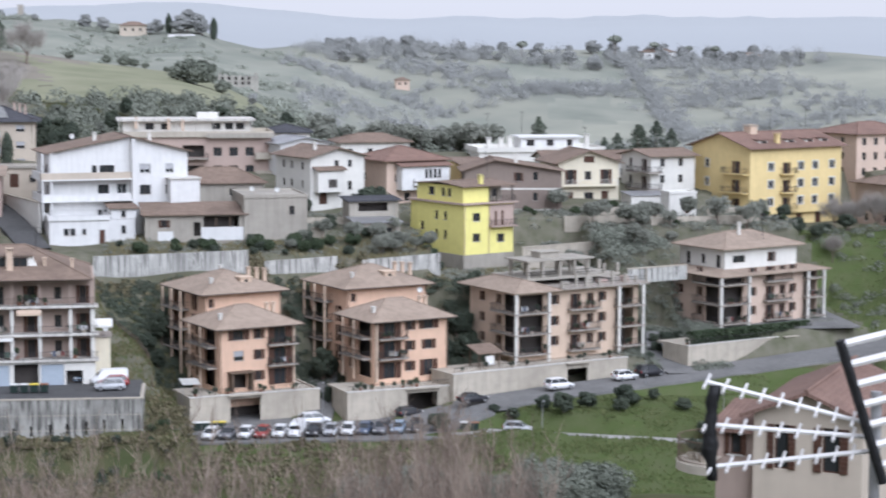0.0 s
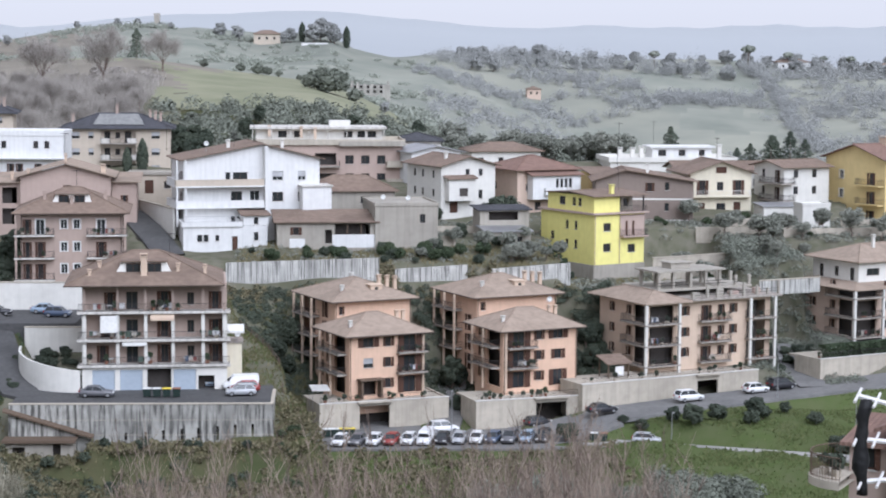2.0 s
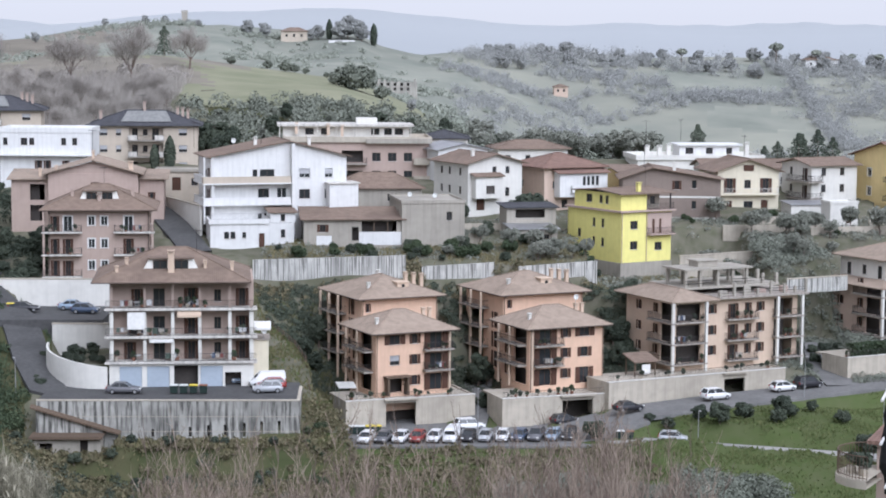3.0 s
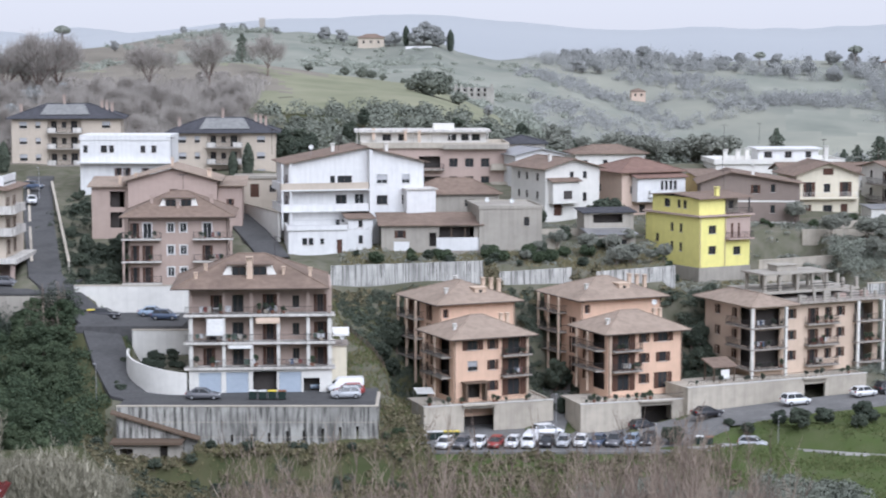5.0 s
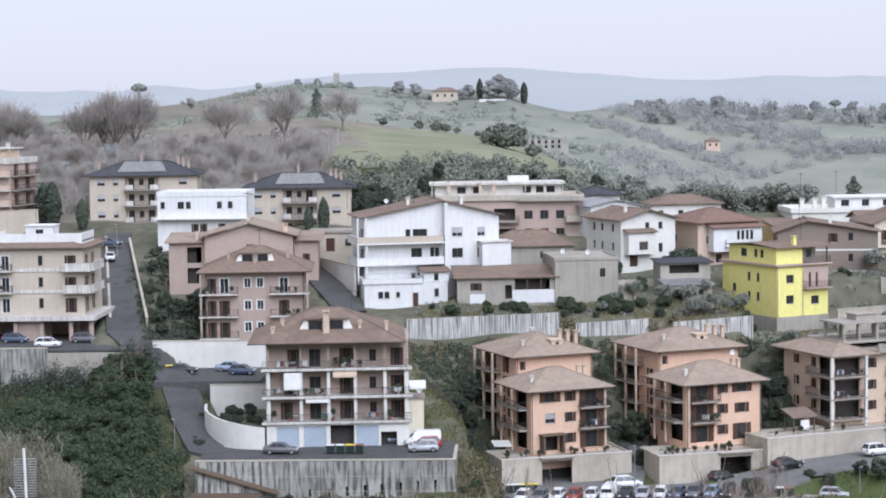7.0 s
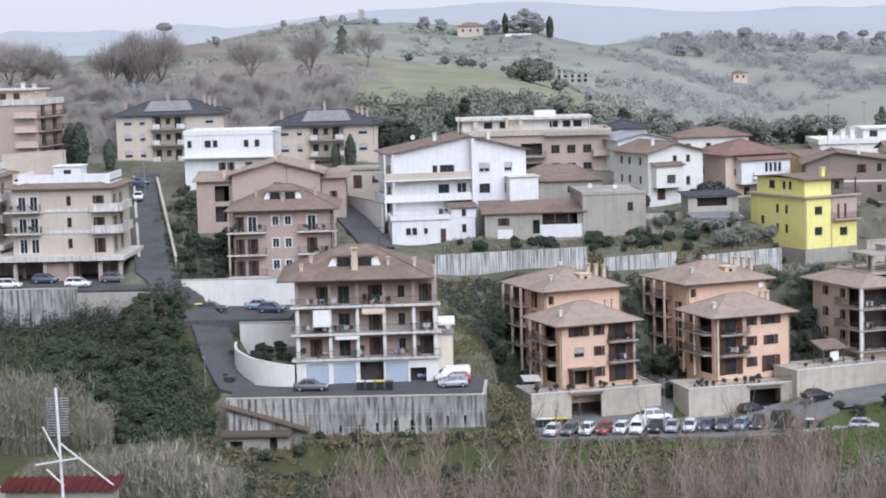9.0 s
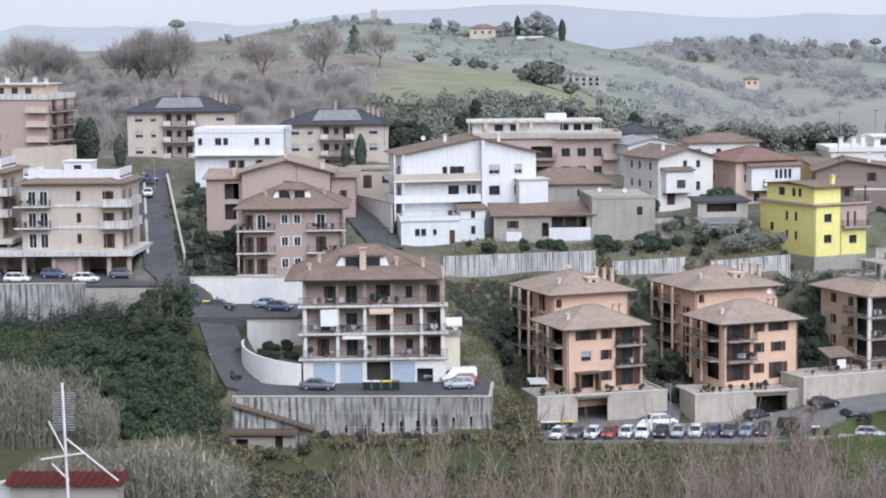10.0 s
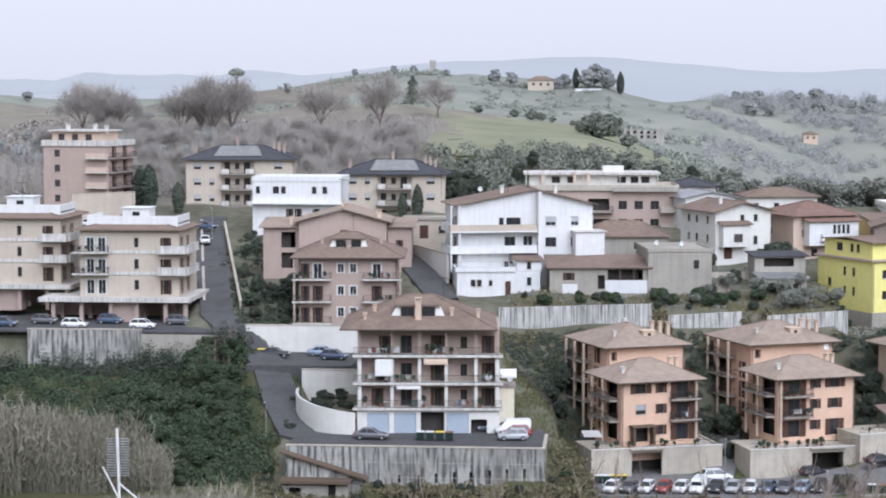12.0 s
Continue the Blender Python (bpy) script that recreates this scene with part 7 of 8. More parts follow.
spots += [(rng0.uniform(61, 78), rng0.uniform(286, 324), rng0.uniform(0.6, 1.3), rng0.uniform(0.5, 1.5)) for i in range(520)]
spots = [q for q in spots if not (37 < q[0] < 57 and q[1] > 304) and not (67 < q[0] < 71.6 and q[1] < 305)]
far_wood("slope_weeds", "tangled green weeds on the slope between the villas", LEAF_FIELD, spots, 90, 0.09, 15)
spots = [(rng0.uniform(-64.5, -50), rng0.uniform(294, 324), rng0.uniform(0.5, 1.2), rng0.uniform(0.5, 1.5)) for i in range(300)]
spots = [q for q in spots if not (q[0] < -60.5 + (q[1] - 297) * -0.22 + 4.0)]
spots += [(rng0.uniform(-68, -60), rng0.uniform(330, 365), rng0.uniform(0.5, 1.2), rng0.uniform(0.5, 1.4)) for i in range(50)]
far_wood("garden_scrub", "dark garden shrubs stepped along the climbing street", LEAF_DARK, spots, 100, 0.09, 16)

spots = [(rng0.uniform(55, 340), rng0.uniform(1062, 1112), rng0.uniform(2.0, 4.0), rng0.uniform(3.5, 8.5)) for i in range(170)]
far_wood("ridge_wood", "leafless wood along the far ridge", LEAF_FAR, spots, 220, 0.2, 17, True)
spots = [(rng0.uniform(-47, -9), rng0.uniform(200, 243), rng0.uniform(0.7, 1.7), rng0.uniform(0.5, 1.6)) for i in range(300)]
spots += [(rng0.uniform(-92, -57), rng0.uniform(283.5, 286.5), rng0.uniform(0.8, 1.5), rng0.uniform(1.5, 4.2)) for i in range(70)]
spots += [(rng0.uniform(-70, -53), rng0.uniform(282.5, 287), rng0.uniform(0.8, 1.5), rng0.uniform(1.5, 4.5)) for i in range(60)]
far_wood("valley_thicket", "dark brambles filling the foot of the slope", LEAF_DARK, spots, 150, 0.09, 18)

spots = [(rng0.uniform(-40, -3), rng0.uniform(224, 241), rng0.uniform(0.5, 1.3), rng0.uniform(0.3, 1.0)) for i in range(240)]
spots += [(rng0.uniform(-8, 36), rng0.uniform(230, 258.4), rng0.uniform(0.5, 1.3), rng0.uniform(0.3, 1.0)) for i in range(420)]
spots += [(rng0.uniform(-44, -6), rng0.uniform(222, 247.5), rng0.uniform(0.5, 1.2), rng0.uniform(0.25, 0.8)) for i in range(520)]
far_wood("valley_brush", "dry brown brush and brambles on the valley floor", LEAF_DRYGREEN, spots, 60, 0.13, 19, True)

many(olive, 16, 10, 36, 309, 324, 0.5, 0.9, "olive trees on the terraces")
many(olive, 14, 56, 80, 309, 330, 0.6, 1.0, "olive trees on the terraces")
many(bush_dark, 14, -14, 36, 307.5, 318, 0.3, 0.6, "shrubs along the terrace wall")
many(tree_green, 5, -62, -57, 277, 287, 0.4, 0.7, "trees below the street")
for x, y, k in ((-56.5, 283, 0.75), (-54.2, 281, 0.7), (-58.5, 279, 0.85), (-53.6, 276, 0.65), (-55.5, 272, 0.8), (-52.6, 269, 0.6), (-51.2, 263, 0.65), (-54, 264, 0.8), (-50.4, 257, 0.6)):
    place(random.choice(tree_green), x, y, k, group="trees below the street")
many(bush_dark, 14, -66, -57, 322, 372, 0.35, 0.6, "shrubs beside the street", [(-79, -65, 330, 372)])
many(tree_green, 4, -52, -48.6, 240, 248, 0.45, 0.6, "trees on the overgrown slope")
# overgrown slope on the near side of the climbing street
many(tree_green, 34, -68, -47, 222, 266, 0.7, 1.1, "trees on the overgrown slope", [(-52, -44, 246, 270)])
many(bush_green, 24, -70, -44, 216, 280, 0.8, 1.4, "bushes on the overgrown slope", [(-52, -43, 262, 285)])
many(sapling, 18, -60, -53.5, 276, 286.5, 0.5, 0.85, "bare saplings by the street")
# slope below the large block and valley floor
many(bush_dark, 16, -42, -10, 238, 246.5, 0.3, 0.55, "scrub under the wall", [(-42, -32, 244, 250)])
many(bush_green, 9, -8, -4, 240, 250, 0.25, 0.45, "scrub beside the wall")
# leafless saplings in front of the valley
for i in range(74):
    y = random.uniform(40, 58)
    x = y * random.uniform(-0.11, 0.17)
    top = 60 - y * random.uniform(0.188, 0.228)
    place(random.choice(sapling), x, y, (top - gz(x, y)) / 7.6, group="bare saplings")
for i in range(12):
    y = random.uniform(62, 80)
    x = y * random.uniform(0.08, 0.2)
    place(random.choice(bramble), x, y, random.uniform(0.6, 0.9), z=60 - y * random.uniform(0.214, 0.236) - 2.3, group="grey brambles")
# bushes on the grassy bank
for x, y, s in ((41, 264.5, 0.45), (45, 264, 0.55), (47.5, 262, 0.7), (51.3, 265, 0.65), (55.5, 262.5, 0.55), (57.2, 268.5, 0.6), (57.5, 265, 0.55), (38.8, 268, 0.35), (61, 267, 0.4), (64, 262, 0.5), (65, 252, 0.7)):
    place(random.choice(bush_dark), x, y, s * 1.25)
place(bush_dark[0], 30.6, 262.4, 0.85)
for x, y, k in ((64.2, 301, 0.55), (66.4, 301.2, 0.6), (68.6, 301, 0.5), (70.6, 301.4, 0.6), (72.8, 301.6, 0.55), (65.5, 298, 0.6), (68.2, 297.4, 0.55), (71.5, 298.6, 0.6), (66.2, 294, 0.5), (73, 296, 0.5)):
    place(random.choice(bush_dark), x, y, k, group="shrubs below the villa wall")
for x, y, k in ((-40.0, 266.5, 0.4), (-39.0, 264.2, 0.45), (-37.6, 263.2, 0.4), (-36.2, 264.4, 0.35), (-35, 263, 0.4), (-38.2, 267, 0.5), (-36.6, 268.4, 0.45), (-39.6, 270, 0.5), (-37.2, 272, 0.5)):
    place(random.choice(bush_dark), x, y, k, z=16.85, group="shrubs inside the curved wall")
# clipped hedge on the villa's street wall
rngh = np.random.default_rng(77)
np.random.seed(77)
k = 4200
c = np.stack([rngh.uniform(0, 24, k), rngh.uniform(-0.7, 0.7, k), rngh.uniform(0, 2.0, k)], 1)
edge = rngh.integers(0, 3, k)
c[edge == 0, 1] = -0.7
c[edge == 1, 2] = 2.0
hedge = thing("hedge", "clipped dark green hedge on top of the street wall", "hedge", pose(71.6, 290.4, 13.4, 0, 0, 26))
ob = new("foliage", quads_mesh("foliage", c, rngh.normal(size=(k, 3)) + np.array([0, -0.4, 0.5]), rngh.uniform(0.1, 0.2, k), LEAF_GREEN))
ob.parent = hedge


# grass and weeds, beyond counting
def grass_patch(name, label, mat, n, x0, x1, y0, y1, size, tall, seed, avoid=(), category="grass"):
    rng = np.random.default_rng(seed)
    x, y = rng.uniform(x0, x1, n), rng.uniform(y0, y1, n)
    keep = np.ones(n, bool)
    for a, b, c2, d in avoid:
        keep &= ~((x > a) & (x < b) & (y > c2) & (y < d))
    for width, pts in ROADS:
        for (xa, ya, za), (xb, yb, zb) in zip(pts, pts[1:]):
            dx, dy = xb - xa, yb - ya
            s = np.clip(((x - xa) * dx + (y - ya) * dy) / (dx * dx + dy * dy), 0, 1)
            keep &= np.hypot(x - xa - s * dx, y - ya - s * dy) > width / 2 + 0.4
    keep &= np.sin(x * 0.9 + 2 * np.sin(y * 0.31)) + np.sin(y * 0.7 + x * 0.23) + rng.normal(size=n) * 0.9 > -0.5
    x, y = x[keep], y[keep]
    n = len(x)
    z = ground_height(x, y)
    a = rng.uniform(0, math.tau, n)
    w, h = rng.uniform(0.5, 1.3, n) * size, rng.uniform(0.4, 1.4, n) * tall
    dx, dy = np.cos(a) * w, np.sin(a) * w * 0.5
    lean = rng.normal(size=(n, 2)) * 0.3 * h[:, None]
    v = np.stack([np.stack([x - dx, y - dy, z - 0.05], 1), np.stack([x + dx, y + dy, z - 0.05], 1), np.stack([x + lean[:, 0], y + lean[:, 1], z + h], 1)], 1).reshape(-1, 3)
    me = bpy.data.meshes.new(name)
    me.from_pydata(v.tolist(), [], np.arange(3 * n).reshape(n, 3).tolist())
    me.materials.append(mat)
    return tagged(new(name, me), label, category, kind="stuff")


grass_patch("grass", "fresh green grass on the bank between the lanes", BLADE, 34000, 30, 92, 244, 282, 0.16, 0.28, 1, [(33, 70, 274, 300)])
grass_patch("grass", "rough green grass on the valley floor", BLADE, 16000, -6, 62, 226, 258, 0.2, 0.35, 2, [(-42, -8, 248, 260)])
grass_patch("weeds", "dry weeds on the slope below the concrete wall", BLADE_DRY, 14000, -44, -2, 228, 250, 0.16, 0.45, 3, [(-42, -8, 248.5, 260)])
grass_patch("weeds", "dry weeds and ivy on the terraces", BLADE_DRY, 16000, -16, 60, 307, 322, 0.14, 0.4, 4)
grass_patch("weeds", "dry weeds on the steep slope beside the terrace", BLADE_DRY, 7000, -8, -2.6, 250, 300, 0.14, 0.4, 5)
grass_patch("grass", "green lawn on the slope beside the villa", BLADE, 12000, 101, 140, 288, 346, 0.18, 0.3, 10)
grass_patch("weeds", "pale dry weeds on the grassy strip beside the block", BLADE_DRY, 16000, -18, -3, 246, 303, 0.13, 0.4, 8, [(-18, -9.4, 246, 261), (-18, -13.6, 246, 276)])
grass_patch("grass", "green tufts on the grassy strip beside the block", BLADE, 7000, -18, -3, 246, 303, 0.14, 0.35, 9, [(-18, -9.4, 246, 261), (-18, -13.6, 246, 276)])
fence = thing("fence", "low weathered timber fence along the edge of the grassy strip", "fence")
last = None
for i in range(13):
    y = 262 + i * 2.3
    x = float(lerp_profile(y, STRIP_EDGE)) + 0.2
    foot = Vector((x, y, gz(x, y)))
    bm = bmesh.new()
    box(bm, x - 0.07, x + 0.07, y - 0.07, y + 0.07, foot.z - 0.5, foot.z + 1.0)
    part("post", bm, TIMBER, fence)
    if last:
        for up in (0.45, 0.9):
            bm = bmesh.new()
            bar(bm, last + Vector((0, -0.09, up)), foot + Vector((0, -0.09, up)), 0.05, 4)
            part("rail", bm, TIMBER, fence)
    last = foot
grass_patch("undergrowth", "dense green undergrowth of the overgrown slope", LEAF_GREEN, 22000, -95, -43, 205, 288, 0.25, 0.5, 6, [(-43.5, -40, 249, 260)])


grass_patch("coppice", "thin upright leafless coppice stems in the bare wood", LEAF_DRY, 30000, -140, -46, 408, 525, 0.07, 5.0, 7, [], "woodland")


# reeds in front
def reed_clump(seed, n=260, r=2.6, h=5.0):
    rng = np.random.default_rng(seed)
    np.random.seed(seed)
    t = thing("reed_clump", "tall dry reeds with feathery pale plumes", "reeds")
    bm = bmesh.new()
    cs, ns = [], []
    for i in range(n):
        a, d = rng.uniform(0, math.tau), r * math.sqrt(rng.uniform(0, 1))
        x, y = math.cos(a) * d, math.sin(a) * d
        hh = h * rng.uniform(0.6, 1.05) * (1 - 0.25 * (d / r) ** 2)
        lx, ly = rng.normal() * 0.35, rng.normal() * 0.35
        bar(bm, (x, y, -0.3), (x + lx, y + ly, hh), 0.014, 3, 0.008)
        for k in range(14):
            s = rng.uniform(0.2, 1.0)
            cs.append((x + lx * s + rng.normal() * 0.12, y + ly * s + rng.normal() * 0.12, hh * s))
            ns.append((rng.normal(), rng.normal(), rng.normal() * 0.25))
    part("culm", bm, REED, t)
    k = len(cs)
    c, nn = np.array(cs), np.array(ns)
    nn /= np.linalg.norm(nn, axis=1, keepdims=True)
    side = np.cross(nn, [0, 0, 1.0])
    side /= np.linalg.norm(side, axis=1, keepdims=True) + 1e-9
    up = np.array([0, 0, 0.8]) + rng.normal(size=(k, 3)) * 0.6
    ln = rng.uniform(0.2, 0.5, k)[:, None]
    wd = rng.uniform(0.012, 0.04, k)[:, None]
    v = np.stack([c - side * wd, c + side * wd, c + up * ln + side * wd * 0.3, c + up * ln * 0.6 - side * wd * 1.2], 1).reshape(-1, 3)
    me = bpy.data.meshes.new("plume_mass")
    me.from_pydata(v.tolist(), [], np.arange(4 * k).reshape(k, 4).tolist())
    me.materials.append(REED)
    ob = new("plume_mass", me)
    ob.parent = t
    return t


reeds = [reed_clump(141 + i) for i in range(3)]
for i in range(22):
    x, y = random.uniform(-42, -31.5), random.uniform(126, 140)
    top = 60 - y * (0.158 + 0.0035 * max(0, x + 37.5) + random.uniform(0, 0.012))
    place(random.choice(reeds), x, y, max(0.35, (top - gz(x, y)) / 5.0), group="reed bed")
for i in range(24):
    x, y = random.uniform(-31.5, -20.5), random.uniform(108, 121)
    top = 60 - y * (0.202 + 0.0011 * abs(x + 24) + random.uniform(0, 0.012))
    place(random.choice(reeds), x, y, max(0.35, (top - gz(x, y)) / 5.0), group="reed bed")
for proto in (*bush_dark, *bush_green, *tree_dark, *tree_green, *olive, *far_tree, *bare, *sapling, *bramble, cypress, cedar, pine, *reeds):
    drop(proto)


# ---- vehicles ----
def paint(name, color):
    return material(name, color, 0.3, tuple(c * 0.9 for c in color), 1.0, 0.4, 0.12, 0.0, spec=0.5)


PAINTS = {"white": paint("white_car_paint", (0.72, 0.72, 0.72)), "silver": paint("silver_car_paint", (0.42, 0.43, 0.45)), "grey": paint("grey_car_paint", (0.13, 0.13, 0.14)),
          "black": paint("black_car_paint", (0.025, 0.025, 0.03)), "red": paint("red_car_paint", (0.27, 0.045, 0.04)), "blue": paint("blue_car_paint", (0.075, 0.10, 0.155)),
          "light blue": paint("light_blue_car_paint", (0.27, 0.34, 0.43))}
RUBBER = material("tyre_rubber", (0.025, 0.025, 0.025), 0.85, bump=0.0)
LAMP = material("headlight_glass", (0.7, 0.7, 0.68), 0.15, bump=0.0, stain=0.0)
TAIL = material("red_tail_light", (0.3, 0.02, 0.02), 0.25, bump=0.0, stain=0.0)


def car(colour, x, y, z, turn, kind="hatch", where="parked on the street", group=""):
    """Front towards -y before turning. kind: hatch, saloon, suv, van."""
    length, width, belt, top, a, b, c, d = {
        "hatch": (3.9, 1.68, 0.92, 1.48, -1.05, -0.35, 1.35, 1.8), "saloon": (4.5, 1.74, 0.9, 1.43, -0.95, -0.2, 1.0, 1.7),
        "suv": (4.3, 1.8, 1.02, 1.66, -1.15, -0.45, 1.7, 2.05), "van": (4.7, 1.82, 1.1, 1.95, -1.7, -0.9, 2.25, 2.32)}[kind]
    word = {"hatch": "hatchback", "saloon": "saloon car", "suv": "sport utility car", "van": "panel van"}[kind]
    r = thing("van" if kind == "van" else "car", f"{colour} {word} {where}", "van" if kind == "van" else "car", pose(x, y, z, 0, 0, turn), group)
    body_mat = PAINTS[colour]
    h = length / 2
    bm = bmesh.new()
    secs = [(-h, 0.78, 0.35, 0.62), (-h + 0.25, 0.93, 0.24, 0.76), (a, 1.0, 0.2, belt), (0.3, 1.0, 0.2, belt + 0.02), (h - 0.5, 0.98, 0.22, belt + 0.04), (h - 0.08, 0.9, 0.3, belt), (h, 0.84, 0.4, 0.7)]
    rings = []
    for yy, k, lo, hi in secs:
        w = width / 2 * k
        rings.append([bm.verts.new(p) for p in ((-w * 0.94, yy, lo), (-w, yy, (lo + hi) / 2), (-w * 0.93, yy, hi), (w * 0.93, yy, hi), (w, yy, (lo + hi) / 2), (w * 0.94, yy, lo))])
    for p, q in zip(rings, rings[1:]):
        for i in range(6):
            bm.faces.new((p[i], p[(i + 1) % 6], q[(i + 1) % 6], q[i]))
    bm.faces.new(rings[0][::-1])
    bm.faces.new(rings[-1])
    bmesh.ops.recalc_face_normals(bm, faces=bm.faces)
    part("body", bm, body_mat, r, smooth=True)
    # cabin: glass block with a painted roof and pillars
    bm = bmesh.new()
    w0, w1 = width / 2 * 0.9, width / 2 * 0.72
    lo = [bm.verts.new(p) for p in ((-w0, a, belt), (w0, a, belt), (w0, d, belt + 0.02), (-w0, d, belt + 0.02))]
    hi = [bm.verts.new(p) for p in ((-w1, b, top - 0.06), (w1, b, top - 0.06), (w1, c, top - 0.06), (-w1, c, top - 0.06))]
    for i in range(4):
        bm.faces.new((lo[i], lo[(i + 1) % 4], hi[(i + 1) % 4], hi[i]))
    bm.faces.new(hi)
    bmesh.ops.recalc_face_normals(bm, faces=bm.faces)
    part("cabin_glass", bm, GLASS if kind != "van" else body_mat, r)
    if kind == "van":
        bm = bmesh.new()
        vs = [bm.verts.new(p) for p in ((-w0 * 0.9, a - 0.01, belt + 0.08), (w0 * 0.9, a - 0.01, belt + 0.08), (w1 * 0.95, b - 0.04, top - 0.15), (-w1 * 0.95, b - 0.04, top - 0.15))]
        bm.faces.new(vs)
        bmesh.ops.solidify(bm, geom=bm.faces[:], thickness=0.03)
        part("windscreen", bm, GLASS, r)
    bm = bmesh.new()
    box(bm, -w1 - 0.02, w1 + 0.02, b - 0.03, c + 0.05, top - 0.07, top)
    bmesh.ops.bevel(bm, geom=[e for e in bm.edges], offset=0.03, segments=1, affect="EDGES")
    part("roof_panel", bm, body_mat, r)
    for s in (-1, 1):
        for y0, y1, thick in ((a, b, 0.045), ((a + d) / 2 + 0.1, (b + c) / 2 + 0.1, 0.05), (d, c, 0.07)):
            bm = bmesh.new()
            bar(bm, (s * w0, y0, belt), (s * w1, y1, top - 0.05), thick, 4)
            part("pillar", bm, body_mat, r)
        for wy in (-length * 0.32, length * 0.31):
            bm = bmesh.new()
            bar(bm, (s * (width / 2 - 0.2), wy, 0.31), (s * (width / 2 + 0.01), wy, 0.31), 0.31, 14)
            wh = part("wheel", bm, RUBBER, r)
            bm = bmesh.new()
            bar(bm, (s * (width / 2 + 0.0), wy, 0.31), (s * (width / 2 + 0.03), wy, 0.31), 0.2, 10)
            part("rim", bm, GREYMETAL, wh)
        bm = bmesh.new()
        box(bm, s * width * 0.33 - 0.17, s * width * 0.33 + 0.17, -h + 0.02, -h + 0.2, 0.6, 0.76)
        part("headlight", bm, LAMP, r)
        bm = bmesh.new()
        box(bm, s * width * 0.38 - 0.1, s * width * 0.38 + 0.1, h - 0.12, h + 0.01, 0.72, 0.95)
        part("tail_light", bm, TAIL, r)
        bm = bmesh.new()
        box(bm, s * (width / 2 + 0.06) - 0.09, s * (width / 2 + 0.06) + 0.09, a + 0.12, a + 0.24, belt, belt + 0.13)
        part("wing_mirror", bm, body_mat, r)
    bm = bmesh.new()
    box(bm, -0.45, 0.45, -h - 0.01, -h + 0.1, 0.42, 0.56)
    part("grille", bm, METAL, r)
    return r


row = [("white", "hatch"), ("grey", "hatch"), ("white", "hatch"), ("red", "hatch"), ("white", "hatch"), ("white", "van"), ("black", "hatch"), ("silver", "hatch"), ("white", "hatch"),
       ("blue", "hatch"), ("grey", "suv"), ("light blue", "hatch"), ("black", "suv")]
for i, (col, kind) in enumerate(row):
    car(col, 0.2 + i * 2.28, 262.0 + i * 0.17, 6.5, -14 + (i * 37 % 9 - 4), kind, "in the parked row on the street", "row of parked cars")
car("white", 14.4, 270.6, 6.5, 108, "suv", "standing by the ramp")
car("black", 27.6, 272.4, 6.95, 120, "hatch", "by the wide garage opening")
car("black", 36.4, 271.6, 8.95, 115, "saloon", "along the rising street")
car("white", 49.6, 277.4, 9.55, 115, "suv", "along the terrace wall")
car("white", 60.2, 282.4, 9.85, 115, "hatch", "along the terrace wall")
car("black", 64.4, 284.6, 10.0, 115, "suv", "near the end of the terrace wall")
car("silver", 41.0, 260.6, 6.85, 78, "hatch", "on the narrow lower lane")
car("grey", -30.8, 253.6, 14.6, 90, "saloon", "on the forecourt of the block")
car("white", -12.8, 259.0, 14.6, -80, "van", "on the forecourt beside the garages")
car("red", -12.2, 256.8, 14.6, -80, "hatch", "half hidden beside the white van")
car("silver", -12.5, 254.4, 14.6, -84, "hatch", "on the forecourt edge above the wall")
car("light blue", -16.3 - 0.6, 262.2, 14.5, 5, "hatch", "inside the half-open garage")
car("light blue", -41.9, 287.2, 20.75, 86, "saloon", "in the upper bay by the white wall")
car("blue", -39.8, 283.6, 20.75, 85, "hatch", "in the upper bay")
car("black", -48.6, 284.6, 20.85, 92, "saloon", "at the corner of the climbing street")
car("white", -72.6, 352, 31.9, 12, "hatch", "on the climbing street")
car("blue", -75.2, 366, 33.5, 70, "hatch", "at the top of the climbing street")
for col, x, y, t in (("white", -80, 291.2, 90), ("white", -69.6, 291, 92), ("blue", -76, 297, 88), ("grey", -86, 296, 90), ("grey", -65.3, 296.5, 88), ("blue", -91, 292, 90)):
    car(col, x, y, 24.02, t, "hatch", "on the parking level under the block", "cars under the beige blocks")
for col, x, y in (("white", -99, 374), ("silver", -95, 376), ("silver", -84, 372)):
    car(col, x, y, gz(x, y), 80, "hatch", "on the small upper lot", "cars on the upper lot")
for col, x, y in (("grey", -31.0, 349), ("silver", -33.0, 356)):
    car(col, x, y, gz(x, y) + 0.15, 20, "hatch", "beside the lane below the cottage")


# ---- street furniture and yard things ----
BINGREEN = material("dark_green_bin", (0.02, 0.035, 0.03), 0.6, bump=0.0)
BINLID = {"white": WHITEFRAME, "yellow": material("yellow_lid", (0.75, 0.6, 0.08), 0.5, bump=0.0), "brown": TERRACOTTA}


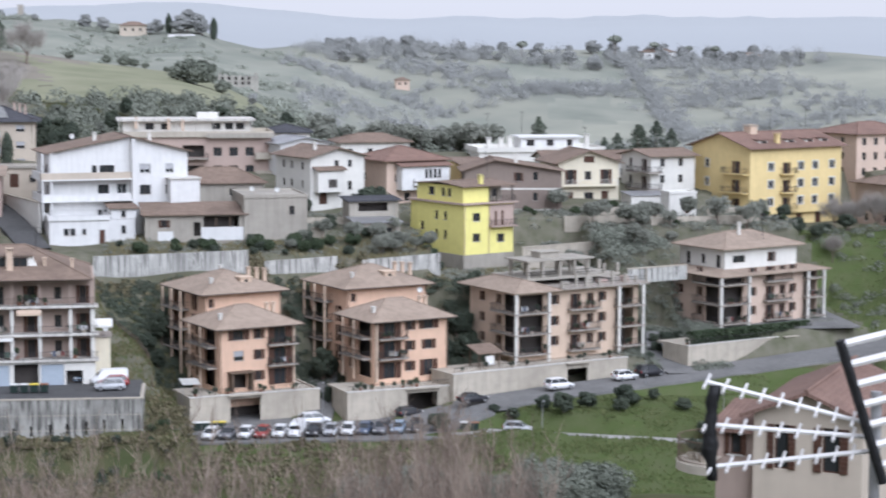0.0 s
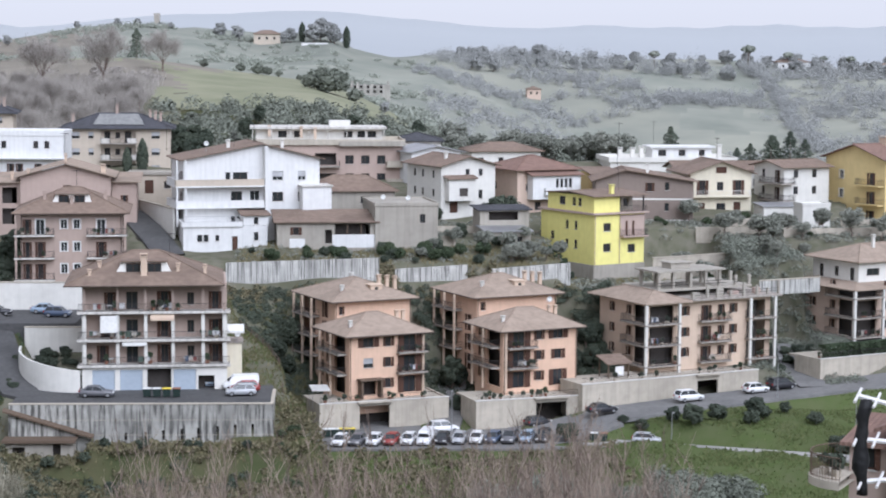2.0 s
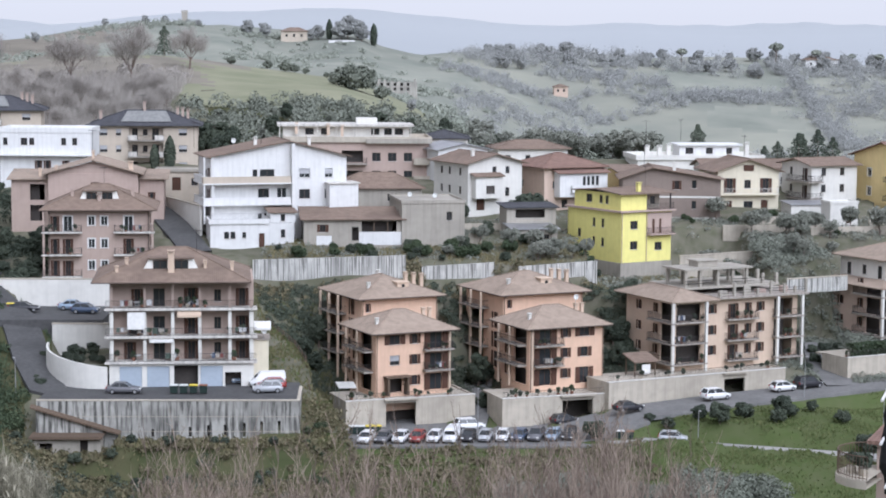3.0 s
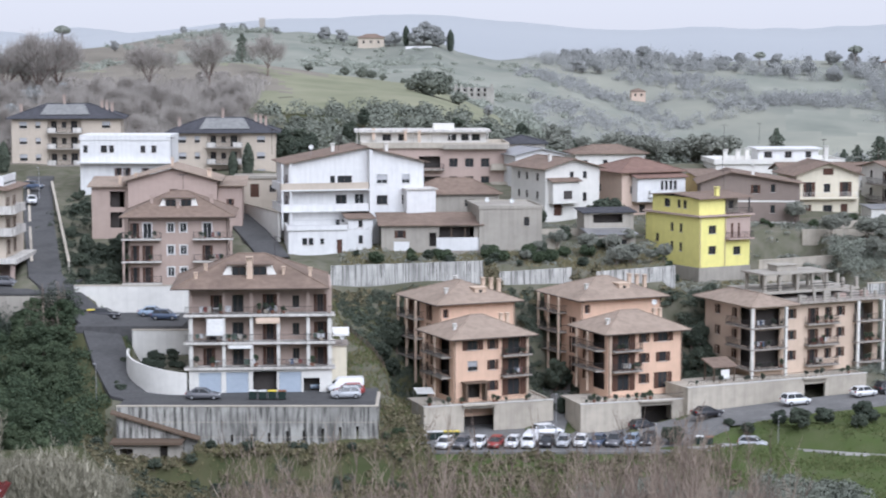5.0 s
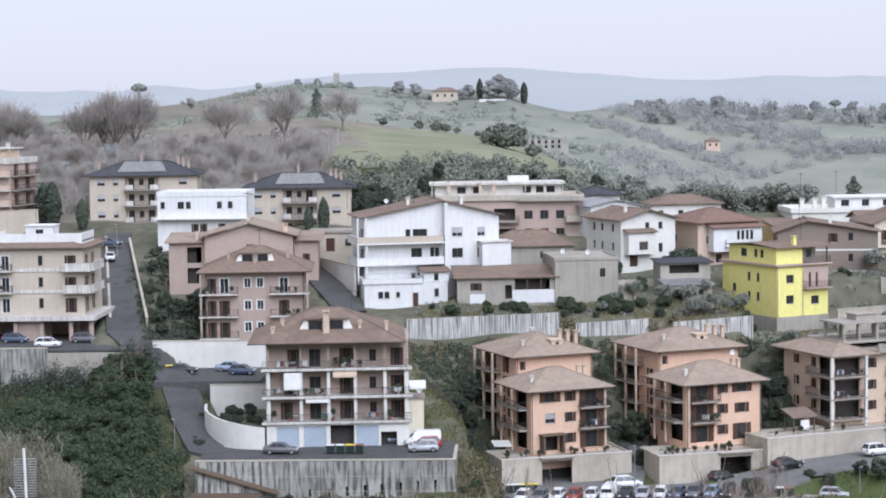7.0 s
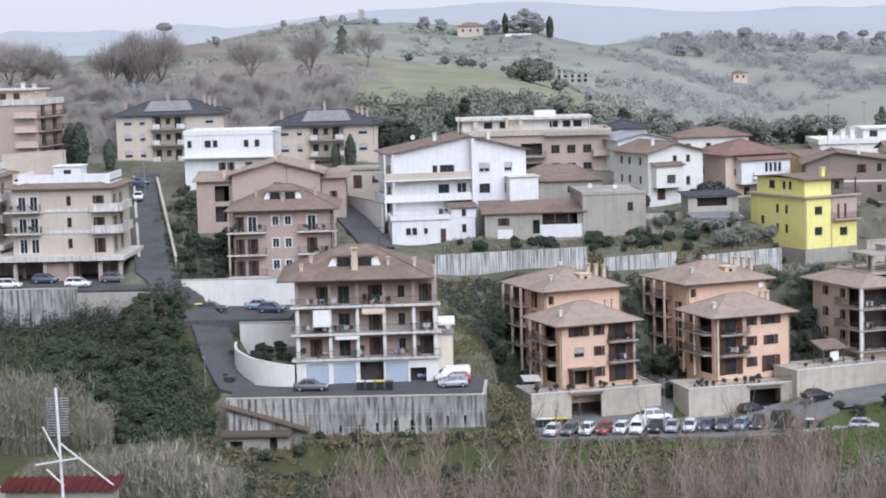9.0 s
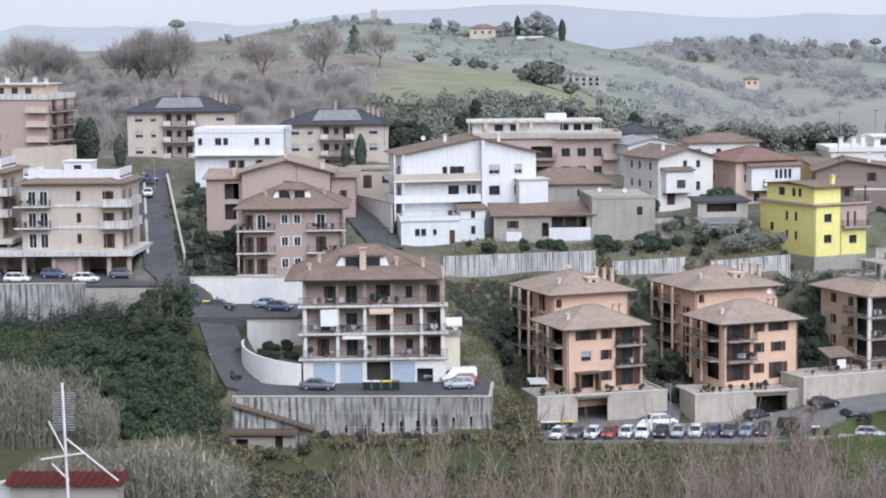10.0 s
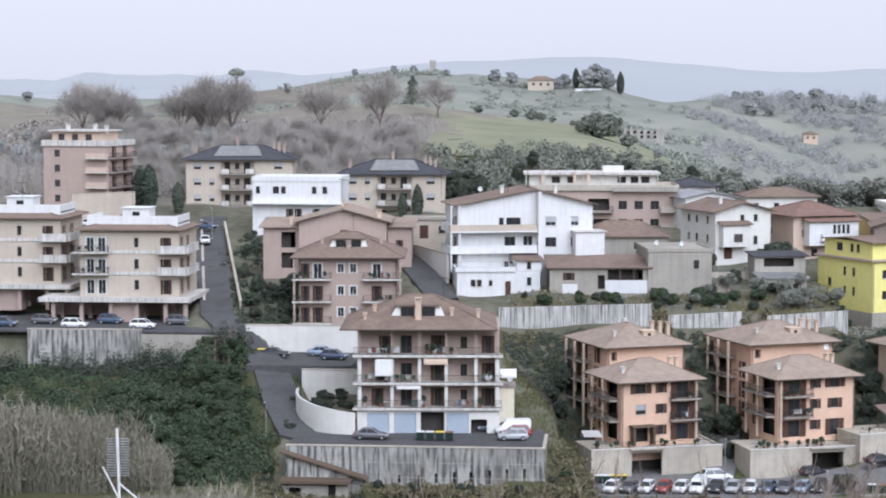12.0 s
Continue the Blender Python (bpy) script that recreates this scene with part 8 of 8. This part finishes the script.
def wheelie_bin(lid, x, y, z, turn=0.0):
    r = thing("waste_bin", f"dark waste bin with {lid} lid on the asphalt", "bin", pose(x, y, z, 0, 0, turn), "waste bins")
    bm = bmesh.new()
    vs = box(bm, -0.5, 0.5, -0.38, 0.38, 0.15, 1.1)
    for v in vs[:4]:
        v.co.x *= 0.85
        v.co.y *= 0.8
    part("body", bm, BINGREEN, r)
    bm = bmesh.new()
    box(bm, -0.55, 0.55, -0.45, 0.42, 1.1, 1.24)
    bmesh.ops.bevel(bm, geom=bm.edges[:], offset=0.04, segments=1, affect="EDGES")
    part("lid", bm, BINLID[lid], r)
    for s in (-0.4, 0.4):
        bm = bmesh.new()
        bar(bm, (s - 0.04, 0.3, 0.1), (s + 0.04, 0.3, 0.1), 0.1, 8)
        part("wheel", bm, RUBBER, r)


for i, lid in enumerate(("white", "white", "yellow", "yellow")):
    wheelie_bin(lid, -1.6 + i * 1.1, 267.2 + 0.1 * i, 6.5, 8)
wheelie_bin("white", 34.2, 262.9, 6.72)
wheelie_bin("brown", 35.5, 262.6, 6.72)
for i, lid in enumerate(("white", "white", "yellow", "brown")):
    wheelie_bin(lid, -24.4 + i * 1.25, 253.2, 14.56)
wheelie_bin("yellow", -50.6, 284.8, 20.8)


def street_lamp(x, y, h=6.0, z=None):
    r = thing("street_lamp", "thin grey street lamp post with small head", "street lamp", pose(x, y, gz(x, y) if z is None else z), "street lamps")
    bm = bmesh.new()
    bar(bm, (0, 0, -0.4), (0, 0, h), 0.07, 8, 0.045)
    part("pole", bm, GREYMETAL, r)
    bm = bmesh.new()
    bar(bm, (0, 0, h), (0.0, -0.9, h + 0.15), 0.035, 6)
    part("arm", bm, GREYMETAL, r)
    bm = bmesh.new()
    box(bm, -0.13, 0.13, -1.4, -0.8, h + 0.1, h + 0.22)
    part("lamp_head", bm, GREYMETAL, r)


for x, y, h in ((44, 258.4, 5), (15.5, 270, 6), (62.5, 278.5, 6), (-44.8, 255, 5), (-72.5, 358, 6), (-63.5, 372, 7), (68, 256, 5)):
    street_lamp(x, y, h)


def roof_aerial(x, y, z, h=3.2):
    r = thing("aerial", "thin rooftop television aerial on a pole", "aerial", pose(x, y, z, 0, 0, random.uniform(0, 180)), "rooftop aerials")
    bm = bmesh.new()
    bar(bm, (0, 0, -1.0), (0, 0, h), 0.035, 5)
    part("pole", bm, METAL, r)
    bm = bmesh.new()
    bar(bm, (-0.7, 0, h - 0.2), (0.7, 0, h - 0.2), 0.03, 4)
    for i in range(7):
        bar(bm, (-0.7 + i * 0.23, -0.4, h - 0.2), (-0.7 + i * 0.23, 0.4, h - 0.2), 0.02, 4)
    tagged(part("element", bm, METAL, r), kind="stuff")


for x, y, z in ((-28, 327, 43.0), (-14, 330, 43.2), (-22.5, 266, 31.3), (-40, 307, 37.0), (-45, 331, 41.5), (8, 385, 42.5), (-44, 397, 45.4), (-76, 407, 48.0), (49, 350, 38.5), (68, 357, 40.0),
                (22, 352, 41.3), (38, 356, 40.2), (62, 392, 41.5), (55, 391, 41.2), (104, 362, 43.0), (112, 366, 43.5), (88, 309, 28.5), (-93, 309, 41.8), (-75, 308, 41.0), (17, 398, 41.6), (46, 327, 36.4)):
    roof_aerial(x, y, z)


def satellite_dish(x, y, z, r0=0.4, turn=20):
    r = thing("satellite_dish", "white satellite dish on a roof edge", "dish", pose(x, y, z, 0, 0, turn), "satellite dishes")
    bm = bmesh.new()
    rings = []
    for k in range(5):
        rr = r0 * k / 4
        rings.append([bm.verts.new((math.cos(i * math.tau / 16) * rr, -0.45 * r0 * (k / 4) ** 2, math.sin(i * math.tau / 16) * rr)) for i in range(16)])
    for p, q in zip(rings, rings[1:]):
        for i in range(16):
            bm.faces.new((p[i], p[(i + 1) % 16], q[(i + 1) % 16], q[i]))
    bmesh.ops.remove_doubles(bm, verts=bm.verts, dist=0.001)
    bmesh.ops.solidify(bm, geom=bm.faces[:], thickness=0.02)
    part("dish_bowl", bm, WHITEFRAME, r, smooth=True)
    bm = bmesh.new()
    bar(bm, (0, -0.1, -r0 * 0.9), (0, -r0 * 1.1, -0.05), 0.015, 5)
    part("feed_arm", bm, GREYMETAL, r)
    bm = bmesh.new()
    bar(bm, (0, 0.08, -1.4), (0, 0.06, 0.1), 0.03, 6)
    part("mast", bm, GREYMETAL, r)


for x, y, z in ((-13.4, 262.5, 21.4), (7.0, 319, 35.2), (11, 319.5, 35.0), (-21.5, 325, 43.3), (30, 282, 23.5), (66, 299, 22)):
    satellite_dish(x, y, z)

# awning and sun shelters in the gardens
for x, y, z, w, lab in ((-2.6, 272.6, 10.2, 2.6, "small white sun awning on poles in the garden"),):
    r = thing("garden_awning", lab, "awning", pose(x, y, z, 0, 0, 15))
    bm = bmesh.new()
    vs = [bm.verts.new(p) for p in ((-w / 2, -1, 1.9), (w / 2, -1, 1.8), (w / 2, 1, 2.4), (-w / 2, 1, 2.5))]
    bm.faces.new(vs)
    bmesh.ops.solidify(bm, geom=bm.faces[:], thickness=0.04)
    part("cloth", bm, CLOTH, r)
    for px, py, hz in ((-w / 2 + 0.05, -0.95, 1.88), (w / 2 - 0.05, -0.95, 1.78), (w / 2 - 0.05, 0.95, 2.35), (-w / 2 + 0.05, 0.95, 2.45)):
        bm = bmesh.new()
        bar(bm, (px, py, -0.6), (px, py, hz), 0.03, 5)
        part("pole", bm, GREYMETAL, r)
pv = thing("garden_shelter", "wooden garden shelter with brown tiled roof on the terrace", "shelter", pose(38.6, 281.5, 12.0, 0, 0, 25))
part("roof", roof_mesh("shed", 3.6, 2.6, 2.2, 0.3, 0.9), ROOF, pv)
for px, py, hz in ((0.1, 0.1, 2.1), (3.5, 0.1, 2.1), (0.1, 2.5, 2.9), (3.5, 2.5, 2.9)):
    bm = bmesh.new()
    box(bm, px - 0.08, px + 0.08, py - 0.08, py + 0.08, -0.4, hz)
    part("post", bm, TIMBER, pv)
bm = bmesh.new()
box(bm, 1.2, 2.6, -0.05, 0.02, 0.3, 1.7)
part("hanging_cloth", bm, CLOTH, pv)


# ---- balcony life: pots, tables, washing ----
POTMESH, LEAFMESH = [], []
for s in range(4):
    bm = bmesh.new()
    bar(bm, (0, 0, 0), (0, 0, 0.35), 0.16, 8, 0.22)
    me = bpy.data.meshes.new("pot")
    bm.to_mesh(me)
    bm.free()
    me.materials.append(TERRACOTTA if s % 2 else CONCRETE_PALE)
    POTMESH.append(me)
    rngp = np.random.default_rng(200 + s)
    np.random.seed(200 + s)
    c, n = crown_points(rngp, 5, 0.22, 1.3, 0.2, 26)
    c[:, 2] += 0.75
    LEAFMESH.append(quads_mesh("leaves", c, n, rngp.uniform(0.05, 0.11, len(c)), LEAF_GREEN if s % 2 else LEAF_DARK))


def pot_plant(x, y, z, s=1.0):
    r = thing("potted_plant", "leafy potted plant on a balcony or terrace", "plant", pose(x, y, z, 0, 0, random.uniform(0, 360)), "balcony plants")
    k = random.randrange(4)
    a = new("pot", POTMESH[k])
    b = new("leaves", LEAFMESH[k])
    a.parent = b.parent = r
    r.scale = (s, s, s)


def local(x, y, z, yaw, u, v, w):
    c, s = math.cos(radians(yaw)), math.sin(radians(yaw))
    return x + c * u - s * v, y + s * u + c * v, z + w


WASH = [material("washing_" + n, c, 0.95, bump=0.1) for n, c in (("white", (0.65, 0.65, 0.65)), ("blue", (0.12, 0.15, 0.22)), ("red", (0.24, 0.09, 0.08)), ("cream", (0.5, 0.46, 0.4)), ("green", (0.12, 0.16, 0.13)))]


def washing(x, y, z, yaw, w=1.6):
    r = thing("clothes_airer", "folding clothes airer hung with washing", "airer", pose(x, y, z, 0, 0, yaw), "clothes airers")
    for s in (-1, 1):
        for q in (-0.25, 0.25):
            bm = bmesh.new()
            bar(bm, (s * w / 2, q, 0), (s * w / 2, -q, 1.0), 0.015, 4)
            part("leg", bm, GREYMETAL, r)
    for q in (-0.25, 0, 0.25):
        bm = bmesh.new()
        bar(bm, (-w / 2, q, 1.0), (w / 2, q, 1.0), 0.01, 4)
        part("rod", bm, GREYMETAL, r)
    k = random.randint(2, 3)
    for i in range(k):
        bm = bmesh.new()
        a = -w / 2 + w * i / k + 0.06
        box(bm, a, a + w / k - 0.12, -0.27, -0.24, random.uniform(0.25, 0.5), 1.02)
        part("garment", bm, random.choice(WASH), r)


def garden_table(x, y, z, yaw):
    r = thing("garden_table", "small white balcony table", "table", pose(x, y, z, 0, 0, yaw), "balcony tables")
    bm = bmesh.new()
    bar(bm, (0, 0, 0.7), (0, 0, 0.74), 0.45, 14)
    part("tabletop", bm, WHITEFRAME, r)
    for i in range(4):
        a = i * math.tau / 4 + 0.6
        bm = bmesh.new()
        bar(bm, (math.cos(a) * 0.34, math.sin(a) * 0.34, 0), (math.cos(a) * 0.2, math.sin(a) * 0.2, 0.7), 0.02, 5)
        part("leg", bm, WHITEFRAME, r)


random.seed(9)
B0 = (-33.2, 258, 14.5, 4)
for v in (3.4, 6.75, 10.4):
    for k in range(11):
        u = random.uniform(0.8, 17.9)
        q = local(*B0, u, random.uniform(0.35, 0.9), v)
        kind = random.random()
        if kind < 0.6:
            pot_plant(*q, random.uniform(0.8, 1.5))
        elif kind < 0.8:
            washing(*q, random.uniform(-10, 15))
        else:
            garden_table(*q, 0)
for site_pose, levels, spans in (((1.5, 275, 10.6, 24), (3.05, 5.95), ((7.6, 10.8, -0.8),)), ((23.2, 278, 11.1, 24), (3.05, 5.95), ((0.9, 4.6, -0.8),)),
                                 ((44.9, 286, 13.0, 25), (0.2, 3.2, 6.3), ((-0.6, 4.4, -0.8), (9.2, 13.8, -0.7), (18, 21.6, -0.8))),
                                 ((79.0, 300, 15.1, 28), (0.2, 3.2), ((-0.6, 4.4, -0.8), (9.2, 13.8, -0.7), (18, 20, -0.8))),
                                 ((-47.5, 300, 23.9, 4), (3.5, 6.9), ((-0.4, 4.4, -0.9), (10.2, 14.6, -0.9))),
                                 ((-81.4, 300, 27.2, 0), (4.2, 7.5), ((-0.4, 4.0, -0.9), (12.8, 16.0, -0.8)))):
    for v in levels:
        for a, b, y in spans:
            for k in range(3):
                pot_plant(*local(*site_pose, random.uniform(a, b), y, v), random.uniform(0.7, 1.2))
            if random.random() < 0.4:
                washing(*local(*site_pose, random.uniform(a + 0.8, b - 0.8), y + 0.2, v), site_pose[3], 1.3)
for site_pose, w, h in (((-2.6, 271, 7.0, 18), 19.0, 3.1), ((19.0, 272, 7.1, 17), 16.5, 3.2), ((34.2, 275.5, 8.6, 25), 30.5, 3.4), ((71.2, 289, 10.4, 26), 26, 3.0)):
    for k in range(12):
        pot_plant(*local(*site_pose, random.uniform(0.8, w - 0.8), random.uniform(0.7, 2.0), h), random.uniform(0.7, 1.3))


# ---- ridge buildings ----
tw = thing("tower", "old square stone watchtower on the skyline", "tower", pose(-98, 1090, gz(-98, 1090)))
bm = bmesh.new()
box(bm, -1.5, 1.5, -1.5, 1.5, -2, 7.0)
for sx in (-1.2, 0, 1.2):
    for sy in (-1.2, 1.2):
        box(bm, sx - 0.3, sx + 0.3, sy - 0.3, sy + 0.3, 7.0, 7.7)
part("shaft", bm, GREYWALL, tw)
simple_house("house", "pale ochre farmhouse among trees on the ridge", -46, 1088, gz(-46, 1088), 0, 14, 9, 5.5, BEIGE, {"f": grid([3, 7, 11], [2.5], 1.2, 1.5, "w")}, "hip", 2, 0.6, ROOF)
simple_house("house", "white villa on the far ridge", 240, 1088, gz(240, 1088), 5, 18, 9, 5.0, WHITE, {"f": grid([3, 7, 11, 15], [2], 1.2, 1.5, "w")}, "hip", 1.6, 0.6, ROOF)
simple_house("house", "pale villa beside umbrella pines on the ridge", 292, 1092, gz(292, 1092), 0, 16, 9, 5.0, CREAM, {"f": grid([3, 8, 13], [2], 1.2, 1.5, "w")}, "hip", 1.6, 0.6, ROOF)
simple_house("house", "small pink house on the hillside", 94, 1000, gz(94, 1000), 0, 7, 7, 4.5, PINK_PALE, {"f": grid([2, 5], [2], 1.0, 1.3, "w")}, "hip", 1.4, 0.5, ROOF)
RUINSTONE = plaster("weathered_ruin_stone", (0.42, 0.40, 0.35), 0.5, 0.3)
ruin = thing("ruin", "roofless stone ruin with empty window openings", "ruin", pose(4.6, 820, gz(12, 820) + 0.2, 0, 0, 4))
shell(ruin, 16.4, 7.0, -3, 4.2, RUINSTONE, {"f": grid([1.8, 4.4, 7.2, 10.0, 12.6], [0.8, 2.7], 1.1, 1.2, "o")})
for px in (0.8, 3.2, 6.0, 9.0, 15.4):
    bm = bmesh.new()
    box(bm, px - 0.5, px + 0.5, 0, 0.4, 4.2, 4.2 + 0.4 + (px * 7 % 3) * 0.4)
    part("pier", bm, RUINSTONE, ruin)
bm = bmesh.new()
box(bm, -14, 0, 0, 0.4, -1, 0.9)
tagged(mesh_ob("field_wall", bm, WHITE), "long pale wall on the ridge below the trees", "wall", kind="structure").matrix_world = pose(-6, 1072, gz(-12, 1072))


# ---- near things: aerials, red sheet roof, neighbour's house ----
PALEROD = material("pale_aerial_rods", (0.72, 0.70, 0.68), 0.5, bump=0.0)
BLACKWRAP = material("black_plastic_wrap", (0.012, 0.012, 0.013), 0.6, bump=0.4, bump_scale=20.0)
an = thing("television_aerial", "three-boom white television aerial with a black wrapped end", "aerial", pose(0, 8.0, 0))
booms = [((2.13, 0, 58.565), (2.86, 0.06, 58.36)), ((2.13, 0, 58.385), (2.86, 0.06, 58.305)), ((2.155, 0, 58.205), (2.86, 0.06, 58.245))]
for a, b in booms:
    bm = bmesh.new()
    bar(bm, a, b, 0.011, 6)
    boom = part("boom", bm, PALEROD, an)
    a, b = Vector(a), Vector(b)
    for i in range(9):
        p = a.lerp(b, i / 9)
        bm = bmesh.new()
        bar(bm, p + Vector((-0.035, -0.08, -0.012)), p + Vector((0.035, 0.08, 0.016)), 0.0065, 5)
        part("element", bm, PALEROD, boom)
bm = bmesh.new()
prev = None
for i in range(12):
    z = 58.55 - 0.40 * i / 11
    w = 0.025 + 0.004 * math.sin(i * 1.1) + (0.006 if 3 < i < 9 else 0)
    x = 2.165 - 0.018 * math.sin(i / 11 * 3.0)
    ring = [bm.verts.new((x + math.cos(k * math.tau / 8) * w * (1 + 0.15 * math.sin(i * 2.1 + k)), math.sin(k * math.tau / 8) * w, z)) for k in range(8)]
    if prev:
        for k in range(8):
            bm.faces.new((prev[k], ring[k], ring[(k + 1) % 8], prev[(k + 1) % 8]))
    else:
        bm.faces.new(ring)
    prev = ring
bm.faces.new(prev[::-1])
bmesh.ops.recalc_face_normals(bm, faces=bm.faces)
part("black_wrap", bm, BLACKWRAP, an, "black plastic wrapped round the aerial's end", smooth=True)
bm = bmesh.new()
bar(bm, (2.695, 0, 58.73), (2.90, 0, 58.12), 0.022, 8)
part("reflector_bar", bm, BLACKWRAP, an)
for i in range(7):
    k = i / 6
    bm = bmesh.new()
    bar(bm, (2.71 + 0.17 * k, 0.0, 58.715 - 0.52 * k), (3.15 + 0.17 * k, 0.1, 58.79 - 0.52 * k), 0.017, 6)
    part("reflector_rod", bm, PALEROD, an)
bm = bmesh.new()
bar(bm, (2.88, 0.06, 50.5), (2.88, 0.06, 58.5), 0.025, 8)
part("mast", bm, GREYMETAL, an)

# neighbour's house with round-cornered terrace
nh = simple_house("house", "brownish house with cream gable, dark shutters and tiled roof", 22.9, 81.0, 39.9, -30, 4.6, 9.0, 4.2, BEIGE,
                  {"f": [(1.2, 1.9, 1.0, 1.9, "s"), (3.3, 1.9, 1.2, 1.9, "s")], "l": [(5, 1.9, 1.2, 1.9, "s")]}, "gable_y", 1.15, 0.5, ROOF_RED, 6.0)
shell(nh, 1.7, 4.0, -6, 3.4, TAUPE, {"f": [(0.85, 2.25, 0.8, 1.1, "s")], "l": [(2.0, 2.25, 1.0, 1.1, "s")]}, off=(-1.75, 0.5), name="porch_wall")
bm = roof_mesh("shed", 1.7, 4.0, 3.4, 0.35, 0.5)
bmesh.ops.translate(bm, vec=(-1.75, 0.5, 0), verts=bm.verts)
part("porch_roof", bm, ROOF_RED, nh)
bm = bmesh.new()
prev = None
for i in range(25):
    a = math.pi * (0.5 + i / 24)
    p = Vector((-1.5 + math.cos(a) * 1.75, -0.2 + math.sin(a) * -1.75, 2.1))
    ring = [bm.verts.new(p + Vector((0, 0, -0.35))), bm.verts.new(p), bm.verts.new((-1.5, -0.2, 2.1)), bm.verts.new((-1.5, -0.2, 1.75))]
    if prev:
        for k in range(4):
            bm.faces.new((prev[k], prev[(k + 1) % 4], ring[(k + 1) % 4], ring[k]))
    prev = ring
bmesh.ops.remove_doubles(bm, verts=bm.verts, dist=0.0005)
bmesh.ops.recalc_face_normals(bm, faces=bm.faces)
part("terrace_slab", bm, CONCRETE_PALE, nh)
bm = bmesh.new()
last = None
for i in range(33):
    a = math.pi * (0.5 + i / 32)
    p = Vector((-1.5 + math.cos(a) * 1.68, -0.2 + math.sin(a) * -1.68, 2.1))
    bar(bm, p, p + Vector((0, 0, 1.0)), 0.016, 4)
    if last:
        bar(bm, last + Vector((0, 0, 1.0)), p + Vector((0, 0, 1.0)), 0.03, 5)
        bar(bm, last + Vector((0, 0, 0.1)), p + Vector((0, 0, 0.1)), 0.02, 4)
    last = p
part("terrace_railing", bm, TIMBER, nh)
for k in range(5):
    pot_plant(*local(22.9, 81.0, 39.9, -30, random.uniform(-2.6, -1.7), random.uniform(-1.4, -0.3), 2.1), 0.9)

# left aerial, red corrugated roof, dish
la = thing("grid_aerial", "weathered grid television aerial on a leaning pole", "aerial", pose(-11.4, 45, 0))
bm = bmesh.new()
bar(bm, (0.1, 0, 47.6), (0.0, 0, 52.1), 0.035, 6)
part("pole", bm, PALEROD, la)
for i in range(15):
    bm = bmesh.new()
    bar(bm, (-0.26, 0.05, 51.85 - i * 0.062), (0.27, 0.05, 51.85 - i * 0.062), 0.012, 4)
    part("rod", bm, GREYMETAL, la)
for a, b in (((-0.35, 0, 51.2), (0.05, 0, 50.4)), ((0.05, 0, 50.8), (1.25, 0, 49.8)), ((-0.55, 0, 50.3), (0.55, -0.2, 50.5)), ((-0.3, 0, 50.2), (0.1, 0, 49.8))):
    bm = bmesh.new()
    bar(bm, a, b, 0.022, 5)
    part("arm", bm, PALEROD, la)
REDSHEET = material("red_corrugated_sheet", (0.19, 0.035, 0.03), 0.6, (0.13, 0.03, 0.025), 1.5, 0.7, 0.4, 0.1)
rs = thing("shed", "low shed with red corrugated sheet roof", "shed", pose(-14.0, 46.6, 47.2))
bm = bmesh.new()
n = 60
rowa, rowb = [], []
for i in range(n + 1):
    x = 0.25 + 3.0 * i / n
    dz = 0.03 * math.sin(i * math.tau / 4)
    rowa.append(bm.verts.new((x, 1.4, 1.78 + dz)))
    rowb.append(bm.verts.new((x, 2.4, 1.94 + dz)))
for i in range(n):
    bm.faces.new((rowa[i], rowa[i + 1], rowb[i + 1], rowb[i]))
bmesh.ops.solidify(bm, geom=bm.faces[:], thickness=0.01)
part("roof", bm, REDSHEET, rs)
bm = bmesh.new()
box(bm, 0.4, 3.1, 1.6, 2.3, -3, 1.74)
part("wall", bm, GREYWALL, rs)
satellite_dish(-13.9, 49.0, 48.55, 0.4, 0)
